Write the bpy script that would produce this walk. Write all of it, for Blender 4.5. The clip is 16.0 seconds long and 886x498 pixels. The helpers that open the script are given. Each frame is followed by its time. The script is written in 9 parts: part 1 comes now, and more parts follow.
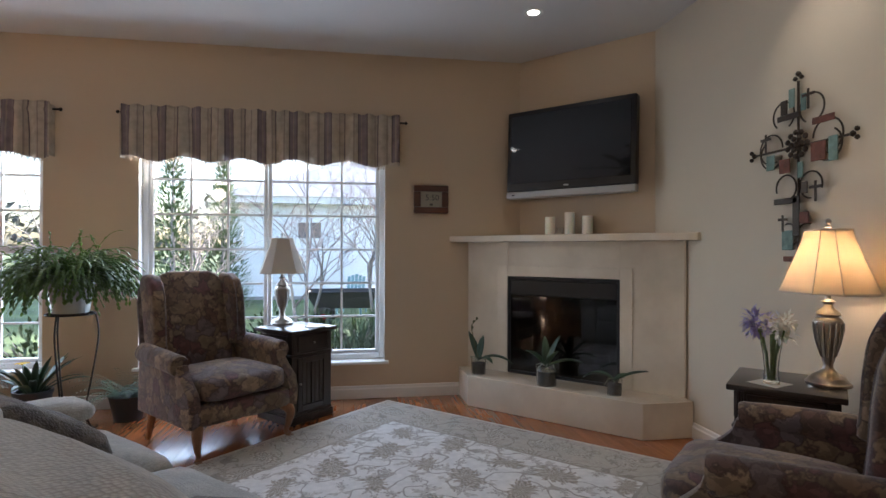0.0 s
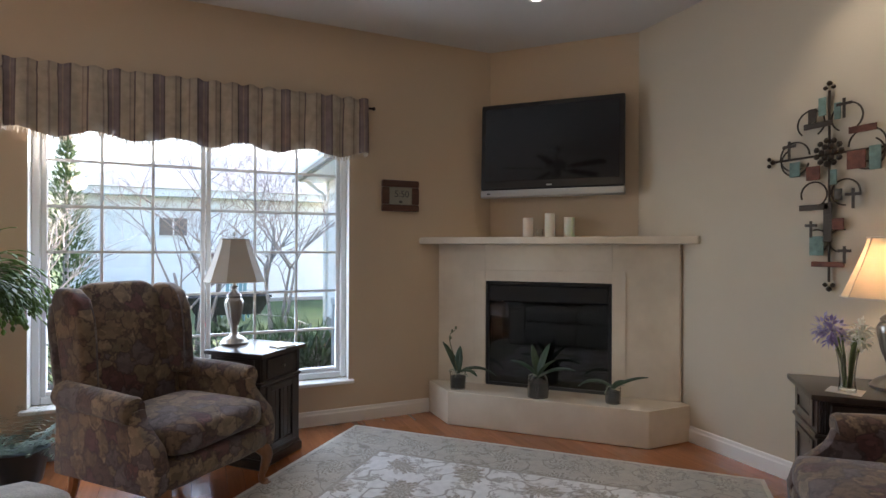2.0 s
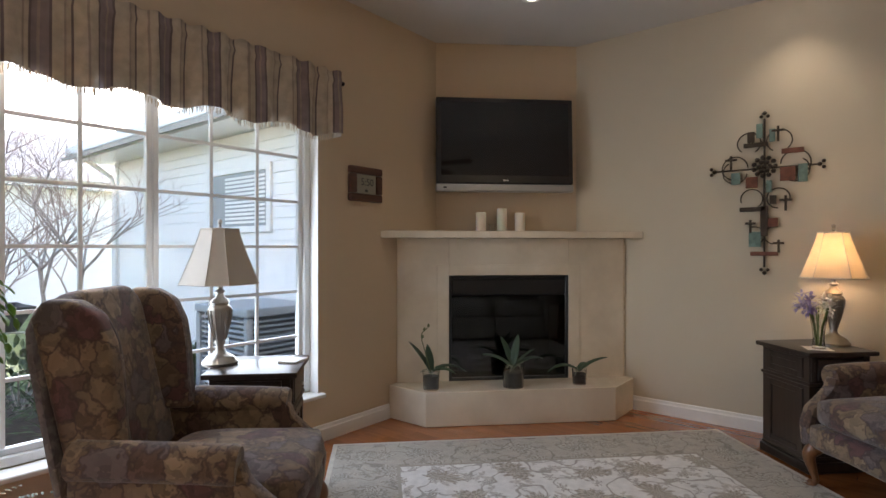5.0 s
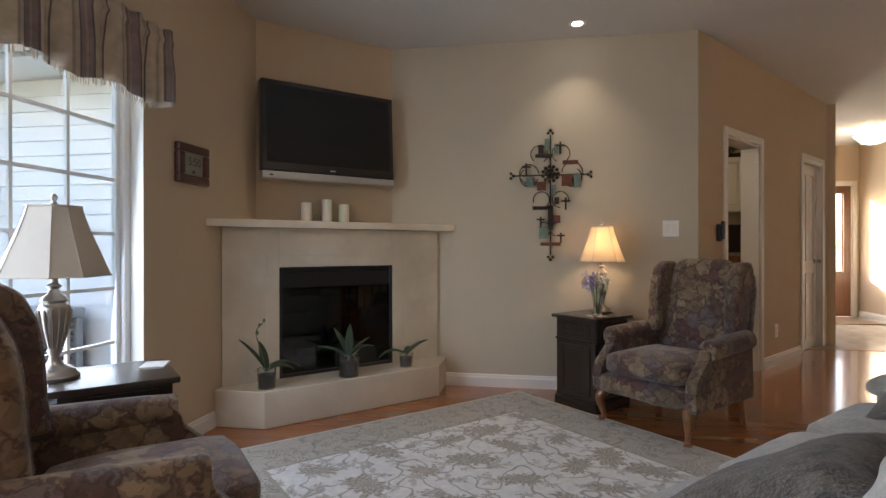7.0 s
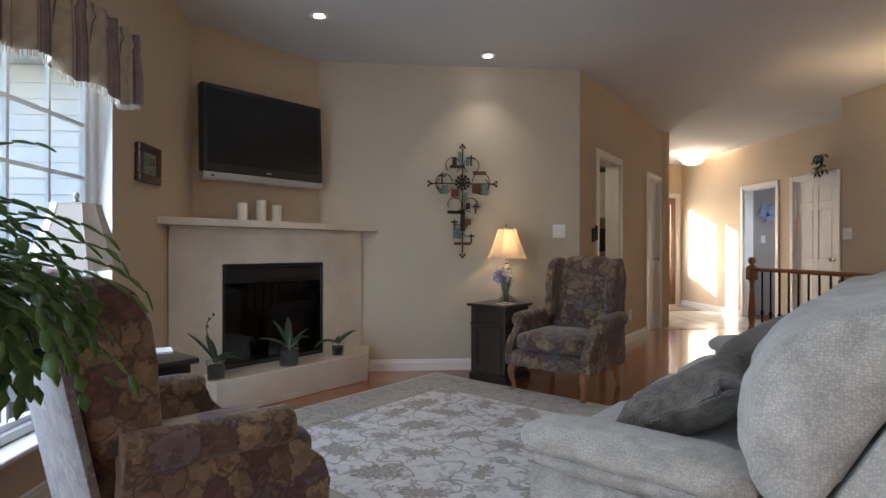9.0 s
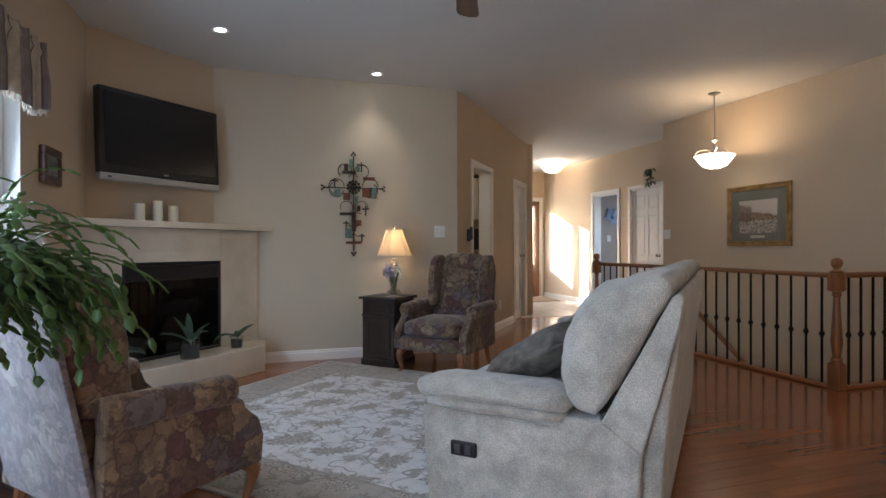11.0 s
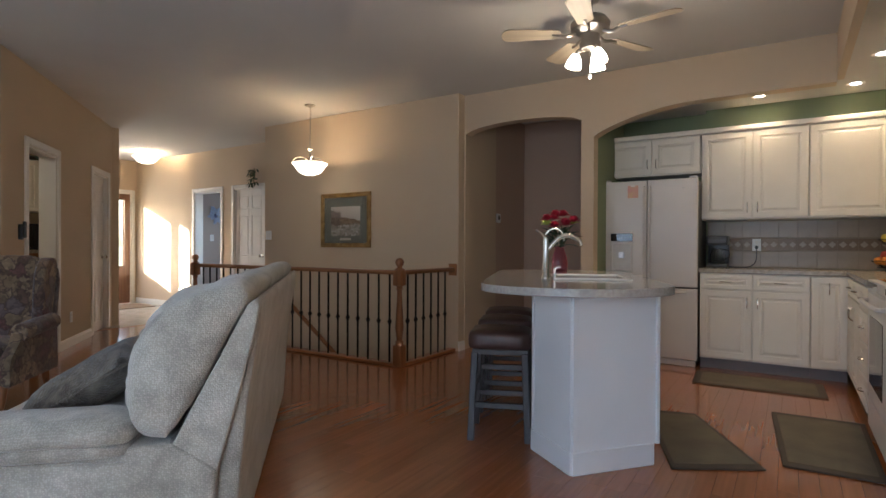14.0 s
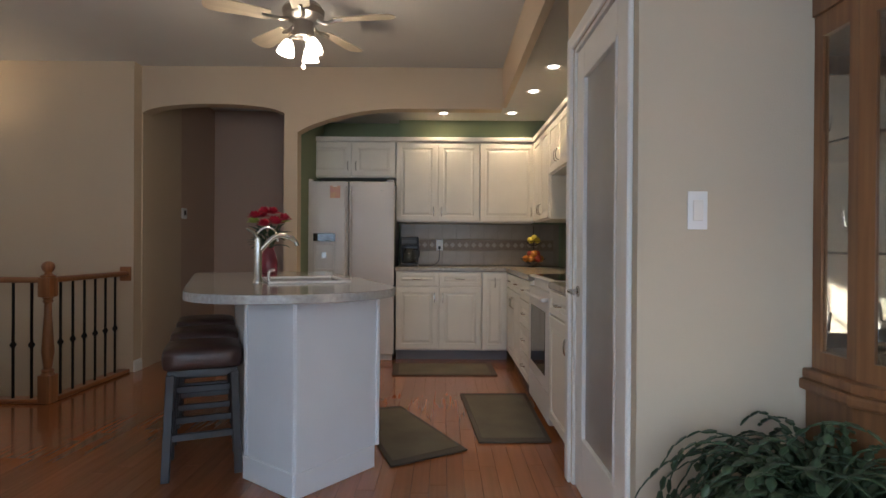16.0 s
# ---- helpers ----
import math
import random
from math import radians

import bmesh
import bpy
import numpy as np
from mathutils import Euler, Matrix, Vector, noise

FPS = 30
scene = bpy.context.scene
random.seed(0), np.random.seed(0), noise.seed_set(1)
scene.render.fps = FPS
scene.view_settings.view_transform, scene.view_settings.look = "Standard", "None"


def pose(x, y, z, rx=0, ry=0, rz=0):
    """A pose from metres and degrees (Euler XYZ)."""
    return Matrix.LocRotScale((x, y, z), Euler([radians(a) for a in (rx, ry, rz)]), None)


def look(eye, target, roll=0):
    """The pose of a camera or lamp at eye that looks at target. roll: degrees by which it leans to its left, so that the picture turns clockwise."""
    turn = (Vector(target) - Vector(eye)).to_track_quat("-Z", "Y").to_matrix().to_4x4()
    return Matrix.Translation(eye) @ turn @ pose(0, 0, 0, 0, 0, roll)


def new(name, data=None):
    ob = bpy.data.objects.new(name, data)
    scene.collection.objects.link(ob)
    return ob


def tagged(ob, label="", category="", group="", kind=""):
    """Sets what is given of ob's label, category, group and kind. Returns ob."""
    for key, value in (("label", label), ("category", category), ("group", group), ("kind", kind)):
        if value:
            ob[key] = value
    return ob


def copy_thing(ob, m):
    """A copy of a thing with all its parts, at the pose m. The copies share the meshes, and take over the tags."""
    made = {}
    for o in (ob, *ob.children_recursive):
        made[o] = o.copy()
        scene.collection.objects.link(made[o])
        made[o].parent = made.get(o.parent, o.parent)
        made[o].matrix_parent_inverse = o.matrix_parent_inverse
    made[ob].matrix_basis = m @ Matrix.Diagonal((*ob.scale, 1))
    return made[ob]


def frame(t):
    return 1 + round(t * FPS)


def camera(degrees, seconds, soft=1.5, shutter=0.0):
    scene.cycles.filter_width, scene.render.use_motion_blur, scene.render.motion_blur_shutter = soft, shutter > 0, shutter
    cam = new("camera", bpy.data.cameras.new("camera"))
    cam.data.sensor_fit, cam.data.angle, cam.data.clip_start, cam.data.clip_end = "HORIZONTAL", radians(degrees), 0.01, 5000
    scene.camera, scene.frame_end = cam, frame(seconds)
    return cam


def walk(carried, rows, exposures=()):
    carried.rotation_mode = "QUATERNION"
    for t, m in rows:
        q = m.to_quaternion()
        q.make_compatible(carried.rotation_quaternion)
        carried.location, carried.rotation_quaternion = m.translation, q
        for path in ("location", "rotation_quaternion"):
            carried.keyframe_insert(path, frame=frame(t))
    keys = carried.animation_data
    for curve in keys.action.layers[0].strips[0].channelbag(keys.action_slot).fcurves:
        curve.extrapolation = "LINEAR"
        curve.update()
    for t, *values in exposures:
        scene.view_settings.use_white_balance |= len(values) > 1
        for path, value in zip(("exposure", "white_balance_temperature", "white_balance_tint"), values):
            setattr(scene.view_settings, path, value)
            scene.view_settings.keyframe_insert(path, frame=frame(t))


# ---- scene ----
EXPOSURES = [(0, 2.86, 5800, 15), (3, 2.88, 6250, 15), (5.5, 2.88, 6500, 16), (8, 2.86, 6000, 14), (12, 2.78, 5600, 12), (16, 2.58, 5750, 11)]
cam = camera(78.6, 16.0)
# seconds, eye x y z, pitch, roll, heading
ROWS = [
    (0, -0.296, 0.291, 1.164, 0.21, 0.15, -9.29),
    (0.5, -0.471, 0.423, 1.174, 0.21, 0.19, -11.46),
    (1, -0.659, 0.523, 1.185, 0.31, 0.26, -16.79),
    (1.5, -0.828, 0.699, 1.189, 0.20, 0.18, -22.02),
    (2, -1.010, 0.928, 1.196, 0.04, 0.21, -24.31),
    (2.5, -1.210, 1.100, 1.205, -0.00, 0.24, -26.47),
    (3, -1.379, 1.247, 1.207, -0.01, 0.18, -30.88),
    (3.75, -1.676, 1.534, 1.196, -0.03, 0.12, -38.0),
    (4.45, -1.938, 1.802, 1.18, -0.07, 0.07, -45.4),
    (5.05, -2.131, 2.041, 1.163, -0.1, 0.0, -52.2),
    (5.5, -2.089, 2.213, 1.149, -0.13, -0.03, -57.70),
    (6, -2.223, 2.390, 1.132, -0.34, 0.12, -67.87),
    (6.5, -2.348, 2.531, 1.108, -0.26, 0.02, -76.03),
    (7, -2.501, 2.662, 1.101, -0.11, -0.06, -80.24),
    (7.5, -2.633, 2.794, 1.099, -0.08, 0.02, -83.02),
    (8, -2.746, 2.911, 1.093, -0.09, 0.08, -87.36),
    (10.5, -3.451, 3.330, 1.072, -0.02, -0.09, -104.07),
    (11, -3.547, 3.332, 1.081, -0.16, -0.11, -107.70),
    (11.5, -3.614, 3.324, 1.082, -0.20, -0.08, -112.30),
    (12, -3.637, 3.320, 1.084, -0.26, 0.01, -118.41),
    (12.5, -3.636, 3.300, 1.089, -0.34, 0.10, -124.92),
    (13, -3.610, 3.271, 1.093, -0.37, 0.17, -131.71),
    (13.5, -3.586, 3.237, 1.099, -0.31, 0.20, -139.34),
    (14, -3.572, 3.219, 1.104, -0.24, 0.24, -147.30),
    (14.5, -3.552, 3.229, 1.109, -0.18, 0.26, -156.31),
    (15, -3.500, 3.194, 1.115, -0.25, 0.31, -163.72),
    (15.5, -3.414, 3.111, 1.120, -0.28, 0.42, -171.01),
    (16, -3.339, 3.064, 1.115, -0.21, 0.37, -179.94),
]
walk(cam, [(t, pose(x, y, z, 90 + pitch, 0, heading) @ pose(0, 0, 0, 0, 0, roll)) for t, x, y, z, pitch, roll, heading in ROWS], EXPOSURES)

# ---- light ----
world = bpy.data.worlds.new("sky")
scene.world = world
world.use_nodes = True
wn = world.node_tree
sky = wn.nodes.new("ShaderNodeTexSky")
sky.sky_type = "NISHITA"
sky.sun_disc = False
sky.dust_density = 3.0
sky.ozone_density = 1.0
SUN_WAY = Vector((-0.80, -0.60, -0.31)).normalized()
sky.sun_elevation = math.asin(-SUN_WAY.z)
sky.sun_rotation = math.atan2(-SUN_WAY.x, -SUN_WAY.y)
wn.links.new(sky.outputs[0], wn.nodes["Background"].inputs[0])
wn.nodes["Background"].inputs[1].default_value = 0.15


def lamp(name, kind, energy, color, m, **settings):
    data = bpy.data.lights.new(name, kind)
    data.energy, data.color = energy, color
    for key, value in settings.items():
        if key == "size":
            data.shape, data.size, data.size_y = "RECTANGLE", value[0], value[1]
        elif key == "spot":
            data.spot_size, data.spot_blend = radians(value[0]), value[1]
        elif key == "radius":
            data.shadow_soft_size = value
        elif key == "angle":
            data.angle = radians(value)
    ob = new(name, data)
    ob.matrix_world = m
    return ob


lamp("sun", "SUN", 5.0, (1.0, 0.93, 0.82), look((0, 0, 10), Vector((0, 0, 10)) + SUN_WAY), angle=0.6)
COOL = (0.76, 0.88, 1.0)
# daylight in the window openings
lamp("window_daylight", "AREA", 5.0, COOL, look((-0.97, 4.70, 1.16), (-0.97, 0, 0.7)), size=(1.7, 1.6))
lamp("window_daylight", "AREA", 6.4, COOL, look((-3.43, 4.70, 1.16), (-3.43, 0, 0.7)), size=(1.7, 1.6))
lamp("entry_daylight", "AREA", 4.4, (1.0, 0.95, 0.88), look((7.0, -1.3, 1.3), (3, -1.6, 0.8)), size=(1.0, 1.7))

# ---- materials ----


def material(name, color, rough=0.6, metal=0.0, dark=None, scale=6.0, fine=90.0, bump=0.05, spread=0.12, **more):
    """A surface with a slow drift of tone, a fine grain and a little relief."""
    m = bpy.data.materials.new(name)
    m.use_nodes = True
    nt = m.node_tree
    p = nt.nodes["Principled BSDF"]
    geo = nt.nodes.new("ShaderNodeTexCoord")
    slow, grain = nt.nodes.new("ShaderNodeTexNoise"), nt.nodes.new("ShaderNodeTexNoise")
    slow.inputs["Scale"].default_value, grain.inputs["Scale"].default_value = scale, fine
    slow.inputs["Detail"].default_value = 4
    mix = nt.nodes.new("ShaderNodeMix")
    mix.data_type = "RGBA"
    dark = dark or tuple(c * (1 - spread) for c in color)
    light = tuple(min(1, c * (1 + spread * 0.5)) for c in color)
    mix.inputs["A"].default_value, mix.inputs["B"].default_value = (*dark, 1), (*light, 1)
    ramp = nt.nodes.new("ShaderNodeMapRange")
    ramp.inputs["From Min"].default_value, ramp.inputs["From Max"].default_value = 0.32, 0.68
    add = nt.nodes.new("ShaderNodeMath")
    add.operation = "MULTIPLY_ADD"
    add.inputs[1].default_value, add.inputs[2].default_value = 0.35, -0.17
    both = nt.nodes.new("ShaderNodeMath")
    nt.links.new(geo.outputs["Object"], slow.inputs["Vector"])
    nt.links.new(geo.outputs["Object"], grain.inputs["Vector"])
    nt.links.new(slow.outputs["Fac"], ramp.inputs["Value"])
    nt.links.new(grain.outputs["Fac"], add.inputs[0])
    nt.links.new(ramp.outputs[0], both.inputs[0])
    nt.links.new(add.outputs[0], both.inputs[1])
    nt.links.new(both.outputs[0], mix.inputs["Factor"])
    nt.links.new(mix.outputs["Result"], p.inputs["Base Color"])
    bm_ = nt.nodes.new("ShaderNodeBump")
    bm_.inputs["Strength"].default_value, bm_.inputs["Distance"].default_value = bump, 0.01
    nt.links.new(grain.outputs["Fac"], bm_.inputs["Height"])
    nt.links.new(bm_.outputs["Normal"], p.inputs["Normal"])
    p.inputs["Roughness"].default_value, p.inputs["Metallic"].default_value = rough, metal
    for key, value in more.items():
        p.inputs[key.replace("_", " ")].default_value = value
    return m


def ramp_node(nt, stops, interpolation="LINEAR"):
    r = nt.nodes.new("ShaderNodeValToRGB")
    r.color_ramp.interpolation = interpolation
    while len(r.color_ramp.elements) < len(stops):
        r.color_ramp.elements.new(0.5)
    for e, (at, c) in zip(r.color_ramp.elements, stops):
        e.position, e.color = at, (*c, 1)
    return r


def plain(name, color, rough=0.5, metal=0.0, **more):
    m = bpy.data.materials.new(name)
    m.use_nodes = True
    p = m.node_tree.nodes["Principled BSDF"]
    p.inputs["Base Color"].default_value = (*color, 1)
    p.inputs["Roughness"].default_value, p.inputs["Metallic"].default_value = rough, metal
    for key, value in more.items():
        p.inputs[key.replace("_", " ")].default_value = value
    return m


def glowing(name, color, strength):
    return plain(name, color, 0.4, Emission_Color=(*color, 1), Emission_Strength=strength)


def pane_material(name, tint=(1, 1, 1), gloss=0.06, rough=0.0):
    """Clear glazing: light goes straight through, with a faint mirror on top."""
    m = bpy.data.materials.new(name)
    m.use_nodes = True
    nt = m.node_tree
    nt.nodes.remove(nt.nodes["Principled BSDF"])
    clear, mirror, mix = nt.nodes.new("ShaderNodeBsdfTransparent"), nt.nodes.new("ShaderNodeBsdfGlossy"), nt.nodes.new("ShaderNodeMixShader")
    clear.inputs["Color"].default_value = (*tint, 1)
    mirror.inputs["Roughness"].default_value = rough
    mix.inputs[0].default_value = gloss
    nt.links.new(clear.outputs[0], mix.inputs[1])
    nt.links.new(mirror.outputs[0], mix.inputs[2])
    nt.links.new(mix.outputs[0], nt.nodes["Material Output"].inputs[0])
    return m


def wood_material(name, light, dark, rough=0.3, scale=1.0, coat=0.0, axis="X", tones=(0.80, 1.15)):
    """Long grain along one axis of the thing, each piece in a tone of its own."""
    m = bpy.data.materials.new(name)
    m.use_nodes = True
    nt = m.node_tree
    p = nt.nodes["Principled BSDF"]
    co, mp, n1, n2 = (nt.nodes.new("ShaderNode" + k) for k in ("TexCoord", "Mapping", "TexNoise", "TexNoise"))
    info = nt.nodes.new("ShaderNodeObjectInfo")
    mp.inputs["Scale"].default_value = {"X": (1.2 * scale, 26 * scale, 26 * scale), "Y": (26 * scale, 1.2 * scale, 26 * scale), "Z": (26 * scale, 26 * scale, 1.2 * scale)}[axis]
    n1.inputs["Scale"].default_value, n1.inputs["Detail"].default_value = 1.6, 6
    n2.inputs["Scale"].default_value = 0.9
    jump = nt.nodes.new("ShaderNodeVectorMath")
    jump.operation = "ADD"
    far = nt.nodes.new("ShaderNodeVectorMath")
    far.operation = "SCALE"
    far.inputs[0].default_value = (37, 91, 53)
    nt.links.new(info.outputs["Random"], far.inputs["Scale"])
    nt.links.new(co.outputs["Object"], mp.inputs["Vector"])
    nt.links.new(mp.outputs[0], jump.inputs[0])
    nt.links.new(far.outputs[0], jump.inputs[1])
    nt.links.new(jump.outputs[0], n1.inputs["Vector"])
    nt.links.new(co.outputs["Object"], n2.inputs["Vector"])
    r = ramp_node(nt, [(0.25, dark), (0.5, tuple((a + b) / 2 for a, b in zip(light, dark))), (0.72, light)])
    nt.links.new(n1.outputs["Fac"], r.inputs[0])
    tone = nt.nodes.new("ShaderNodeMapRange")
    tone.inputs["To Min"].default_value, tone.inputs["To Max"].default_value = tones
    nt.links.new(info.outputs["Random"], tone.inputs["Value"])
    hsv = nt.nodes.new("ShaderNodeHueSaturation")
    nt.links.new(r.outputs[0], hsv.inputs["Color"])
    nt.links.new(tone.outputs[0], hsv.inputs["Value"])
    nt.links.new(hsv.outputs[0], p.inputs["Base Color"])
    b = nt.nodes.new("ShaderNodeBump")
    b.inputs["Strength"].default_value, b.inputs["Distance"].default_value = 0.05, 0.004
    nt.links.new(n1.outputs["Fac"], b.inputs["Height"])
    nt.links.new(b.outputs[0], p.inputs["Normal"])
    p.inputs["Roughness"].default_value, p.inputs["Coat Weight"].default_value, p.inputs["Coat Roughness"].default_value = rough, coat, 0.09
    return m


def plaster(name, color, rough=0.75):
    return material(name, color, rough, scale=0.9, fine=220, bump=0.10, spread=0.05)


WALL = plaster("tan_wall_paint", (0.59, 0.468, 0.33))
# the same tan paint, with cool window daylight put into its colour
WALL_DAYLIT = plaster("daylit_tan_wall_paint", (0.565, 0.490, 0.375))
CEILING = plaster("white_ceiling_paint", (0.62, 0.60, 0.57), 0.9)
PASSAGE = plaster("rosy_tan_passage_paint", (0.52, 0.375, 0.285))
GREEN = plaster("sage_green_paint", (0.24, 0.29, 0.17))
TRIM = material("white_trim_paint", (0.80, 0.78, 0.74), 0.4, scale=3, fine=60, bump=0.02, spread=0.04)
VINYL = material("white_vinyl", (0.82, 0.83, 0.83), 0.35, scale=4, fine=40, bump=0.01, spread=0.03)
CABINET = material("white_cabinet_paint", (0.78, 0.74, 0.66), 0.38, scale=3, fine=70, bump=0.02, spread=0.05)
MARBLE = material("cream_marble", (0.70, 0.615, 0.49), 0.14, dark=(0.61, 0.52, 0.40), scale=3.2, fine=22, bump=0.01)
BLACK = plain("black_enamel", (0.012, 0.012, 0.013), 0.32)
BLACK_GLASS = plain("dark_glass", (0.006, 0.006, 0.007), 0.05, Specular_IOR_Level=0.6)
FLOOR_WOOD = wood_material("honey_hardwood", (0.37, 0.128, 0.041), (0.28, 0.092, 0.028), 0.22, 1.0, 0.6, "X", (0.90, 1.08))
OAK = wood_material("red_oak_stain", (0.34, 0.145, 0.055), (0.20, 0.075, 0.028), 0.33, 1.2, 0.25)
OAK_UP = wood_material("red_oak_upright", (0.34, 0.145, 0.055), (0.20, 0.075, 0.028), 0.33, 1.2, 0.25, "Z")
LEG_WOOD = wood_material("walnut_leg", (0.30, 0.135, 0.055), (0.17, 0.07, 0.028), 0.3, 1.4, 0.3, "Z")
HUTCH_WOOD = wood_material("golden_oak", (0.29, 0.14, 0.057), (0.165, 0.072, 0.03), 0.35, 1.0, 0.2, "Z")
DARK_WOOD = wood_material("black_stained_wood", (0.042, 0.028, 0.022), (0.020, 0.014, 0.011), 0.30, 1.2, 0.35, "Z")
IRON = plain("black_iron", (0.02, 0.017, 0.015), 0.5, 0.6)
PEWTER = material("brushed_pewter", (0.42, 0.39, 0.35), 0.28, 0.95, scale=9, fine=120, bump=0.02)
CHROME = plain("brushed_nickel", (0.60, 0.58, 0.54), 0.22, 1.0)
STEEL = plain("stainless_steel", (0.55, 0.55, 0.54), 0.3, 1.0)
GLASS = plain("clear_glass", (0.95, 0.97, 0.96), 0.02, Transmission_Weight=1.0, IOR=1.45)
PANE = pane_material("window_glass", (0.97, 0.98, 0.98), 0.05)
WAX = plain("ivory_wax", (0.80, 0.74, 0.62), 0.5, Subsurface_Weight=0.2)


def island_wood(name, base):
    """The plank material for joined planks: the tone changes from plank to plank."""
    m = base.copy()
    m.name = name
    nt = m.node_tree
    geo = nt.nodes.new("ShaderNodeNewGeometry")
    info = nt.nodes["Object Info"]
    for link in [l for l in nt.links if l.from_node == info]:
        to = link.to_socket
        nt.links.remove(link)
        nt.links.new(geo.outputs["Random Per Island"], to)
    return m


JOINED_WOOD = island_wood("honey_hardwood_joined", FLOOR_WOOD)
# the grain of the joined planks follows their length
PLANK_ANGLE = 90
turned = JOINED_WOOD.node_tree
spin = turned.nodes.new("ShaderNodeVectorRotate")
spin.rotation_type = "Z_AXIS"
spin.inputs["Angle"].default_value = radians(-PLANK_ANGLE)
mapping = turned.nodes["Mapping"]
turned.links.new(turned.nodes["Texture Coordinate"].outputs["Object"], spin.inputs["Vector"])
turned.links.new(spin.outputs[0], mapping.inputs["Vector"])

# ---- building helpers ----


def part(name, bm, mat, parent=None, label="", smooth=False, loc=None):
    """Links a bmesh as one mesh object under a thing or a part."""
    me = bpy.data.meshes.new(name)
    bmesh.ops.recalc_face_normals(bm, faces=bm.faces)
    bm.to_mesh(me)
    bm.free()
    for one in mat if isinstance(mat, (list, tuple)) else [mat]:
        me.materials.append(one)
    if smooth:
        me.shade_smooth()
        if smooth != "all":
            me.set_sharp_from_angle(angle=radians(40))
    ob = new(name, me)
    if parent:
        ob.parent = parent
    if loc:
        ob.matrix_basis = loc
    if label:
        ob["label"] = label
    return ob


def thing(name, m, label, category, group="", kind=""):
    ob = new(name)
    ob.empty_display_size = 0.1
    ob.matrix_world = m
    return tagged(ob, label, category, group, kind)


def box(bm, x0, x1, y0, y1, z0, z1, bevel=0.0, segments=1, m=None):
    """A box, its edges rounded, added to bm."""
    tmp = bmesh.new()
    bmesh.ops.create_cube(tmp, size=1)
    for v in tmp.verts:
        v.co = Vector(((x0 + x1) / 2 + v.co.x * (x1 - x0), (y0 + y1) / 2 + v.co.y * (y1 - y0), (z0 + z1) / 2 + v.co.z * (z1 - z0)))
    if bevel:
        bmesh.ops.bevel(tmp, geom=tmp.edges[:], offset=bevel, segments=segments, profile=0.6, affect="EDGES")
    return pour(bm, tmp, m)


def pour(bm, tmp, m=None):
    """Adds tmp to bm, moved by m."""
    if m is not None:
        bmesh.ops.transform(tmp, matrix=m, verts=tmp.verts)
    at = {v: bm.verts.new(v.co) for v in tmp.verts}
    for f in tmp.faces:
        try:
            bm.faces.new([at[v] for v in f.verts]).material_index = f.material_index
        except ValueError:
            pass
    tmp.free()
    return bm


def bx(*a, **k):
    return box(bmesh.new(), *a, **k)


def prism(bm, outline, z0, z1, bevel=0.0, segments=2, m=None):
    """An outline in x and y, raised from z0 to z1."""
    tmp = bmesh.new()
    low = [tmp.verts.new((x, y, z0)) for x, y in outline]
    high = [tmp.verts.new((x, y, z1)) for x, y in outline]
    n = len(outline)
    tmp.faces.new(low[::-1])
    top = tmp.faces.new(high)
    for i in range(n):
        tmp.faces.new((low[i], low[(i + 1) % n], high[(i + 1) % n], high[i]))
    bmesh.ops.recalc_face_normals(tmp, faces=tmp.faces)
    if bevel:
        bmesh.ops.bevel(tmp, geom=tmp.edges[:], offset=bevel, segments=segments, profile=0.6, affect="EDGES")
    return pour(bm, tmp, m)


def lathe(bm, profile, steps=20, m=None, squash=(1, 1)):
    """A turned shape from (radius, height) pairs."""
    tmp = bmesh.new()
    rings = []
    for r, z in profile:
        rings.append([tmp.verts.new((squash[0] * r * math.cos(2 * math.pi * i / steps), squash[1] * r * math.sin(2 * math.pi * i / steps), z)) for i in range(steps)])
    for a, b in zip(rings, rings[1:]):
        for i in range(steps):
            tmp.faces.new((a[i], a[(i + 1) % steps], b[(i + 1) % steps], b[i]))
    if profile[0][0] > 1e-4:
        tmp.faces.new(rings[0][::-1])
    if profile[-1][0] > 1e-4:
        tmp.faces.new(rings[-1])
    return pour(bm, tmp, m)


def tube(bm, points, radius, sides=8, m=None, ends=True):
    """A round bar along points; radius is a number or one per point."""
    tmp = bmesh.new()
    points = [Vector(p) for p in points]
    radii = radius if isinstance(radius, (list, tuple)) else [radius] * len(points)
    rings, side = [], None
    for i, p in enumerate(points):
        way = (points[min(i + 1, len(points) - 1)] - points[max(i - 1, 0)]).normalized()
        if side is None:
            side = way.cross(Vector((0, 0, 1)) if abs(way.z) < 0.9 else Vector((1, 0, 0))).normalized()
        side = (side - way * side.dot(way)).normalized()
        up = way.cross(side)
        rings.append([tmp.verts.new(p + radii[i] * (side * math.cos(2 * math.pi * k / sides) + up * math.sin(2 * math.pi * k / sides))) for k in range(sides)])
    for a, b in zip(rings, rings[1:]):
        for k in range(sides):
            tmp.faces.new((a[k], a[(k + 1) % sides], b[(k + 1) % sides], b[k]))
    if ends:
        tmp.faces.new(rings[0][::-1])
        tmp.faces.new(rings[-1])
    return pour(bm, tmp, m)


def curve_points(points, per=6):
    """A smooth line through points."""
    pts = [Vector(p) for p in points]
    out = []
    for i in range(len(pts) - 1):
        p0, p1, p2, p3 = pts[max(i - 1, 0)], pts[i], pts[i + 1], pts[min(i + 2, len(pts) - 1)]
        for k in range(per):
            t = k / per
            out.append(0.5 * (2 * p1 + (p2 - p0) * t + (2 * p0 - 5 * p1 + 4 * p2 - p3) * t * t + (3 * p1 - p0 - 3 * p2 + p3) * t ** 3))
    return out + [pts[-1]]


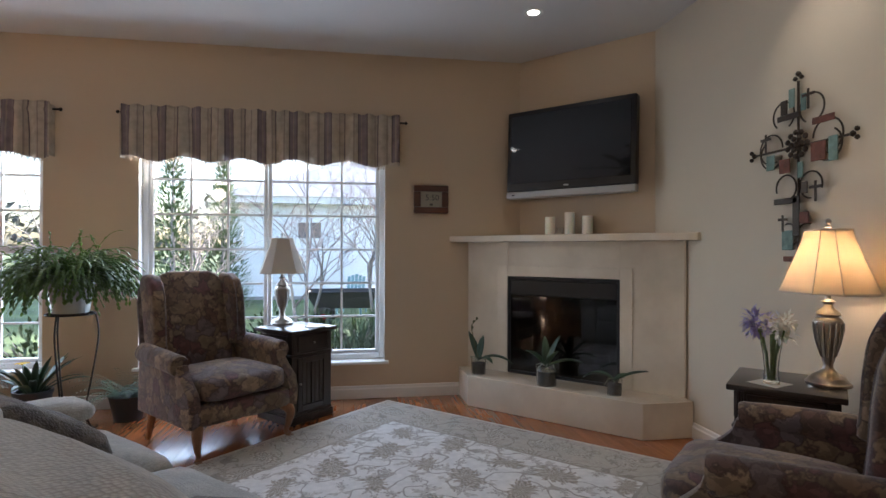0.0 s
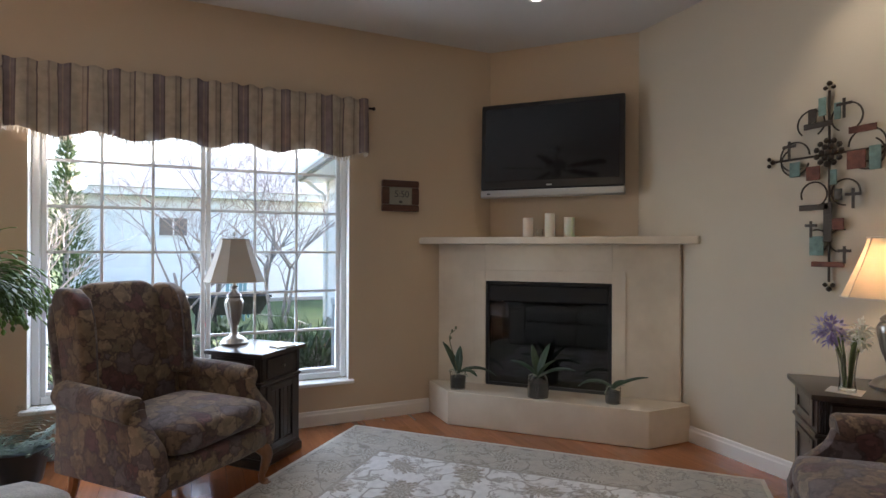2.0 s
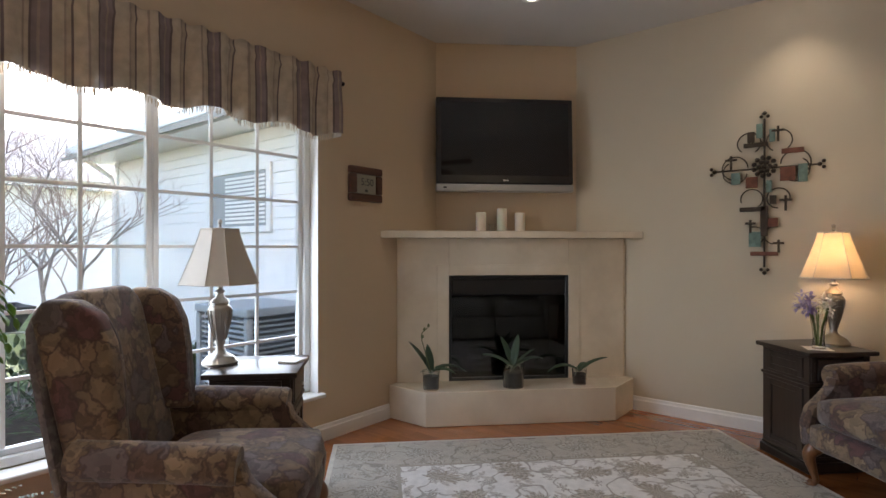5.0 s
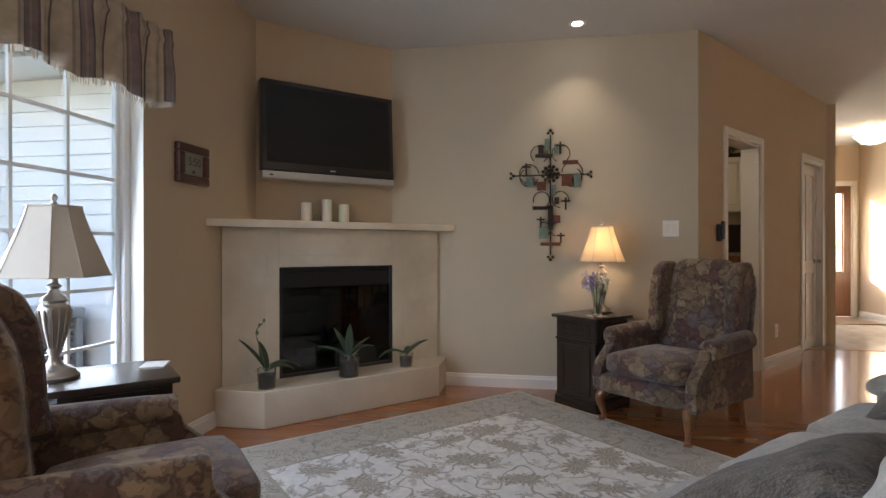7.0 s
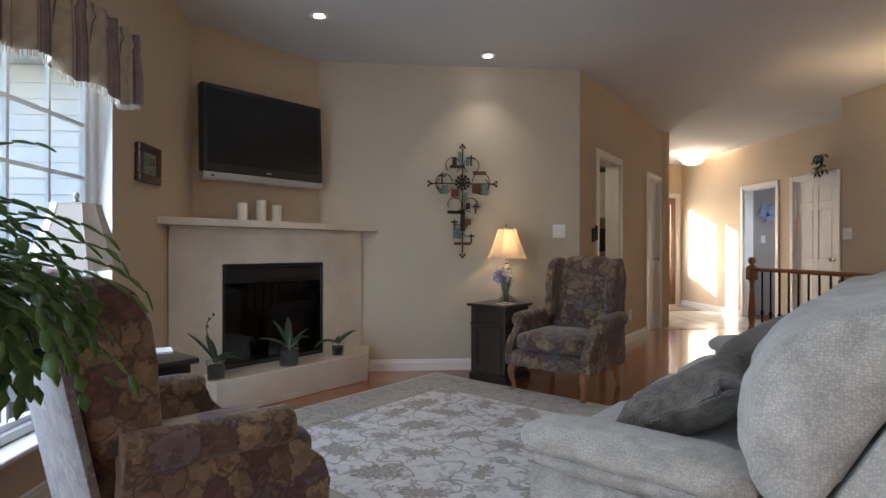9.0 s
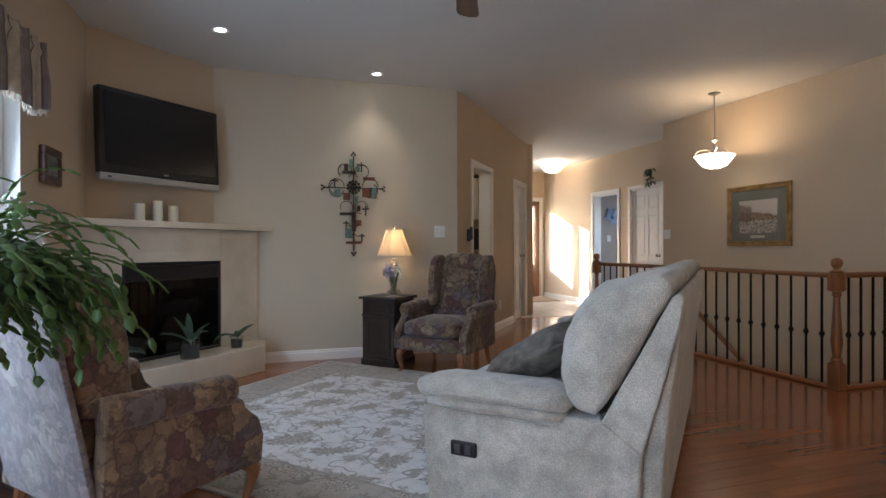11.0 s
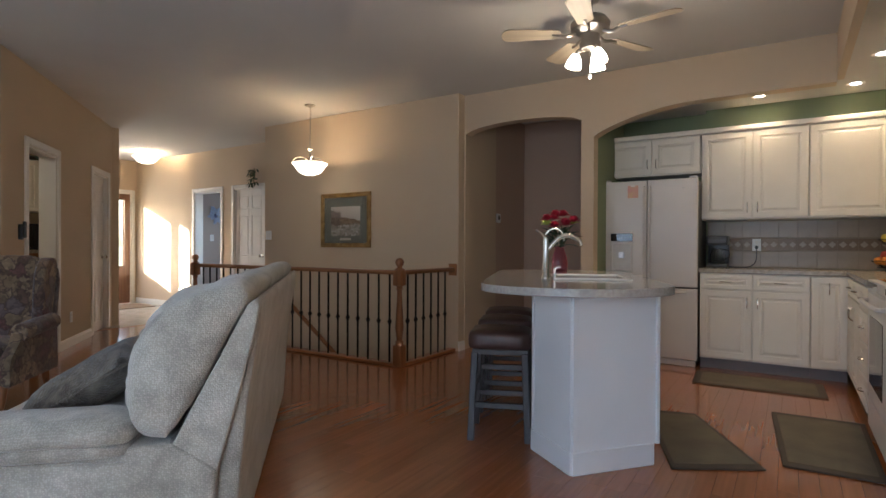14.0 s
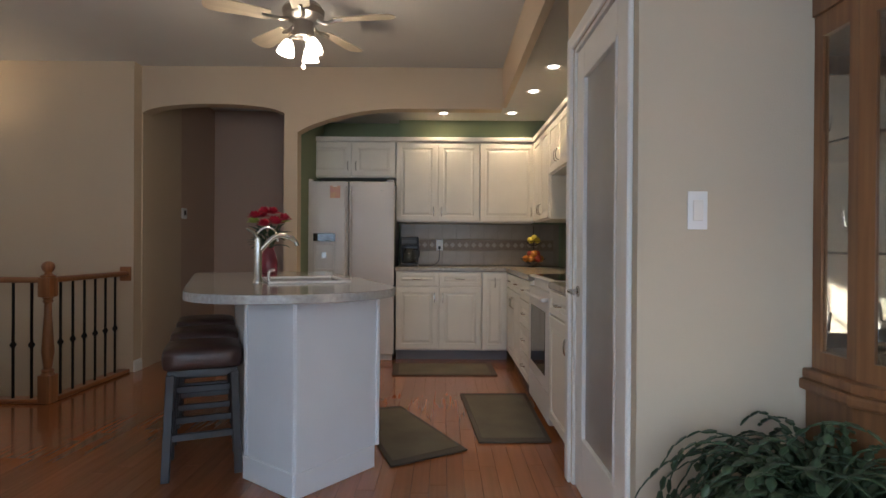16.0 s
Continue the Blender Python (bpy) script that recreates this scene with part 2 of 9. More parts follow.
def arc(cx, cy, r, a0, a1, n):
    return [(cx + r * math.cos(radians(a0 + (a1 - a0) * i / n)), cy + r * math.sin(radians(a0 + (a1 - a0) * i / n))) for i in range(n + 1)]


def wall(name, a, b, thick, columns, mat, label, top):
    """A wall from a to b, thick to its left. Columns: from, to, and the solid stretches in height (bottom and top at both ends)."""
    a, b = Vector(a), Vector(b)
    way = (b - a).normalized()
    out = Vector((-way.y, way.x)) * thick
    bm = bmesh.new()
    for s0, s1, solids in columns:
        for low0, low1, high0, high1 in solids:
            tmp = bmesh.new()
            vs = []
            for off in (Vector((0, 0)), out):
                for s, z in ((s0, low0), (s1, low1), (s1, high1), (s0, high0)):
                    p = a + way * s + off
                    vs.append(tmp.verts.new((p.x, p.y, z)))
            for f in ((0, 1, 2, 3), (7, 6, 5, 4), (0, 4, 5, 1), (1, 5, 6, 2), (2, 6, 7, 3), (3, 7, 4, 0)):
                tmp.faces.new([vs[i] for i in f])
            pour(bm, tmp)
    bmesh.ops.remove_doubles(bm, verts=bm.verts, dist=0.0005)
    return tagged(part(name, bm, mat), label, "wall", kind="structure")


def solid(s0, s1, z0, z1):
    return (s0, s1, [(z0, z0, z1, z1)])


def with_openings(length, top, openings, bottom=0.0):
    """Columns for a wall with rectangular openings (from, to, sill, head)."""
    columns, s = [], 0.0
    for s0, s1, z0, z1 in sorted(openings):
        if s0 > s:
            columns.append(solid(s, s0, bottom, top))
        rows = [(z1, z1, top, top)]
        if z0 > bottom:
            rows.append((bottom, bottom, z0, z0))
        columns.append((s0, s1, rows))
        s = s1
    if s < length:
        columns.append(solid(s, length, bottom, top))
    return columns


TOP = 2.725
WY = 4.62          # inner face of the window wall
CX = 1.80          # inner face of the wall with the cross
PY = -1.68         # wall with the painting
AY = -1.80         # wall with the arches
DA, DB = Vector((CX, 1.47)), Vector((4.40, -0.68))   # slanting wall towards the entry
DW = (DB - DA).normalized()
DL = (DB - DA).length
FY, FX = -2.40, 7.10   # entry: side wall, front wall
WEST = -5.60
KY, KX = -2.87, -4.62  # kitchen: back wall, side wall
CORNER_X, SWITCH_Y = -3.95, 1.36

# ---- walls, floor, ceiling ----
W1, W2 = (-1.88, -0.055), (-4.345, -2.52)
SILL, HEAD = 0.29, 2.05
wall("wall_north", (1.96, WY), (WEST - 0.15, WY), -0.16, with_openings(1.96 - WEST + 0.15, TOP, [(1.96 - W1[1], 1.96 - W1[0], SILL, HEAD), (1.96 - W2[1], 1.96 - W2[0], SILL, HEAD)]), WALL, "tan painted wall with two tall grid windows", TOP)
wall("wall_fireplace", (CX + 0.02, 3.80), (1.04, 4.64), -0.15, [solid(0, 1.15, 1.2, TOP)], WALL, "tan painted corner wall above the mantel", TOP)
wall("wall_east", (CX, DA.y), (CX, WY), -0.16, [solid(0, WY - DA.y, 0, TOP)], WALL_DAYLIT, "tan painted wall behind the metal cross, cool daylight put into its colour", TOP)
wall("wall_slant", DB, DA, -0.14, with_openings(DL, TOP, [(DL - 3.02, DL - 2.38, 0, 2.01), (DL - 1.21, DL - 0.50, 0, 2.01)]), WALL, "tan painted slanting wall with two doorways", TOP)
wall("wall_entry_side", (2.46, FY), (FX, FY), -0.14, with_openings(FX - 2.46, TOP, [(4.46 - 2.46, 5.20 - 2.46, 0, 2.03), (3.36 - 2.46, 4.10 - 2.46, 0, 2.03)]), WALL, "tan painted entry wall with two doors", TOP)
# added out of view: stops sun entering the empty space behind the rooms
wall("wall_north_closing", (FX + 0.14, WY), (1.97, WY), -0.16, [solid(0, FX + 0.14 - 1.97, 0, TOP)], WALL, "unseen plain tan wall added to close the house against the sun", TOP)
wall("wall_entry_front", (FX, FY - 0.14), (FX, WY), -0.14, with_openings(WY - FY + 0.14, TOP, [(0.24, 1.14, 0, 2.10), (1.18, 1.55, 0.45, 2.10)]), WALL, "tan painted wall round the front door", TOP)
wall("wall_entry_back", (FX, 1.2), (DB.x + 0.1, 1.2), -0.14, [solid(0, FX - DB.x - 0.1, 0, TOP)], WALL, "tan painted wall closing the entry", TOP)
wall("wall_entry_inner", (DB.x + 0.01, 1.2), (DB.x + 0.01, DB.y), -0.12, [solid(0, 1.2 - DB.y, 0, TOP)], WALL, "tan painted return wall beside the entry", TOP)
wall("wall_painting", (-0.62, PY), (2.46, PY), -0.86, [solid(0, 3.08, -2.6, TOP)], WALL, "tan painted wall behind the stair opening", TOP)
# wall with the two arched openings, seen from the living room
cols = [solid(0, 0.012, 0, TOP)]
for i in range(14):
    u0, u1 = -1 + i / 7, -1 + (i + 1) / 7
    h0, h1 = 2.31 + 0.10 * math.sqrt(max(0, 1 - u0 * u0 * 0.96)) - 0.02, 2.31 + 0.10 * math.sqrt(max(0, 1 - u1 * u1 * 0.96)) - 0.02
    s0, s1 = 0.012 + (u0 + 1) * 0.634, 0.012 + (u1 + 1) * 0.634
    cols.append((s0, s1, [(h0, h1, TOP, TOP)]))
cols.append(solid(1.28, 1.40, 0, TOP))
for i in range(12):
    u0, u1 = i / 12, (i + 1) / 12
    h0, h1 = 2.14 + 0.215 * math.sin(u0 * math.pi / 2) ** 0.8, 2.14 + 0.215 * math.sin(u1 * math.pi / 2) ** 0.8
    cols.append((1.40 + u0 * 0.9, 1.40 + u1 * 0.9, [(h0, h1, TOP, TOP)]))
cols.append((2.30, 3.24, [(2.355, 2.355, TOP, TOP)]))
wall("wall_arches", (-0.62, AY), (-3.86, AY), 0.13, cols, WALL, "tan painted wall with two arched openings", TOP)
# passage behind the small arch, beside the kitchen
wall("wall_passage", (-0.60, AY - 0.13), (-0.60, -3.4), 0.12, [solid(0, 3.4 + AY - 0.13, 0, TOP)], PASSAGE, "rosy tan painted passage wall with a thermostat", TOP)
wall("wall_passage_back", (-0.6, -3.40), (-1.92, -3.40), 0.12, [solid(0, 1.32, 0, TOP)], PASSAGE, "rosy tan painted wall at the end of the passage", TOP)
wall("wall_kitchen_side", (-1.92, -3.52), (-1.92, AY - 0.13), 0.10, [solid(0, 3.52 + AY - 0.13, 0, TOP)], GREEN, "green painted wall beside the refrigerator", TOP)
wall("wall_kitchen_back", (-1.92, KY), (KX - 0.1, KY), 0.12, [solid(0, KX * -1 + 0.1 - 1.92, 0, 2.5)], GREEN, "sage green kitchen wall above the cabinets", TOP)
wall("wall_kitchen_west", (KX, KY), (KX, 0.43), 0.12, [solid(0, 0.43 - KY, 0, 2.5)], GREEN, "sage green kitchen side wall", TOP)
wall("wall_pantry_back", (KX, 0.43), (CORNER_X, 0.43), 0.05, [solid(0, CORNER_X - KX, 0, TOP)], WALL, "tan painted pantry wall beside the stove", TOP)
wall("wall_pantry", (CORNER_X, 0.38), (CORNER_X, SWITCH_Y - 0.1), 0.10, with_openings(SWITCH_Y - 0.48, TOP, [(0.12, 0.87, 0, 2.05)]), WALL, "tan painted wall round the pantry door", TOP)
wall("wall_switch", (CORNER_X + 0.001, SWITCH_Y), (WEST - 0.15, SWITCH_Y), 0.10, [solid(0, CORNER_X - WEST + 0.15, 0, TOP)], WALL_DAYLIT, "tan painted wall with a light switch, cool daylight put into its colour", TOP)
wall("wall_west", (WEST, WY), (WEST, SWITCH_Y), -0.15, [solid(0, WY - SWITCH_Y, 0, TOP)], WALL, "tan painted end wall of the living room", TOP)
wall("wall_pantry_inner", (KX - 0.4, 0.43), (KX - 0.4, SWITCH_Y), 0.08, [solid(0, SWITCH_Y - 0.43, 0, TOP)], WALL, "tan painted wall inside the pantry", TOP)

STAIR = (-0.50, 2.46, PY, -0.80)   # stair opening in the floor


def slab(name, pieces, z0, z1, mat, label, category):
    bm = bmesh.new()
    for x0, x1, y0, y1 in pieces:
        box(bm, x0, x1, y0, y1, z0, z1)
    return tagged(part(name, bm, mat), label, category, kind="structure")


SUBFLOOR = material("dark_subfloor", (0.16, 0.060, 0.022), 0.5)
subfloor = slab("floor", [(WEST - 0.2, STAIR[0], -3.6, 4.9), (STAIR[0], STAIR[1], STAIR[3], 4.9), (STAIR[1], FX + 0.3, -2.6, 4.9), (STAIR[1], FX + 0.3, -4.4, -2.6)], -0.25, -0.012, SUBFLOOR, "glossy honey-red hardwood plank floor", "floor")
bm = bmesh.new()
box(bm, WEST - 0.2, FX + 0.3, -4.4, 4.9, TOP, TOP + 0.12)
tagged(part("ceiling", bm, CEILING), "flat off-white painted ceiling", "ceiling", kind="structure")
# lowered kitchen ceiling, an L round the fan bay
bm = bmesh.new()
box(bm, KX - 0.1, -1.925, -3.5, AY - 0.131, 2.465, 2.59)
box(bm, KX - 0.1, -3.861, AY - 0.131, 0.429, 2.465, 2.59)
tagged(part("ceiling_kitchen", bm, CEILING), "lowered off-white kitchen ceiling with small lights", "ceiling", kind="structure")
wall("wall_soffit", (-3.86, AY - 0.13), (-3.86, 0.429), 0.05, [solid(0, 0.429 - AY + 0.13, 2.40, TOP)], WALL, "tan painted soffit above the kitchen", TOP)

# stair: walls below the floor, steps down
bm = bmesh.new()
box(bm, STAIR[0] - 0.12, STAIR[0], PY, STAIR[3] + 0.12, -2.6, -0.25)
box(bm, STAIR[0], STAIR[1], STAIR[3], STAIR[3] + 0.12, -2.6, -0.25)
box(bm, STAIR[0] - 0.12, STAIR[1] + 0.12, PY, STAIR[3] + 0.12, -2.7, -2.6)
box(bm, STAIR[1], STAIR[1] + 0.12, PY, STAIR[3], -2.6, -0.25)
tagged(part("wall_stairwell", bm, WALL), "tan painted stairwell below the floor", "wall", kind="structure")
CARPET = material("beige_carpet", (0.42, 0.36, 0.28), 0.95, scale=30, fine=400, bump=0.4)
stair = thing("staircase", pose(0, 0, 0), "carpeted stairs going down behind the railing", "stairs")
for i in range(11):
    part("step", bx(STAIR[1] - 0.26 * (i + 1) - 0.02, STAIR[1] - 0.26 * i, PY + 0.005, STAIR[3] - 0.005, -0.19 * (i + 2), -0.19 * (i + 1), 0.012), CARPET, stair)


def skirting(name, a, b, h=0.10):
    """A moulded baseboard; the room lies to the right of a to b."""
    a, b = Vector(a), Vector(b)
    way = (b - a).normalized()
    inn = Vector((way.y, -way.x))
    bm = bmesh.new()
    prof = [(0.001, 0), (0.016, 0), (0.016, h * 0.72), (0.011, h * 0.80), (0.009, h * 0.95), (0.004, h), (0.001, h)]
    rings = [[bm.verts.new((*(p + inn * d), z)) for d, z in prof] for p in (a, b)]
    n = len(prof)
    for i in range(n):
        bm.faces.new((rings[0][i], rings[1][i], rings[1][(i + 1) % n], rings[0][(i + 1) % n]))
    bm.faces.new(rings[0][::-1])
    bm.faces.new(rings[1])
    return tagged(part(name, bm, TRIM), "white painted moulded baseboard", "baseboard", kind="structure")


def along(s):
    p = DA + DW * s
    return (p.x, p.y)


skirting("baseboard_1", (WEST, WY), (0.545, WY))
skirting("baseboard_2", (CX, 3.375), (CX, DA.y))
skirting("baseboard_3", along(0), along(0.43))
skirting("baseboard_4", along(1.28), along(2.31))
skirting("baseboard_5", (FX, FY), (5.27, FY))
skirting("baseboard_6", (-0.62, PY), (-0.62, AY))
skirting("baseboard_7", (-3.99, SWITCH_Y), (WEST, SWITCH_Y))
skirting("baseboard_8", (-0.602, AY - 0.14), (-0.602, -3.4))
skirting("baseboard_9", (-0.60, -3.4), (-1.9, -3.4))


def casing(name, bm_at, w, h, label="white painted door casing"):
    """Door casing round an opening w wide and h high, standing at bm_at: x along the wall, y out of it."""
    bm = bmesh.new()
    for x0, x1, z0, z1 in ((-0.065, 0.0, 0, h + 0.065), (w, w + 0.065, 0, h + 0.065), (0, w, h, h + 0.065)):
        box(bm, x0, x1, -0.002, 0.018, z0, z1, 0.006)
    for x0, x1, z0, z1 in ((-0.0, 0.018, 0, h), (w - 0.018, w, 0, h), (0.018, w - 0.018, h - 0.018, h)):
        box(bm, x0, x1, -0.15, -0.002, z0, z1)
    ob = part(name, bm, TRIM)
    ob.matrix_world = bm_at
    return tagged(ob, label, "door frame", kind="structure")


DANG = math.degrees(math.atan2(-DW.y, -DW.x))
casing("trim_1", pose(*along(1.21), 0, 0, 0, DANG) , 0.71, 2.01)
casing("trim_2", pose(*along(3.02), 0, 0, 0, DANG), 0.64, 2.01)
casing("trim_3", pose(4.46, FY, 0), 0.74, 2.03)
casing("trim_4", pose(3.36, FY, 0), 0.74, 2.03)
casing("trim_5", pose(FX, -1.40, 0, 0, 0, 90) @ pose(-0.90, 0, 0), 0.90, 2.10, "white painted front door frame")
casing("trim_6", pose(CORNER_X, 1.25, 0, 0, 0, -90), 0.75, 2.05)

# ---- fabrics and patterned surfaces ----


def floral(name, tones, outline, scale, rough=0.9, weave=500.0):
    """Upholstery with leafy blotches, each in one of a few tones, with darker edges and a woven relief."""
    m = bpy.data.materials.new(name)
    m.use_nodes = True
    nt = m.node_tree
    p = nt.nodes["Principled BSDF"]
    co, n1, v1, v2, v3, wv = (nt.nodes.new("ShaderNode" + k) for k in ("TexCoord", "TexNoise", "TexVoronoi", "TexVoronoi", "TexVoronoi", "TexNoise"))
    bend = nt.nodes.new("ShaderNodeMix")
    bend.data_type = "VECTOR"
    bend.inputs["Factor"].default_value = 0.085
    n1.inputs["Scale"].default_value, n1.inputs["Detail"].default_value = 24, 3
    nt.links.new(co.outputs["Object"], n1.inputs["Vector"])
    nt.links.new(co.outputs["Object"], bend.inputs["A"])
    nt.links.new(n1.outputs["Color"], bend.inputs["B"])
    for v, k in ((v1, 1.0), (v2, 1.0), (v3, 3.1)):
        v.inputs["Scale"].default_value = scale * k
        nt.links.new(bend.outputs["Result"], v.inputs["Vector"])
    v2.feature = "DISTANCE_TO_EDGE"
    sep = nt.nodes.new("ShaderNodeSeparateColor")
    nt.links.new(v1.outputs["Color"], sep.inputs[0])
    r = ramp_node(nt, [(i / len(tones), t) for i, t in enumerate(tones)], "CONSTANT")
    nt.links.new(sep.outputs[0], r.inputs[0])
    sep3 = nt.nodes.new("ShaderNodeSeparateColor")
    nt.links.new(v3.outputs["Color"], sep3.inputs[0])
    shade = nt.nodes.new("ShaderNodeMapRange")
    shade.inputs["To Min"].default_value, shade.inputs["To Max"].default_value = 0.62, 1.25
    nt.links.new(sep3.outputs[1], shade.inputs["Value"])
    hsv = nt.nodes.new("ShaderNodeHueSaturation")
    nt.links.new(r.outputs[0], hsv.inputs["Color"])
    nt.links.new(shade.outputs[0], hsv.inputs["Value"])
    edge = nt.nodes.new("ShaderNodeMapRange")
    edge.inputs["From Min"].default_value, edge.inputs["From Max"].default_value = 0.02, 0.085
    edge.inputs["To Min"].default_value, edge.inputs["To Max"].default_value = 0.72, 0.0
    nt.links.new(v2.outputs["Distance"], edge.inputs["Value"])
    mix = nt.nodes.new("ShaderNodeMix")
    mix.data_type = "RGBA"
    mix.inputs["B"].default_value = (*outline, 1)
    nt.links.new(edge.outputs[0], mix.inputs["Factor"])
    nt.links.new(hsv.outputs[0], mix.inputs["A"])
    nt.links.new(mix.outputs["Result"], p.inputs["Base Color"])
    wv.inputs["Scale"].default_value = weave
    nt.links.new(co.outputs["Object"], wv.inputs["Vector"])
    b = nt.nodes.new("ShaderNodeBump")
    b.inputs["Strength"].default_value, b.inputs["Distance"].default_value = 0.35, 0.003
    nt.links.new(wv.outputs["Fac"], b.inputs["Height"])
    nt.links.new(b.outputs[0], p.inputs["Normal"])
    p.inputs["Roughness"].default_value, p.inputs["Sheen Weight"].default_value = rough, 0.25
    return m


def oriental(name, ground, motif, motif2, size):
    """Carpet with scattered toothed blossoms and thin vines on a plain ground."""
    m = bpy.data.materials.new(name)
    m.use_nodes = True
    nt = m.node_tree
    p = nt.nodes["Principled BSDF"]
    co = nt.nodes.new("ShaderNodeTexCoord")

    wander = nt.nodes.new("ShaderNodeTexNoise")
    wander.inputs["Scale"].default_value, wander.inputs["Detail"].default_value = 9.0, 3
    nt.links.new(co.outputs["Object"], wander.inputs["Vector"])
    drift = nt.nodes.new("ShaderNodeMix")
    drift.data_type = "VECTOR"
    drift.inputs["Factor"].default_value = 0.07
    nt.links.new(co.outputs["Object"], drift.inputs["A"])
    nt.links.new(wander.outputs["Color"], drift.inputs["B"])

    def math_node(op, a, b=None, c=None):
        n = nt.nodes.new("ShaderNodeMath")
        n.operation = op
        for i, v in enumerate((a, b, c)):
            if v is None:
                continue
            if isinstance(v, (int, float)):
                n.inputs[i].default_value = v
            else:
                nt.links.new(v, n.inputs[i])
        return n.outputs[0]

    def blossoms(scale, radius, teeth, depth, w):
        v = nt.nodes.new("ShaderNodeTexVoronoi")
        v.voronoi_dimensions = "2D"
        v.inputs["Scale"].default_value, v.inputs["Randomness"].default_value = scale, w
        nt.links.new(drift.outputs["Result"], v.inputs["Vector"])
        off = nt.nodes.new("ShaderNodeVectorMath")
        off.operation = "SUBTRACT"
        nt.links.new(drift.outputs["Result"], off.inputs[0])
        nt.links.new(v.outputs["Position"], off.inputs[1])
        s = nt.nodes.new("ShaderNodeSeparateXYZ")
        nt.links.new(off.outputs[0], s.inputs[0])
        ang = math_node("ARCTAN2", s.outputs[1], s.outputs[0])
        rnd = nt.nodes.new("ShaderNodeSeparateColor")
        nt.links.new(v.outputs["Color"], rnd.inputs[0])
        turn = math_node("MULTIPLY", rnd.outputs[0], 6.0)
        coarse = math_node("SINE", math_node("MULTIPLY_ADD", ang, float(teeth), turn))
        tooth = math_node("MULTIPLY_ADD", math_node("SINE", math_node("MULTIPLY_ADD", ang, float(teeth * 3), turn)), 0.45, coarse)
        oval = math_node("SINE", math_node("MULTIPLY_ADD", ang, 2.0, math_node("MULTIPLY", rnd.outputs[1], 6.0)))
        r = math_node("MULTIPLY_ADD", tooth, depth, math_node("MULTIPLY_ADD", oval, radius * 0.28, math_node("MULTIPLY_ADD", rnd.outputs[2], radius * 0.5, radius * 0.72)))
        gap = math_node("SUBTRACT", r, v.outputs["Distance"])
        soft = nt.nodes.new("ShaderNodeMapRange")
        soft.inputs["From Max"].default_value = 0.03
        nt.links.new(gap, soft.inputs["Value"])
        ring = math_node("SINE", math_node("MULTIPLY_ADD", v.outputs["Distance"], 42.0, math_node("MULTIPLY", tooth, 2.6)))
        return soft.outputs[0], ring

    big, ring = blossoms(size, 0.27, 11, 0.05, 0.45)
    small, ring2 = blossoms(size * 2.3, 0.20, 5, 0.10, 0.8)
    leafy, ring3 = blossoms(size * 1.55, 0.17, 3, 0.14, 1.0)
    n = nt.nodes.new("ShaderNodeTexNoise")
    n.inputs["Scale"].default_value, n.inputs["Detail"].default_value = size * 1.6, 1.0
    nt.links.new(co.outputs["Object"], n.inputs["Vector"])
    line = math_node("ABSOLUTE", math_node("SUBTRACT", n.outputs["Fac"], 0.5))
    vine = nt.nodes.new("ShaderNodeMapRange")
    vine.inputs["From Min"].default_value, vine.inputs["From Max"].default_value = 0.008, 0.018
    vine.inputs["To Min"].default_value, vine.inputs["To Max"].default_value = 0.7, 0.0
    nt.links.new(line, vine.inputs["Value"])

    def over(fac, below, above):
        mix = nt.nodes.new("ShaderNodeMix")
        mix.data_type = "RGBA"
        nt.links.new(fac, mix.inputs["Factor"])
        for key, v in (("A", below), ("B", above)):
            if isinstance(v, tuple):
                mix.inputs[key].default_value = (*v, 1)
            else:
                nt.links.new(v, mix.inputs[key])
        return mix.outputs["Result"]

    petal = over(math_node("MULTIPLY_ADD", ring, 0.5, 0.5), motif, motif2)
    petal2 = over(math_node("MULTIPLY_ADD", ring2, 0.4, 0.4), motif, ground)
    col = over(vine.outputs[0], ground, motif)
    col = over(math_node("MULTIPLY", leafy, 0.55), col, over(math_node("MULTIPLY_ADD", ring3, 0.5, 0.5), motif2, motif))
    col = over(math_node("MULTIPLY", small, 0.85), col, petal2)
    col = over(math_node("MULTIPLY", big, 0.92), col, petal)
    wear = nt.nodes.new("ShaderNodeTexNoise")
    wear.inputs["Scale"].default_value, wear.inputs["Detail"].default_value = 26, 5
    nt.links.new(co.outputs["Object"], wear.inputs["Vector"])
    hsv = nt.nodes.new("ShaderNodeHueSaturation")
    nt.links.new(math_node("MULTIPLY_ADD", wear.outputs["Fac"], 0.5, 0.75), hsv.inputs["Value"])
    nt.links.new(col, hsv.inputs["Color"])
    nt.links.new(hsv.outputs[0], p.inputs["Base Color"])
    pile = nt.nodes.new("ShaderNodeTexNoise")
    pile.inputs["Scale"].default_value = 420
    nt.links.new(co.outputs["Object"], pile.inputs["Vector"])
    b = nt.nodes.new("ShaderNodeBump")
    b.inputs["Strength"].default_value, b.inputs["Distance"].default_value = 0.5, 0.004
    nt.links.new(pile.outputs["Fac"], b.inputs["Height"])
    nt.links.new(b.outputs[0], p.inputs["Normal"])
    p.inputs["Roughness"].default_value, p.inputs["Sheen Weight"].default_value = 0.95, 0.2
    return m


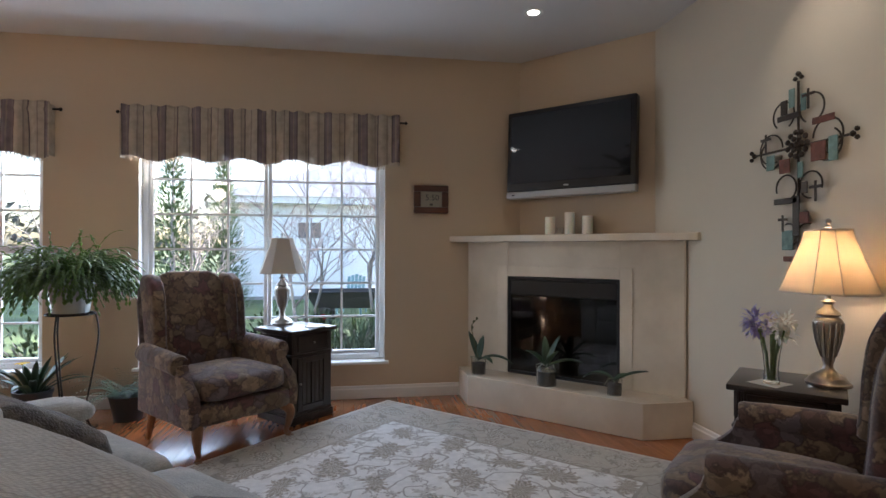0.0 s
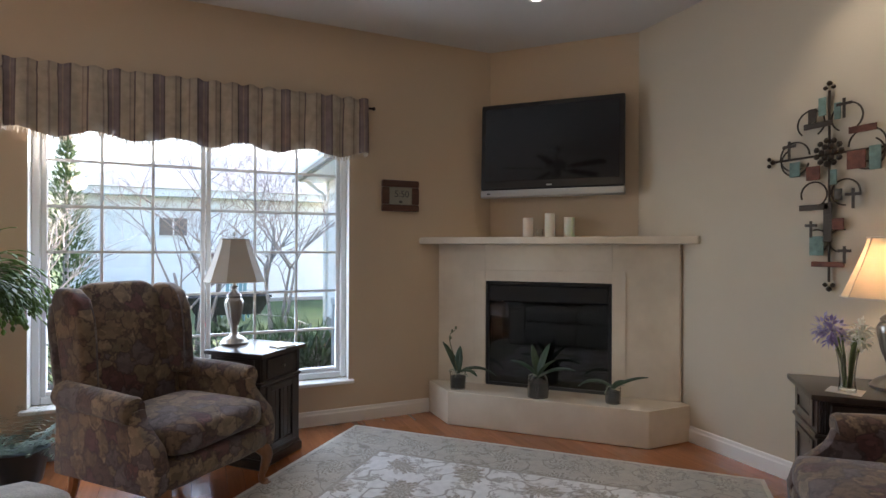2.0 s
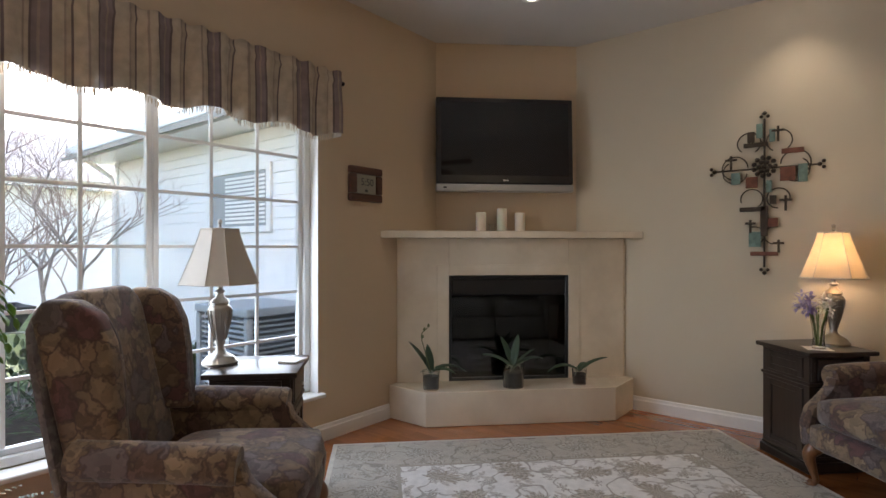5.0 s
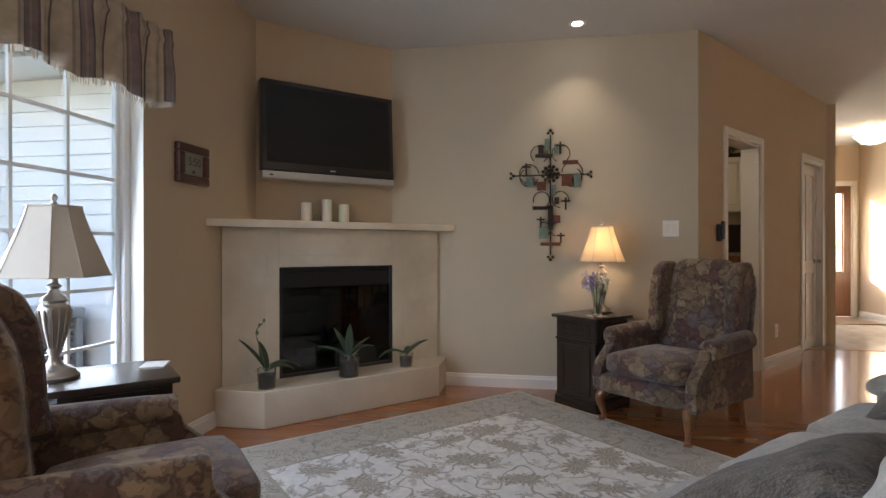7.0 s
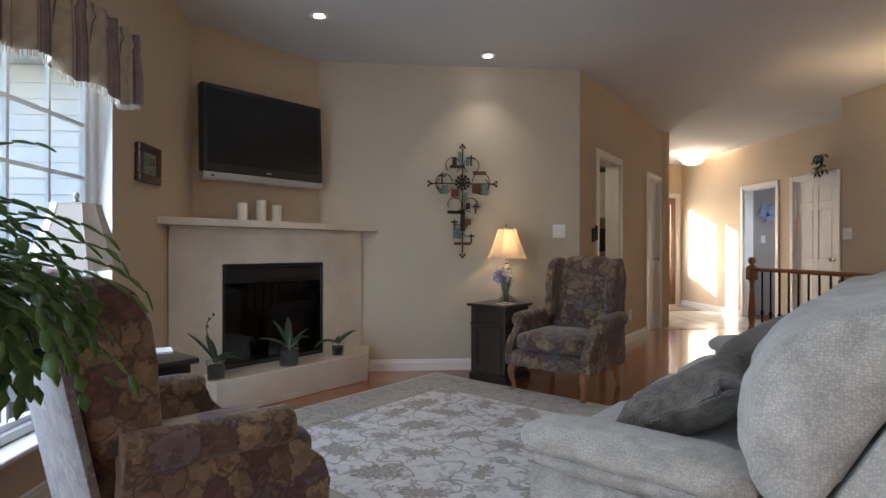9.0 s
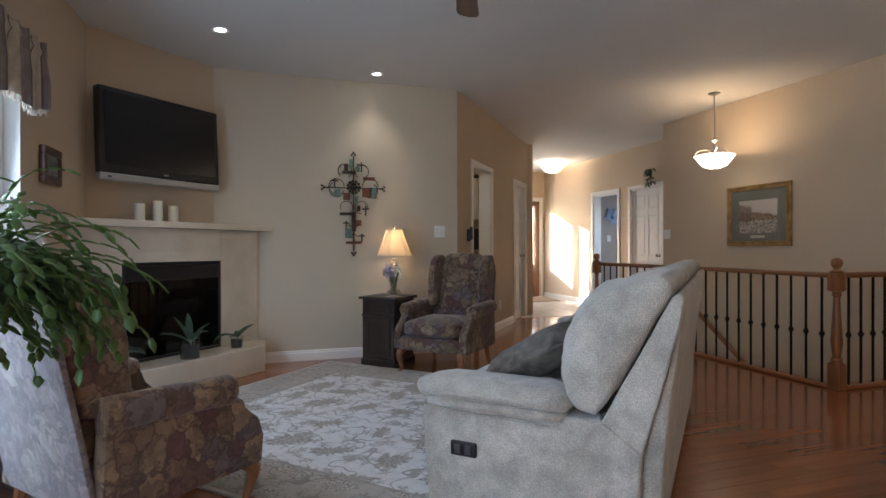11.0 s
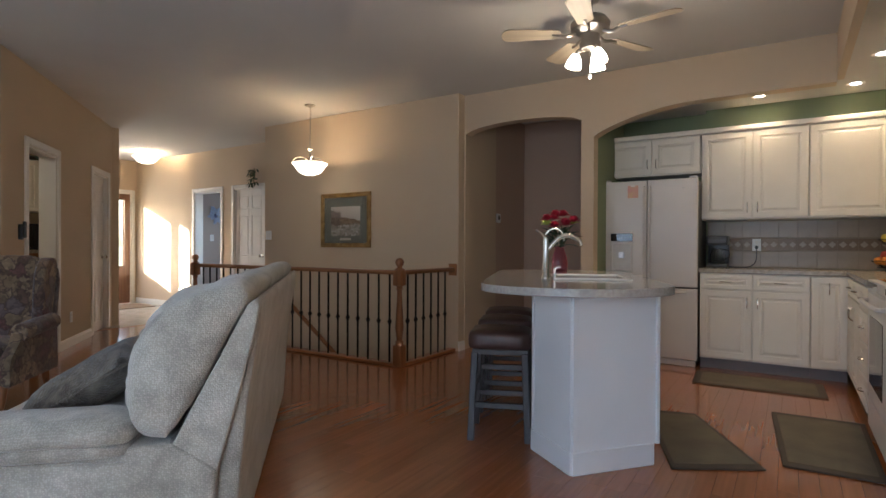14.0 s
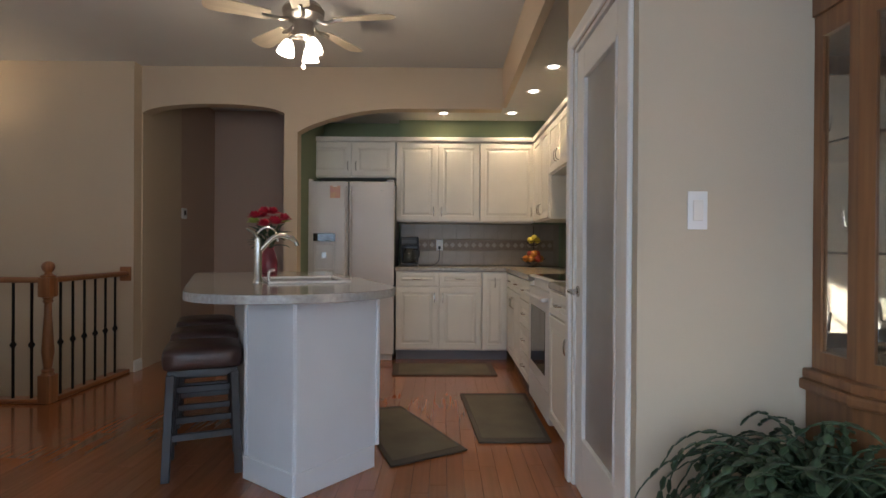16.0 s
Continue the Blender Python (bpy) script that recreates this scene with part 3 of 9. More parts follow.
def chenille(name, color, dark):
    """Dotted chenille weave with worn, brushed streaks."""
    m = material(name, color, 0.9, dark=dark, scale=5, fine=260, bump=0.5, Sheen_Weight=0.4)
    nt = m.node_tree
    v = nt.nodes.new("ShaderNodeTexVoronoi")
    v.inputs["Scale"].default_value, v.inputs["Randomness"].default_value = 150, 0.6
    co = nt.nodes["Texture Coordinate"]
    nt.links.new(co.outputs["Object"], v.inputs["Vector"])
    b = nt.nodes["Bump"]
    nt.links.new(v.outputs["Distance"], b.inputs["Height"])
    b.inputs["Strength"].default_value, b.inputs["Distance"].default_value = 0.6, 0.004
    dots = nt.nodes.new("ShaderNodeMapRange")
    dots.inputs["From Min"].default_value, dots.inputs["From Max"].default_value = 0.25, 0.62
    dots.inputs["To Min"].default_value, dots.inputs["To Max"].default_value = 1.03, 0.76
    nt.links.new(v.outputs["Distance"], dots.inputs["Value"])
    brushed = nt.nodes.new("ShaderNodeTexNoise")
    brushed.inputs["Scale"].default_value, brushed.inputs["Detail"].default_value, brushed.inputs["Distortion"].default_value = 14, 6, 0.4
    nt.links.new(co.outputs["Object"], brushed.inputs["Vector"])
    worn = nt.nodes.new("ShaderNodeMapRange")
    worn.inputs["From Min"].default_value, worn.inputs["From Max"].default_value = 0.38, 0.62
    worn.inputs["To Min"].default_value, worn.inputs["To Max"].default_value = 0.84, 1.07
    nt.links.new(brushed.outputs["Fac"], worn.inputs["Value"])
    both = nt.nodes.new("ShaderNodeMath")
    both.operation = "MULTIPLY"
    nt.links.new(dots.outputs[0], both.inputs[0])
    nt.links.new(worn.outputs[0], both.inputs[1])
    hsv = nt.nodes.new("ShaderNodeHueSaturation")
    p = nt.nodes["Principled BSDF"]
    before = p.inputs["Base Color"].links[0].from_socket
    nt.links.new(both.outputs[0], hsv.inputs["Value"])
    nt.links.new(before, hsv.inputs["Color"])
    nt.links.new(hsv.outputs[0], p.inputs["Base Color"])
    return m


TAPESTRY = floral("floral_tapestry", [(0.155, 0.098, 0.060), (0.205, 0.138, 0.082), (0.115, 0.066, 0.048), (0.245, 0.172, 0.108), (0.115, 0.052, 0.048), (0.13, 0.096, 0.092), (0.175, 0.122, 0.074)], (0.050, 0.028, 0.026), 12)
# paler, greyer tones: window light on the chair back, and the pale piping
TAPESTRY_BACK = floral("floral_tapestry_back", [(0.15, 0.122, 0.118), (0.195, 0.16, 0.148), (0.165, 0.144, 0.14), (0.225, 0.19, 0.165)], (0.10, 0.078, 0.08), 11)
SOFA = chenille("cream_chenille", (0.50, 0.475, 0.415), (0.385, 0.36, 0.305))
PILLOW = material("taupe_knit", (0.155, 0.128, 0.098), 0.97, dark=(0.055, 0.045, 0.034), scale=26, fine=150, bump=1.0, Sheen_Weight=0.2)
PILLOW_PLAIN = material("taupe_pillow_cloth", (0.17, 0.14, 0.115), 0.95, scale=9, fine=300, bump=0.5, Sheen_Weight=0.3)
RUG_FIELD = oriental("rug_field", (0.72, 0.71, 0.685), (0.22, 0.19, 0.15), (0.50, 0.45, 0.38), 3.3)
RUG_BORDER = oriental("rug_border", (0.44, 0.405, 0.345), (0.19, 0.165, 0.13), (0.58, 0.54, 0.47), 4.0)
RUG_LINE = material("rug_binding", (0.62, 0.58, 0.50), 0.95, scale=20, fine=300, bump=0.4)


def thin_leaf(m, tint, share):
    """Lets part of the daylight through the leaf."""
    nt = m.node_tree
    tr, mix = nt.nodes.new("ShaderNodeBsdfTranslucent"), nt.nodes.new("ShaderNodeMixShader")
    tr.inputs["Color"].default_value = (*tint, 1)
    mix.inputs[0].default_value = share
    nt.links.new(nt.nodes["Principled BSDF"].outputs[0], mix.inputs[1])
    nt.links.new(tr.outputs[0], mix.inputs[2])
    nt.links.new(mix.outputs[0], nt.nodes["Material Output"].inputs[0])
    return m


LEAF = thin_leaf(material("glossy_leaf", (0.11, 0.19, 0.055), 0.33, dark=(0.04, 0.09, 0.028), scale=9, fine=60, bump=0.05), (0.28, 0.42, 0.07), 0.35)
LEAF_DEEP = material("deep_green_leaf", (0.045, 0.085, 0.04), 0.42, dark=(0.02, 0.045, 0.02), scale=9, fine=60, bump=0.05)
FERN = material("grey_green_fern", (0.10, 0.14, 0.09), 0.6, dark=(0.04, 0.07, 0.04), scale=14, fine=80)
STEM = material("plant_stem", (0.10, 0.11, 0.04), 0.6)
SHADE = material("ivory_lamp_shade", (0.58, 0.53, 0.46), 0.85, scale=5, fine=300, bump=0.15, spread=0.05)
CERAMIC = material("pale_ceramic", (0.42, 0.44, 0.38), 0.25, scale=6, fine=50)
F45 = pose(0, 0, 0, 0, 0, -45)


def soft_box(bm, x0, x1, y0, y1, z0, z1, bevel, puff=0.0, m=None, seed=0, segments=3):
    """A cushion: a well rounded box whose large faces swell, slightly uneven."""
    tmp = bmesh.new()
    bmesh.ops.create_cube(tmp, size=1)
    bmesh.ops.subdivide_edges(tmp, edges=tmp.edges[:], cuts=5, use_grid_fill=True)
    c = Vector(((x0 + x1) / 2, (y0 + y1) / 2, (z0 + z1) / 2))
    h = Vector(((x1 - x0) / 2, (y1 - y0) / 2, (z1 - z0) / 2))
    for v in tmp.verts:
        q = Vector((v.co.x * 2, v.co.y * 2, v.co.z * 2))
        p = Vector((q.x * h.x, q.y * h.y, q.z * h.z))
        inner = Vector([max(-hh + bevel, min(hh - bevel, pp)) for pp, hh in zip(p, h)])
        d = p - inner
        if d.length > 1e-6:
            p = inner + d.normalized() * bevel
        bulge = [(1 - q.y ** 2) * (1 - q.z ** 2), (1 - q.x ** 2) * (1 - q.z ** 2), (1 - q.x ** 2) * (1 - q.y ** 2)]
        for i in range(3):
            if abs(q[i]) > 0.99:
                p[i] += math.copysign(puff * bulge[i], q[i])
        p += 0.006 * noise.noise_vector((p + c) * 5 + Vector((seed, 0, 0)))
        v.co = c + p
    return pour(bm, tmp, m)


# ---- fireplace corner ----
fireplace = thing("fireplace", F45 @ pose(0, 0, 0), "cream marble corner fireplace with raised hearth and mantel", "fireplace")
V_FACE, V_MANTEL = 5.231 * 0.70711, 5.07 * 0.70711
U0, U1 = (0.62 - 4.611) * 0.70711, (1.79 - 3.441) * 0.70711


def to45(x, y):
    return ((x - y) * 0.70711, (x + y) * 0.70711)


OPEN_U = ((0.877 - 4.354) * 0.70711, (1.492 - 3.739) * 0.70711)
for q0, q1, q2 in ((U0, OPEN_U[0] - 0.0005, 0.2285), (OPEN_U[1] + 0.0005, U1, 0.2285), (OPEN_U[0], OPEN_U[1], 0.972)):
    part("surround_slab", bx(q0, q1, V_FACE, V_FACE + 0.10, q2, 1.2335, 0.0015), MARBLE, fireplace)
for a, b, c, d in ((OPEN_U[0] - 0.085, OPEN_U[0], 0.228, 1.05), (OPEN_U[1], OPEN_U[1] + 0.085, 0.228, 1.05), (OPEN_U[0], OPEN_U[1], 0.972, 1.05)):
    bm = bmesh.new()
    box(bm, a, b, V_FACE - 0.006, V_FACE - 0.001, c, d, 0.002)
    part("marble_slip", bm, MARBLE, fireplace)
hearth_line = [to45(*q) for q in ((0.545, 4.617), (0.545, 4.285), (1.455, 3.375), (1.797, 3.375), (1.797, 3.45), (0.62, 4.617))]
part("hearth", prism(bmesh.new(), hearth_line, 0.001, 0.228, 0.006), MARBLE, fireplace)
mantel_line = [to45(*q) for q in ((0.462, 4.617), (1.774, 3.305), (1.797, 3.305), (1.797, 3.80), (1.02, 4.617))]
part("mantel_shelf", prism(bmesh.new(), mantel_line, 1.234, 1.284, 0.008), MARBLE, fireplace)
part("trim_strip", bx(U1 - 0.012, U1 - 0.002, V_FACE - 0.008, V_FACE - 0.001, 0.23, 1.232, 0.002), WALL, fireplace)
bm = bmesh.new()
a, b = OPEN_U
for x0, x1, z0, z1 in ((a, a + 0.022, 0.229, 0.97), (b - 0.022, b, 0.229, 0.97), (a + 0.022, b - 0.022, 0.945, 0.97), (a + 0.022, b - 0.022, 0.229, 0.25)):
    box(bm, x0, x1, V_FACE + 0.0, V_FACE + 0.03, z0, z1, 0.004)
part("insert_frame", bm, BLACK, fireplace)
part("hood", bx(a + 0.023, b - 0.023, V_FACE + 0.004, V_FACE + 0.03, 0.83, 0.944, 0.006), BLACK, fireplace)
SMOKED = pane_material("smoked_glass", (0.30, 0.29, 0.28), 0.07, 0.02)
for q0, q1, q2 in ((a + 0.023, (a + b) / 2 - 0.15, 0.012), ((a + b) / 2 - 0.149, (a + b) / 2 + 0.15, 0.010), ((a + b) / 2 + 0.151, b - 0.023, 0.012)):
    part("glass_door", bx(q0, q1, V_FACE + q2, V_FACE + q2 + 0.006, 0.251, 0.825), SMOKED, fireplace)
bm = bmesh.new()
box(bm, a + 0.02, b - 0.02, V_FACE + 0.10, V_FACE + 0.40, 0.20, 0.215)
box(bm, a + 0.02, b - 0.02, V_FACE + 0.40, V_FACE + 0.42, 0.20, 0.95)
box(bm, a, a + 0.02, V_FACE + 0.03, V_FACE + 0.42, 0.20, 0.95)
box(bm, b - 0.02, b, V_FACE + 0.03, V_FACE + 0.42, 0.20, 0.95)
box(bm, a, b, V_FACE + 0.03, V_FACE + 0.42, 0.95, 0.96)
part("firebox", bm, material("sooty_firebrick", (0.045, 0.04, 0.036), 0.9, scale=10, fine=60, bump=0.3), fireplace)
bark = material("charred_log", (0.09, 0.07, 0.055), 0.95, dark=(0.02, 0.018, 0.015), scale=18, fine=90, bump=0.8)
for i, (x, y, z, ang) in enumerate(((0.02, 0.16, 0.27, 4), (-0.05, 0.25, 0.29, -8), (0.0, 0.20, 0.36, 14))):
    pts = [Vector((-0.28 + 0.07 * k, 0.012 * math.sin(k * 1.7 + i), 0.010 * math.cos(k * 1.3 + i))) for k in range(9)]
    part("log", tube(bmesh.new(), pts, [0.035 + 0.006 * math.sin(k * 2 + i) for k in range(9)], 9, pose((a + b) / 2 + x, V_FACE + y, z, 0, 0, ang)), bark, fireplace, smooth=True)

# candles on the mantel
for name, x, y, h, r in (("candle", 1.202, 4.304, 0.145, 0.038), ("candle", 1.318, 4.195, 0.175, 0.037), ("candle", 1.417, 4.098, 0.145, 0.038)):
    c = thing(name, pose(x, y, 1.2845), "ivory pillar candle on the marble mantel", "candle", "candles on the mantel")
    part("wax", lathe(bmesh.new(), [(r, 0), (r, h - 0.004), (r - 0.004, h), (r * 0.6, h - 0.003), (0.004, h - 0.006), (0.0001, h - 0.006)], 20), WAX, c, smooth=True)
    part("wick", tube(bmesh.new(), [(0, 0, h - 0.008), (0.002, 0, h + 0.004)], 0.0012, 5), IRON, c)
v = thing("votive_holder", pose(1.262, 4.245, 1.2845), "small clear glass votive between ivory candles", "candle holder")
part("glass_cup", lathe(bmesh.new(), [(0.02, 0), (0.024, 0.03), (0.026, 0.062), (0.023, 0.062), (0.021, 0.006), (0.0001, 0.005)], 16), GLASS, v, smooth=True)

# television, tilted slightly down on a wall arm
tv_a, tv_b = Vector((0.915, 4.500)), Vector((1.625, 3.768))
mid = (tv_a + tv_b) / 2
tv_w = (tv_b - tv_a).length
tv = thing("television", pose(mid.x, mid.y, 1.925, 0, 0, math.degrees(math.atan2(tv_b.y - tv_a.y, tv_b.x - tv_a.x))) @ pose(0, 0, 0, -2.5), "black flat-screen television with silver lower trim, on the wall", "television")
SILVER = plain("silver_plastic", (0.42, 0.42, 0.42), 0.32, 0.6)
h = 0.345
part("casing", bx(-tv_w / 2, tv_w / 2, 0.0, 0.075, -h + 0.055, h, 0.012, 3), BLACK, tv, smooth=True)
part("screen", bx(-tv_w / 2 + 0.035, tv_w / 2 - 0.035, -0.004, 0.002, -h + 0.115, h - 0.035, 0.001), BLACK_GLASS, tv)
part("lower_trim", bx(-tv_w / 2 - 0.002, tv_w / 2 + 0.002, -0.002, 0.07, -h, -h + 0.054, 0.012, 3), SILVER, tv, "silver lower trim", True)
part("badge", bx(-0.02, 0.02, -0.0065, -0.004, -h + 0.075, -h + 0.085), SILVER, tv)
part("power_light", bx(-tv_w / 2 + 0.05, -tv_w / 2 + 0.075, -0.005, -0.002, -h + 0.02, -h + 0.03), BLACK, tv)
part("wall_arm", bx(-0.12, 0.12, 0.075, 0.15, -0.12, 0.12, 0.01), IRON, tv)

# digital wall clock
clock = thing("wall_clock", pose(0.311, WY - 0.003, 1.578), "square digital wall clock in a dark wooden frame", "clock")
bm = bmesh.new()
for x0, x1, z0, z1 in ((-0.14, 0.14, 0.062, 0.112), (-0.14, 0.14, -0.112, -0.062), (-0.14, -0.085, -0.062, 0.062), (0.085, 0.14, -0.062, 0.062)):
    box(bm, x0, x1, -0.035, 0.0, z0, z1, 0.010, 2)
part("frame", bm, wood_material("mahogany_frame", (0.10, 0.035, 0.02), (0.05, 0.018, 0.012), 0.3, 1.5, 0.3), clock, smooth=True)
part("display", bx(-0.086, 0.086, -0.024, -0.001, -0.063, 0.063), material("lcd_panel", (0.30, 0.29, 0.24), 0.25, scale=4, fine=20), clock, "grey display panel")
INK = plain("lcd_ink", (0.05, 0.05, 0.045), 0.5)


def text_mesh(words, size, depth=0.0008):
    cu = bpy.data.curves.new("words", "FONT")
    cu.body, cu.size, cu.extrude, cu.align_x, cu.align_y = words, size, depth, "CENTER", "CENTER"
    ob = new("words", cu)
    dg = bpy.context.evaluated_depsgraph_get()
    me = bpy.data.meshes.new_from_object(ob.evaluated_get(dg))
    bpy.data.objects.remove(ob)
    return me


def words(name, text, size, mat, parent, m):
    me = text_mesh(text, size)
    me.materials.append(mat)
    ob = new(name, me)
    ob.parent = parent
    ob.matrix_basis = m
    return ob


words("time_digits", "5:50", 0.066, INK, clock, pose(0.008, -0.0255, 0.012, 90, 0, 0))
part("lower_readout", bx(-0.012, 0.012, -0.0255, -0.024, -0.050, -0.034), INK, clock)

# ---- windows ----
def window(name, x0, x1, hung, label):
    """A gridded window in the north wall; hung: one sash above the other."""
    w = tagged(new(name), label, "window", kind="structure")
    w.matrix_world = pose(0, WY + 0.02, 0)
    z0, z1 = SILL + 0.005, HEAD
    bm = bmesh.new()
    for a0, a1, b0, b1 in ((x0, x0 + 0.045, z0, z1), (x1 - 0.045, x1, z0, z1), (x0 + 0.045, x1 - 0.045, z1 - 0.045, z1), (x0 + 0.045, x1 - 0.045, z0, z0 + 0.045)):
        box(bm, a0, a1, 0.055, 0.125, b0, b1, 0.006)
    if hung:
        box(bm, (x0 + x1) / 2 - 0.045, (x0 + x1) / 2 + 0.045, 0.05, 0.125, z0 + 0.045, z1 - 0.045, 0.006)
    part("window_frame", bm, VINYL, w)
    mid_x = (x0 + x1) / 2
    if hung:
        sashes = [(a, b, c, d, n) for a, b in ((x0 + 0.045, mid_x - 0.045), (mid_x + 0.045, x1 - 0.045)) for c, d, n in ((z0 + 0.045, 1.165, 3), (1.165, z1 - 0.045, 3))]
        ncol = 3
    else:
        sashes = [(x0 + 0.045, mid_x - 0.002, z0 + 0.045, z1 - 0.045, 6), (mid_x + 0.002, x1 - 0.045, z0 + 0.045, z1 - 0.045, 6)]
        ncol = 3
    for k, (a, b, c, d, rows) in enumerate(sashes):
        y0 = 0.075 if k % 2 else 0.068
        t = 0.028
        bm = bmesh.new()
        for a0, a1, b0, b1 in ((a, a + t, c, d), (b - t, b, c, d), (a + t, b - t, c, c + t), (a + t, b - t, d - t, d)):
            box(bm, a0, a1, y0, y0 + 0.035, b0, b1, 0.004)
        sash = part("sash", bm, VINYL, w)
        bm = bmesh.new()
        for i in range(1, ncol):
            x = a + t + (b - a - 2 * t) * i / ncol
            box(bm, x - 0.008, x + 0.008, y0 + 0.010, y0 + 0.026, c + t, d - t)
        for j in range(1, rows):
            z = c + t + (d - c - 2 * t) * j / rows
            box(bm, a + t, b - t, y0 + 0.0095, y0 + 0.0265, z - 0.008, z + 0.008)
        part("muntin_grid", bm, VINYL, sash)
        g = part("pane", bx(a + t, b - t, y0 + 0.016, y0 + 0.020, c + t, d - t), PANE, sash)
        g.visible_shadow = False
    part("window_sill", bx(x0 - 0.03, x1 + 0.03, -0.06, 0.055, SILL - 0.02, SILL + 0.004, 0.005), TRIM, w)
    bm = bmesh.new()
    box(bm, x0 - 0.001, x0 + 0.004, -0.019, 0.055, SILL + 0.004, HEAD)
    box(bm, x1 - 0.004, x1 + 0.001, -0.019, 0.055, SILL + 0.004, HEAD)
    part("window_reveal", bm, TRIM, w)
    return w


window("window_1", *W1, False, "wide white vinyl window with a grid of small panes")
window("window_2", *W2, True, "paired white vinyl sash window with grids")


def valance(x0, x1):
    """A gathered, striped and fringed valance on a rod."""
    t = thing("valance", pose(0, WY - 0.002, 0), "gathered striped valance in beige and purple-brown with fringe", "valance", "valances over the windows")
    rnd = random.Random(7)
    mats = [material("valance_cloth", c, 0.95, scale=20, fine=350, bump=0.3, spread=0.18) for c in ((0.50, 0.425, 0.33), (0.43, 0.36, 0.28), (0.15, 0.115, 0.115), (0.25, 0.20, 0.20), (0.33, 0.265, 0.225))]
    n = int((x1 - x0) / 0.0085)
    stripes = []
    while len(stripes) < n + 1:
        # a broad mauve band with dark edges, then beige with a few thin lines
        for which, count in ((2, 1), (3, rnd.randint(2, 3)), (4, 1), (3, rnd.randint(2, 4)), (2, 1), (0, rnd.randint(4, 6)), (4, 1), (1, rnd.randint(2, 4)), (2, 1), (0, rnd.randint(5, 7)), (4, rnd.randint(1, 2)), (0, rnd.randint(2, 4))):
            stripes += [which] * count
    bm = bmesh.new()
    rows = [2.225, 2.195, 2.165, 2.14, 2.0, 1.90, 1.835]
    grid = []
    for i in range(n + 1):
        x = x0 + (x1 - x0) * i / n
        col = []
        for j, z in enumerate(rows):
            k = max(0.35, min(1.0, (2.2 - z) / 0.2))
            fold = math.sin(x * 52 + 1.1 * math.sin(x * 7)) * 0.012 + math.sin(x * 23 + 0.8) * 0.014 * k
            y = -0.075 - fold * (0.6 + 0.7 * k) if j != 2 else -0.084 - fold * 0.45
            if j == 0:
                z += 0.006 * math.sin(x * 60)
            if j >= 5:
                z += 0.010 * math.sin(x * 16 + 1) * (j - 4)
            col.append(bm.verts.new((x, y, z)))
        grid.append(col)
    for i in range(n):
        for j in range(len(rows) - 1):
            bm.faces.new((grid[i][j], grid[i + 1][j], grid[i + 1][j + 1], grid[i][j + 1])).material_index = stripes[i]
    cloth = part("cloth", bm, mats, t, smooth="all")
    solid_mod = cloth.modifiers.new("thickness", "SOLIDIFY")
    solid_mod.thickness = 0.004
    for x in (x0, x1):
        part("return_cloth", bx(x - 0.004, x + 0.004, -0.085, -0.002, 1.84, 2.21, 0.002), mats[0], t)
    bm = bmesh.new()
    rnd = random.Random(3)
    for i in range(n):
        x = x0 + (x1 - x0) * (i + rnd.random()) / n
        z = 1.837 + 0.020 * math.sin(x * 16 + 1)
        ln = 0.022 + 0.016 * rnd.random()
        y = -0.078 + rnd.uniform(-0.012, 0.012)
        tube(bm, [(x, y, z), (x + rnd.uniform(-0.005, 0.005), y, z - ln)], [0.0030, 0.0016], 4)
    part("fringe", bm, mats[0], t, "frayed beige fringe")
    bm = bmesh.new()
    tube(bm, [(x0 - 0.03, -0.034, 2.178), (x1 + 0.05, -0.034, 2.178)], 0.008, 8)
    for x in (x0 - 0.035, x1 + 0.055):
        lathe(bm, [(0.001, -0.014), (0.012, -0.006), (0.014, 0), (0.012, 0.006), (0.001, 0.014)], 10, pose(x, -0.034, 2.178, 0, 90, 0))
    part("curtain_rod", bm, IRON, t, "thin dark metal rod", True)
    return t


valance(-1.975, 0.050)
valance(-4.45, -2.445)

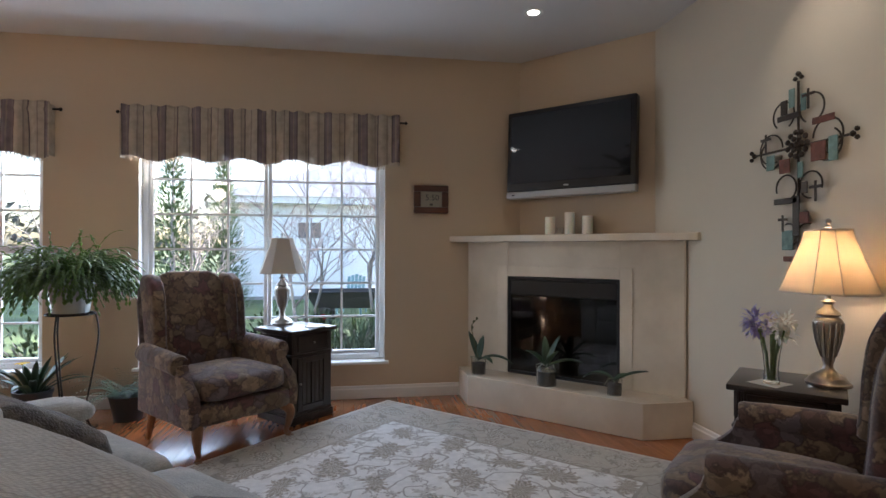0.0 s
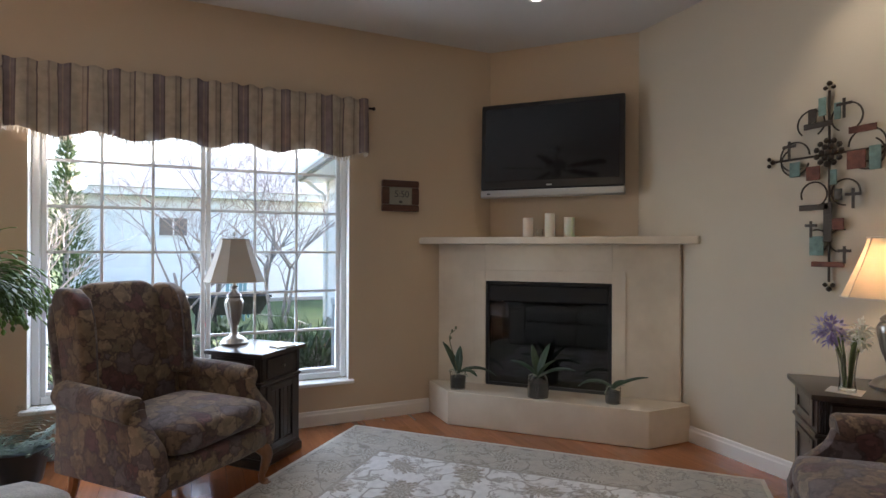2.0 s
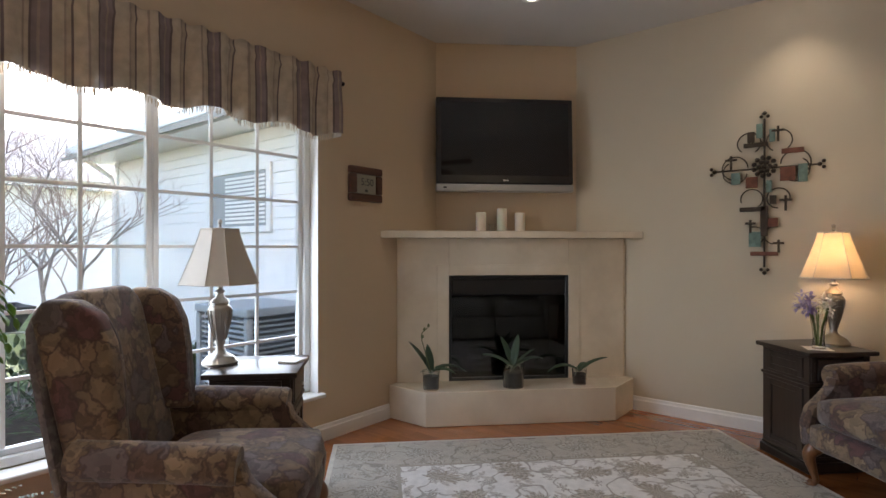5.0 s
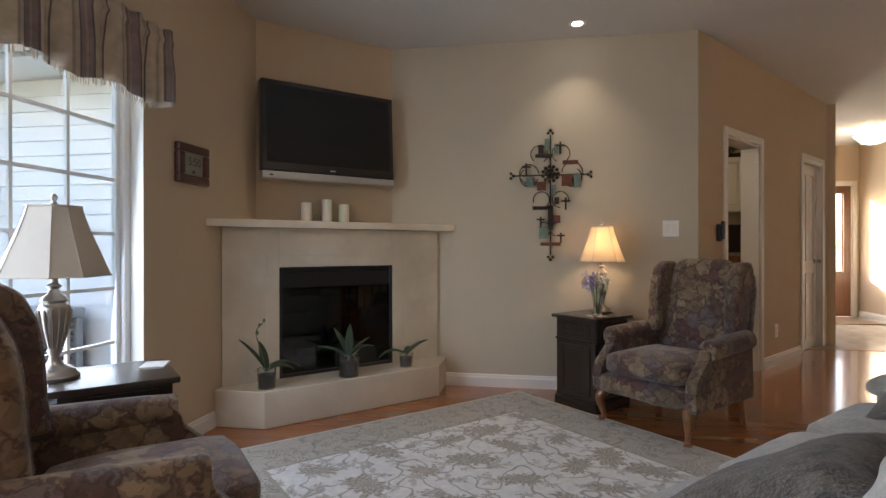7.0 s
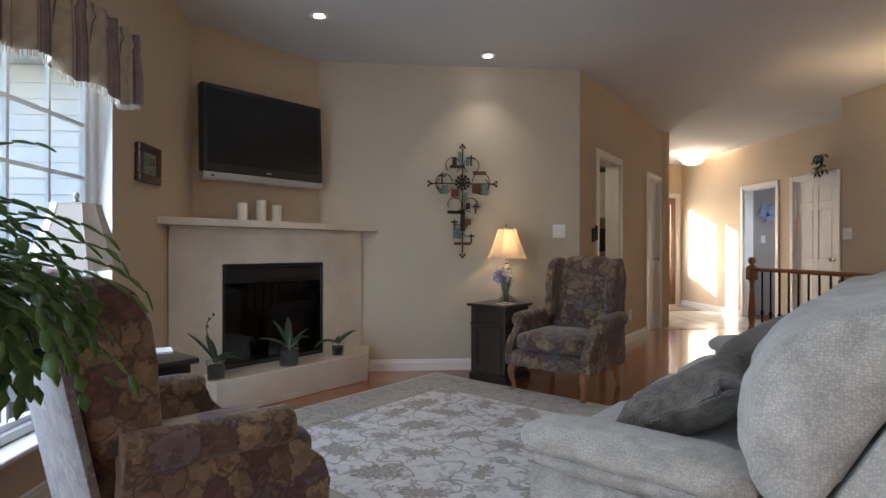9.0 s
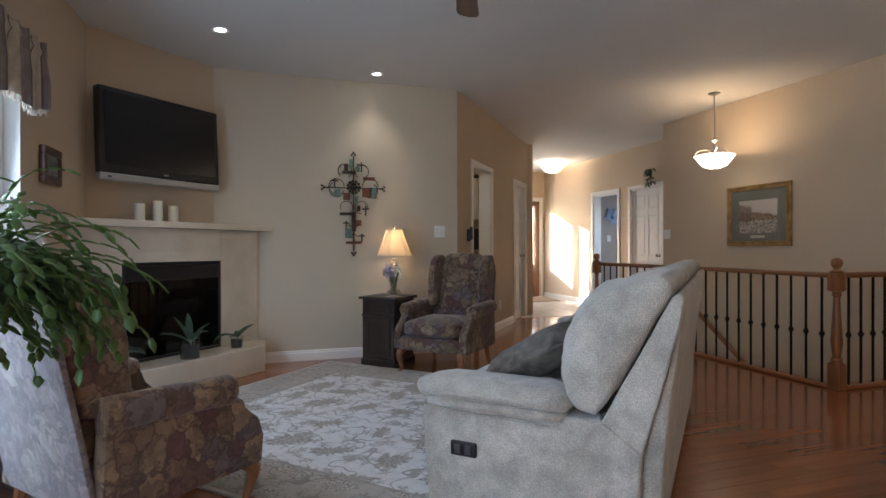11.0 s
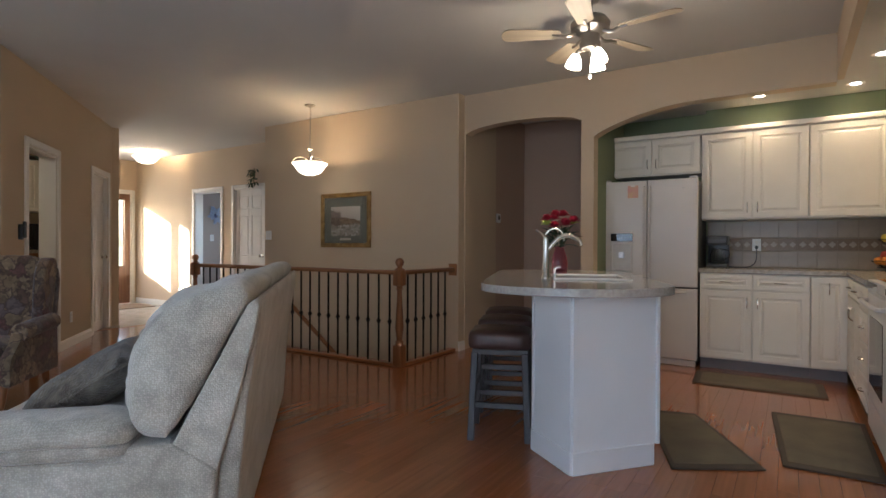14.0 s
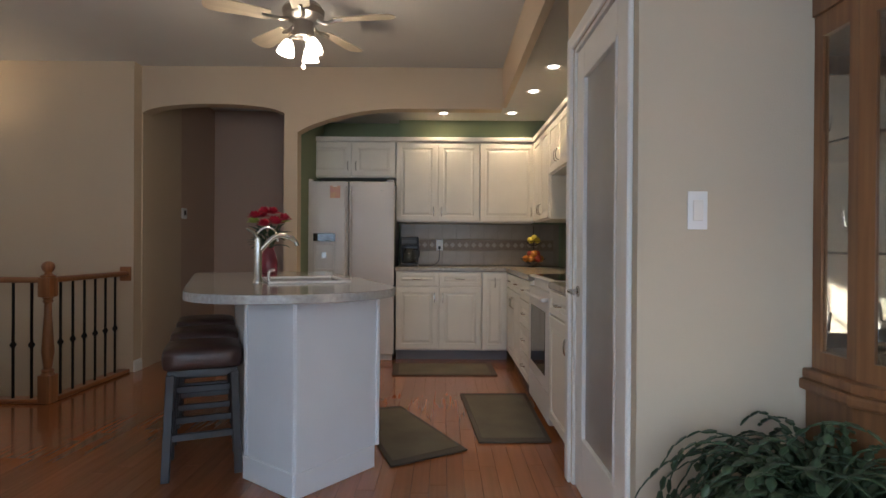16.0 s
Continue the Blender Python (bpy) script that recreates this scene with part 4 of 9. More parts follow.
# ---- wing chairs ----
def wing_chair(m, label):
    """Local x across, y to the front, z up; the origin on the floor under the middle."""
    ch = thing("wing_chair", m, label, "armchair", "wing chairs round the rug")
    part("seat_cushion", soft_box(bmesh.new(), -0.275, 0.275, -0.20, 0.34, 0.31, 0.455, 0.05, 0.018, seed=1), TAPESTRY, ch, smooth="all")
    part("seat_frame", soft_box(bmesh.new(), -0.325, 0.325, -0.30, 0.335, 0.185, 0.315, 0.035, 0.008, seed=2), TAPESTRY, ch, smooth="all")
    # back: a padded slab that leans to the rear, rounded at the top
    lean = Matrix.Translation((0, -0.27, 0.40)) @ pose(0, 0, 0, 11) @ Matrix.Translation((0, 0, 0))
    bm = bmesh.new()
    line = [(-0.292, 0.0), (0.292, 0.0), (0.292, 0.15), (0.250, 0.20), (0.240, 0.48)] + arc(0.120, 0.52, 0.12, 10, 85, 5) + arc(-0.120, 0.52, 0.12, 95, 170, 5) + [(-0.240, 0.48), (-0.250, 0.20), (-0.292, 0.15)]
    prism(bm, line, -0.022, 0.075, 0.030, 3, lean @ pose(0, 0, 0, 90, 0, 0))
    part("backrest", bm, TAPESTRY, ch, smooth=True)
    bm = bmesh.new()
    rear = [(0.330, -0.2), (0.334, 0.10), (0.330, 0.46), (0.312, 0.545), (0.255, 0.600), (0.15, 0.628), (0.0, 0.636)]
    prism(bm, [(-x, z) for x, z in rear] + rear[-2::-1], 0.060, 0.082, 0.008, 2, lean @ pose(0, 0, 0, 90, 0, 0))
    # the window's light on this panel is put into its cloth colour
    part("back_panel", bm, TAPESTRY_BACK, ch, "chair back panel, window light put into its paler colour", True)
    for sgn in (-1, 1):
        # wing: curved profile in y and z, thick across x
        prof = [(-0.448, 0.955), (-0.41, 1.010), (-0.32, 1.008), (-0.25, 0.965), (-0.212, 0.88), (-0.196, 0.77), (-0.190, 0.66), (-0.18, 0.565), (-0.18, 0.53), (-0.345, 0.53), (-0.385, 0.70), (-0.420, 0.85)]
        bm = bmesh.new()
        prism(bm, prof, -0.042, 0.042, 0.026, 3, pose(sgn * 0.292, 0, 0, 0, 0, sgn * -3) @ Matrix(((0, 0, 1, 0), (1, 0, 0, 0), (0, 1, 0, 0), (0, 0, 0, 1))))
        part("wing", bm, TAPESTRY, ch, smooth=True)
        # arm: rolled top over a curved panel
        pts = curve_points([(sgn * 0.335, -0.30, 0.540), (sgn * 0.345, -0.10, 0.535), (sgn * 0.352, 0.08, 0.528), (sgn * 0.350, 0.180, 0.520)], 4)
        bm = bmesh.new()
        tube(bm, pts, [0.060] * (len(pts) - 2) + [0.062, 0.056], 14)
        part("arm_roll", bm, TAPESTRY, ch, smooth=True)
        side = [(-0.32, 0.19), (0.325, 0.19), (0.335, 0.30), (0.310, 0.38), (0.25, 0.43), (0.205, 0.475), (0.19, 0.525), (-0.30, 0.545)]
        bm = bmesh.new()
        prism(bm, side, -0.038, 0.038, 0.018, 2, pose(sgn * 0.335, 0, 0) @ Matrix(((0, 0, 1, 0), (1, 0, 0, 0), (0, 1, 0, 0), (0, 0, 0, 1))))
        part("side_panel", bm, TAPESTRY, ch, smooth=True)
        # front cabriole leg
        pts = curve_points([(sgn * 0.300, 0.285, 0.20), (sgn * 0.318, 0.318, 0.155), (sgn * 0.312, 0.308, 0.09), (sgn * 0.300, 0.298, 0.035), (sgn * 0.312, 0.315, 0.008)], 5)
        bm = bmesh.new()
        n = len(pts)
        tube(bm, pts, [0.040 - 0.024 * min(1, i / (n * 0.65)) + (0.008 if i > n - 4 else 0) for i in range(n)], 10)
        box(bm, sgn * 0.314 - 0.022, sgn * 0.314 + 0.022, 0.295, 0.342, 0.0, 0.014, 0.006)
        part("front_leg", bm, LEG_WOOD, ch, "curved walnut front leg", True)
        pts = [(sgn * 0.295, -0.27, 0.22), (sgn * 0.297, -0.285, 0.12), (sgn * 0.305, -0.318, 0.0)]
        part("rear_leg", tube(bmesh.new(), pts, [0.030, 0.024, 0.019], 8), LEG_WOOD, ch, "plain walnut rear leg", True)
    # pale welt down the inner edge of each wing
    for sgn in (-1, 1):
        welt = curve_points([(sgn * 0.258, -0.35, 1.0), (sgn * 0.254, -0.268, 0.972), (sgn * 0.252, -0.216, 0.88), (sgn * 0.252, -0.197, 0.76), (sgn * 0.252, -0.190, 0.64), (sgn * 0.253, -0.182, 0.575)], 5)
        part("piping", tube(bmesh.new(), welt, 0.0055, 6), TAPESTRY_BACK, ch, smooth=True)
    for child in ch.children:
        child.data.transform(Matrix.Diagonal((0.94, 1, 1, 1)))
    return ch


first_chair = wing_chair(pose(-1.125, 3.84, 0, 0, 0, -138), "floral tapestry wing chair with walnut legs, before the window")
second_chair = copy_thing(first_chair, pose(1.082, 1.826, 0, 0, 0, 45))
second_chair["label"] = "floral tapestry wing chair with walnut legs, beside the lit lamp"


# ---- end tables ----
def end_table(m, label):
    t = thing("end_table", m, label, "side table", "dark end tables")
    part("tabletop", bx(-0.200, 0.200, -0.200, 0.200, 0.605, 0.630, 0.007, 2), DARK_WOOD, t, smooth=True)
    part("body", bx(-0.172, 0.172, -0.168, 0.172, 0.052, 0.606), DARK_WOOD, t)
    bm = bmesh.new()
    box(bm, -0.186, 0.186, -0.184, 0.186, 0.0, 0.052, 0.006)
    box(bm, -0.178, 0.178, -0.176, 0.178, 0.052, 0.068, 0.005)
    part("plinth", bm, DARK_WOOD, t)
    part("moulding", bx(-0.182, 0.182, -0.180, 0.182, 0.450, 0.468, 0.005), DARK_WOOD, t)
    drawer = part("drawer", bx(-0.130, 0.130, -0.180, -0.166, 0.480, 0.592, 0.005), DARK_WOOD, t)
    part("knob", lathe(bmesh.new(), [(0.004, 0), (0.004, 0.008), (0.009, 0.012), (0.007, 0.018), (0.0001, 0.019)], 10, pose(0, -0.180, 0.536, 90, 0, 0)), PEWTER, drawer, "small pewter knob", True)
    bm = bmesh.new()
    for x0, x1, z0, z1 in ((-0.13, -0.095, 0.085, 0.44), (0.095, 0.13, 0.085, 0.44), (-0.095, 0.095, 0.085, 0.12), (-0.095, 0.095, 0.405, 0.44), (-0.012, 0.012, 0.12, 0.405)):
        box(bm, x0, x1, -0.180, -0.166, z0, z1, 0.003)
    door = part("door", bm, DARK_WOOD, t)
    bm = bmesh.new()
    for x in (-0.075, -0.035, 0.035, 0.075):
        box(bm, x - 0.013, x + 0.013, -0.172, -0.165, 0.122, 0.403, 0.003)
    part("door_panel", bm, DARK_WOOD, door)
    part("knob", lathe(bmesh.new(), [(0.004, 0), (0.004, 0.008), (0.009, 0.012), (0.007, 0.018), (0.0001, 0.019)], 10, pose(-0.115, -0.180, 0.27, 90, 0, 0)), PEWTER, door, "small pewter knob", True)
    for sgn in (-1, 1):
        bm = bmesh.new()
        for k in range(3):
            box(bm, sgn * 0.152 - 0.014 + 0.010 * k, sgn * 0.152 - 0.006 + 0.010 * k, -0.178, -0.166, 0.475, 0.60, 0.002)
        part("fluted_post", bm, DARK_WOOD, t)
        bm = bmesh.new()
        for z0, z1 in ((0.09, 0.43), (0.485, 0.59)):
            for y0, y1, a, b in ((-0.13, -0.09, z0, z1), (0.10, 0.14, z0, z1), (-0.09, 0.10, z0, z0 + 0.03), (-0.09, 0.10, z1 - 0.03, z1)):
                box(bm, sgn * 0.172 - (0.002 if sgn > 0 else 0.008), sgn * 0.172 + (0.008 if sgn > 0 else 0.002), y0, y1, a, b, 0.002)
        part("side_frame", bm, DARK_WOOD, t)
    return t


end_table(pose(-0.700, 4.235, 0, 0, 0, 45), "black-stained wooden end table under the window")
end_table(pose(1.472, 2.272, 0, 0, 0, -45), "black-stained wooden end table beside the wing chair")


# ---- table lamps ----
def table_lamp(m, lit, label):
    t = thing("table_lamp", m, label, "lamp", "matching table lamps")
    prof = [(0.0005, 0), (0.078, 0.0), (0.080, 0.012), (0.070, 0.020), (0.066, 0.030), (0.050, 0.042), (0.030, 0.052), (0.020, 0.066), (0.017, 0.085), (0.024, 0.100), (0.022, 0.108), (0.030, 0.135), (0.041, 0.18), (0.049, 0.225), (0.052, 0.255), (0.045, 0.268), (0.036, 0.275), (0.044, 0.285), (0.036, 0.297), (0.020, 0.310), (0.015, 0.325), (0.026, 0.336), (0.012, 0.346), (0.009, 0.40)]
    part("base", lathe(bmesh.new(), prof, 28), PEWTER, t, smooth=True)
    for i in range(14):
        ang = 2 * math.pi * i / 14
        pts = [(r * math.cos(ang), r * math.sin(ang), z) for r, z in ((0.024, 0.112), (0.031, 0.135), (0.042, 0.18), (0.050, 0.225), (0.0525, 0.252))]
        part("flute", tube(bmesh.new(), pts, [0.0022, 0.003, 0.004, 0.005, 0.003], 5), PEWTER, t, smooth=True)
    # bell shade with cut corners
    bm = bmesh.new()
    levels = [(0.153, 0.0), (0.140, 0.035), (0.127, 0.075), (0.109, 0.125), (0.093, 0.175), (0.081, 0.215), (0.073, 0.25)]
    rings = []
    for r, z in levels:
        cut = r * 0.55
        rings.append([bm.verts.new((x, y, 0.372 + z)) for x, y in ((r, -cut), (r, cut), (cut, r), (-cut, r), (-r, cut), (-r, -cut), (-cut, -r), (cut, -r))])
    for lo, hi in zip(rings, rings[1:]):
        for i in range(8):
            bm.faces.new((lo[i], lo[(i + 1) % 8], hi[(i + 1) % 8], hi[i]))
    shade = part("shade", bm, LIT_SHADE if lit else SHADE, t, "ivory fabric bell shade with cut corners")
    mod = shade.modifiers.new("thickness", "SOLIDIFY")
    mod.thickness = 0.003
    bm = bmesh.new()
    for ring, z in ((levels[0], 0.372), (levels[-1], 0.622)):
        r, cut = ring[0] + 0.001, ring[0] * 0.55
        loop = [(r, -cut), (r, cut), (cut, r), (-cut, r), (-r, cut), (-r, -cut), (-cut, -r), (cut, -r), (r, -cut)]
        tube(bm, [(x, y, z) for x, y in loop], 0.004, 6)
    for i in range(8):
        tube(bm, [(lv[0] * (1, 1, .55, -.55, -1, -1, -.55, .55)[i], lv[0] * (-.55, .55, 1, 1, .55, -.55, -1, -1)[i], 0.372 + lv[1]) for lv in levels], 0.0022, 5)
    part("trim_braid", bm, SHADE, t)
    bm = bmesh.new()
    tube(bm, [(0, 0, 0.39), (0, 0, 0.632)], 0.004, 6)
    tube(bm, [(0.078, 0, 0.62), (-0.078, 0, 0.62)], 0.002, 5)
    lathe(bm, [(0.004, 0.628), (0.012, 0.634), (0.006, 0.642), (0.010, 0.650), (0.012, 0.658), (0.006, 0.668), (0.0001, 0.670)], 12)
    part("finial", bm, PEWTER, t, "pewter finial", True)
    part("bulb", lathe(bmesh.new(), [(0.012, 0.40), (0.016, 0.42), (0.030, 0.46), (0.030, 0.48), (0.016, 0.505), (0.0001, 0.51)], 14), BULB if lit else VINYL, t, smooth=True)
    return t


def shade_material():
    """Thin cloth that lets the bulb glow through."""
    m = bpy.data.materials.new("lit_ivory_shade")
    m.use_nodes = True
    nt = m.node_tree
    p = nt.nodes["Principled BSDF"]
    p.inputs["Base Color"].default_value, p.inputs["Roughness"].default_value = (0.72, 0.64, 0.50, 1), 0.9
    tr, mix = nt.nodes.new("ShaderNodeBsdfTranslucent"), nt.nodes.new("ShaderNodeMixShader")
    tr.inputs["Color"].default_value = (0.85, 0.72, 0.54, 1)
    mix.inputs[0].default_value = 0.5
    nt.links.new(p.outputs[0], mix.inputs[1])
    nt.links.new(tr.outputs[0], mix.inputs[2])
    nt.links.new(mix.outputs[0], nt.nodes["Material Output"].inputs[0])
    return m


LIT_SHADE = shade_material()
BULB = glowing("warm_bulb", (1.0, 0.72, 0.42), 2)
table_lamp(pose(-0.815, 4.375, 0.630, 0, 0, 12), False, "pewter urn table lamp with ivory bell shade, unlit")
table_lamp(pose(1.585, 2.19, 0.630, 0, 0, 0), True, "pewter urn table lamp with ivory bell shade, lit")
lamp("table_lamp_glow", "POINT", 1.1, (1.0, 0.74, 0.48), pose(1.585, 2.19, 1.125), radius=0.03)
note = thing("notepad", pose(-0.565, 4.165, 0.6305, 0, 0, 25), "small white notepad on the dark end table", "notepad")
part("pages", bx(-0.06, 0.06, -0.045, 0.045, 0, 0.008, 0.001), TRIM, note)
part("back_card", bx(-0.061, 0.061, -0.046, 0.046, -0.0004, 0.0002), CERAMIC, note)

# ---- rug ----
rug = thing("area_rug", F45, "cream and taupe oriental floral area rug", "rug")
RU, RV = (-3.21, -0.80), (0.45, 3.155)


def frame_strip(bm, inset0, inset1, z0, z1):
    a0, a1, b0, b1 = RU[0] + inset0, RU[1] - inset0, RV[0] + inset0, RV[1] - inset0
    c0, c1, d0, d1 = RU[0] + inset1, RU[1] - inset1, RV[0] + inset1, RV[1] - inset1
    for x0, x1, y0, y1 in ((a0, a1, b0, d0), (a0, a1, d1, b1), (a0, c0, d0, d1), (c1, a1, d0, d1)):
        box(bm, x0, x1, y0, y1, z0, z1)
    return bm


part("binding", frame_strip(bmesh.new(), 0.0, 0.025, 0.0005, 0.010), RUG_LINE, rug)
part("border", frame_strip(bmesh.new(), 0.025, 0.36, 0.0005, 0.011), RUG_BORDER, rug, "taupe floral border")
part("guard_stripe", frame_strip(bmesh.new(), 0.36, 0.378, 0.0005, 0.0105), material("rug_stripe", (0.40, 0.37, 0.32), 0.95), rug)
part("field", bx(RU[0] + 0.378, RU[1] - 0.378, RV[0] + 0.378, RV[1] - 0.378, 0.0005, 0.011), RUG_FIELD, rug, "cream floral field")

# ---- sofa ----
SU = (-2.97, -0.72)
sofa = thing("sofa", F45, "cream chenille reclining sofa with padded arms, on the rug", "sofa")
SOFA_PLAIN = chenille("cream_chenille_panel", (0.46, 0.435, 0.38), (0.35, 0.325, 0.275))


def sweep_u(bm, outline, u0, u1, bevel, m=None):
    """An outline in v and z, carried along u."""
    return prism(bm, outline, u0, u1, bevel, 3, Matrix(((0, 0, 1, 0), (1, 0, 0, 0), (0, 1, 0, 0), (0, 0, 0, 1))) if m is None else m)


part("base", bx(SU[0] + 0.17, SU[1] - 0.17, 0.27, 0.88, 0.04, 0.32, 0.02), SOFA_PLAIN, sofa)
for k, (u0, u1) in enumerate(((SU[0], SU[0] + 0.19), (SU[1] - 0.19, SU[1]))):
    bm = bmesh.new()
    sweep_u(bm, [(0.097, 0.020), (0.889, 0.020), (0.912, 0.271), (0.921, 0.455), (0.810, 0.482), (0.295, 0.482), (0.217, 0.484), (0.084, 0.392), (0.091, 0.271)], u0 - 0.004, u1, 0.022)
    arm = part("arm", bm, SOFA, sofa, smooth=True)
    part("arm_pad", soft_box(bmesh.new(), u0 - 0.028, u1 + 0.004, 0.337, 0.938, 0.484, 0.566, 0.040, 0.016, seed=k), SOFA, arm, smooth="all")
    part("arm_band", soft_box(bmesh.new(), u0 - 0.020, u1 + 0.010, 0.342, 0.905, 0.447, 0.508, 0.028, 0.008, seed=k + 3), SOFA, arm, smooth="all")
    for z, out in ((0.500, 0.024), (0.452, 0.014)):
        edge = [(0.35, z - 0.012), (0.49, z - 0.006), (0.67, z), (0.86, z + 0.004), (0.91, z + 0.010)]
        side = u0 - out if k == 0 else u1 + out - 0.006
        part("seam", tube(bmesh.new(), curve_points([(side, v, zz) for v, zz in edge], 4), 0.004, 5), SOFA_PLAIN, arm, smooth=True)
part("back_frame", sweep_u(bmesh.new(), [(0.102, 0.030), (0.258, 0.030), (0.258, 0.473), (0.217, 0.480), (0.166, 0.584), (0.088, 0.731), (0.033, 0.841), (-0.008, 0.919), (-0.034, 0.931), (-0.044, 0.910), (-0.029, 0.823), (0.021, 0.620), (0.082, 0.395), (0.095, 0.271)], SU[0] + 0.008, SU[1] - 0.008, 0.010), SOFA, sofa, smooth=True)
# padded outer back, rounded round both ends
part("outer_back", sweep_u(bmesh.new(), [(0.111, 0.030), (0.038, 0.035), (0.019, 0.363), (-0.007, 0.620), (-0.040, 0.823), (-0.044, 0.901), (-0.040, 0.919), (-0.018, 0.896), (0.038, 0.620), (0.097, 0.395)], SU[0] + 0.035, SU[1] - 0.035, 0.022), SOFA_PLAIN, sofa, smooth=True)
n_seats = 3
w = (SU[1] - SU[0] - 0.38) / n_seats
for i in range(n_seats):
    u0 = SU[0] + 0.19 + w * i
    part("seat_cushion", soft_box(bmesh.new(), u0 + 0.004, u0 + w - 0.004, 0.24, 0.95, 0.300, 0.490, 0.06, 0.026, seed=i + 5), SOFA, sofa, smooth="all")
    part("footrest_panel", soft_box(bmesh.new(), u0 + 0.01, u0 + w - 0.01, 0.88, 0.945, 0.05, 0.31, 0.03, 0.01, seed=i), SOFA, sofa, smooth="all")
PEAR = [(0.235, 0.488), (0.300, 0.501), (0.337, 0.551), (0.347, 0.639), (0.337, 0.731), (0.304, 0.814), (0.249, 0.883), (0.171, 0.938), (0.084, 0.972), (0.024, 0.977), (-0.008, 0.956), (-0.003, 0.919), (0.038, 0.841), (0.091, 0.740), (0.139, 0.648), (0.189, 0.547)]


def pear_cushion(u0, u1, seed, round_end):
    """A plump back cushion: a pear section carried along u, rounded at the ends, with puckered creases."""
    loop = curve_points([(0, v, z) for v, z in PEAR + PEAR[:1]], 5)[:-1]
    mid = sum(loop, Vector()) / len(loop)
    bm = bmesh.new()
    rings, steps = [], 40
    for k in range(steps + 1):
        q = k / steps
        d = min(q, 1 - q) * (u1 - u0)
        inset = round_end - math.sqrt(max(0.0, round_end ** 2 - max(0.0, round_end - d) ** 2))
        swell = 0.018 * (1 - (2 * q - 1) ** 2)
        ring = []
        for p in loop:
            out = (p - mid)
            c = mid + out * (1 - 0.8 * inset / max(0.12, out.length)) + out * swell * 1.4 + Vector((0, swell * (3.6 if p.z > 0.6 else 2.0) if out.y > 0 else 0.0, swell * 0.8))
            if c.y > 0.16:
                for zc, amp in ((0.85, 0.012), (0.79, 0.008), (0.72, 0.010), (0.64, 0.006)):
                    wave = zc + 0.02 * math.sin(9 * q + seed + zc * 40) - 0.25 * (c.y - 0.32)
                    fade = max(0.0, math.sin(math.pi * min(1, max(0, (q - 0.02) / 0.96))))
                    c = c - out.normalized() * amp * (0.35 + fade) * math.exp(-((c.z - wave) / 0.014) ** 2)
            c = c + 0.007 * noise.noise_vector(Vector((u0 + q * (u1 - u0), c.y, c.z)) * 7 + Vector((seed, 0, 0)))
            u = u0 + q * (u1 - u0)
            ring.append(bm.verts.new((u, c.y, c.z)))
        rings.append(ring)
    n = len(loop)
    for ra, rb_ in zip(rings, rings[1:]):
        for i in range(n):
            bm.faces.new((ra[i], ra[(i + 1) % n], rb_[(i + 1) % n], rb_[i]))
    bm.faces.new(rings[0][::-1])
    bm.faces.new(rings[-1])
    return bm


wb = (SU[1] - SU[0]) / n_seats
for i in range(n_seats):
    u0 = SU[0] + wb * i
    part("back_cushion", pear_cushion(u0 - (0.006 if i == 0 else -0.003), u0 + wb + (0.006 if i == n_seats - 1 else -0.003), i * 3.1, 0.055), SOFA, sofa, smooth="all")
panel = part("recline_switch", bx(SU[0] - 0.014, SU[0] + 0.004, 0.680, 0.790, 0.276, 0.334, 0.010, 3), BLACK, sofa, "black plastic recline switch plate")
for y in (0.713, 0.757):
    part("button", bx(SU[0] - 0.0185, SU[0] - 0.013, y - 0.013, y + 0.013, 0.288, 0.322, 0.002), plain("switch_grey", (0.05, 0.05, 0.055), 0.4), panel)


def cushion(m, mat, size, label):
    t = thing("throw_pillow", m, label, "pillow")
    bm = bmesh.new()
    bmesh.ops.create_cube(bm, size=1)
    bmesh.ops.subdivide_edges(bm, edges=bm.edges[:], cuts=7, use_grid_fill=True)
    for v in bm.verts:
        x, y, z = v.co * 2
        k = max(0.0, (1 - x ** 4)) * max(0.0, (1 - z ** 4))
        pinch = 1 - 0.07 * (1 - abs(x)) * abs(z) ** 3 - 0.07 * (1 - abs(z)) * abs(x) ** 3
        v.co = Vector((x * size / 2 * pinch, y * (0.012 + 0.075 * k ** 0.6), z * size / 2 * pinch)) + 0.008 * noise.noise_vector(v.co * 4)
    part("cover", bm, mat, t, smooth="all")
    rim = []
    for k in range(40):
        q = (k % 10) / 5 - 1
        x, z = ((q, -1), (1, q), (-q, 1), (-1, -q))[k // 10]
        rim.append(Vector((x * size / 2 * (1 - 0.07 * (1 - abs(x)) * abs(z) ** 3 - 0.07 * (1 - abs(z)) * abs(x) ** 3), 0, z * size / 2 * (1 - 0.07 * (1 - abs(x)) * abs(z) ** 3 - 0.07 * (1 - abs(z)) * abs(x) ** 3))))
    part("welt", tube(bmesh.new(), rim + rim[:1], 0.006, 6), mat, t, smooth=True)
    return t


cushion(F45 @ pose(-2.475, 0.600, 0.592, 60, 0, 3), PILLOW, 0.45, "taupe knitted throw pillow leaning on the cream sofa")
cushion(F45 @ pose(-1.13, 0.600, 0.605, 58, 0, -6), PILLOW_PLAIN, 0.45, "plain taupe throw pillow at the far sofa arm")


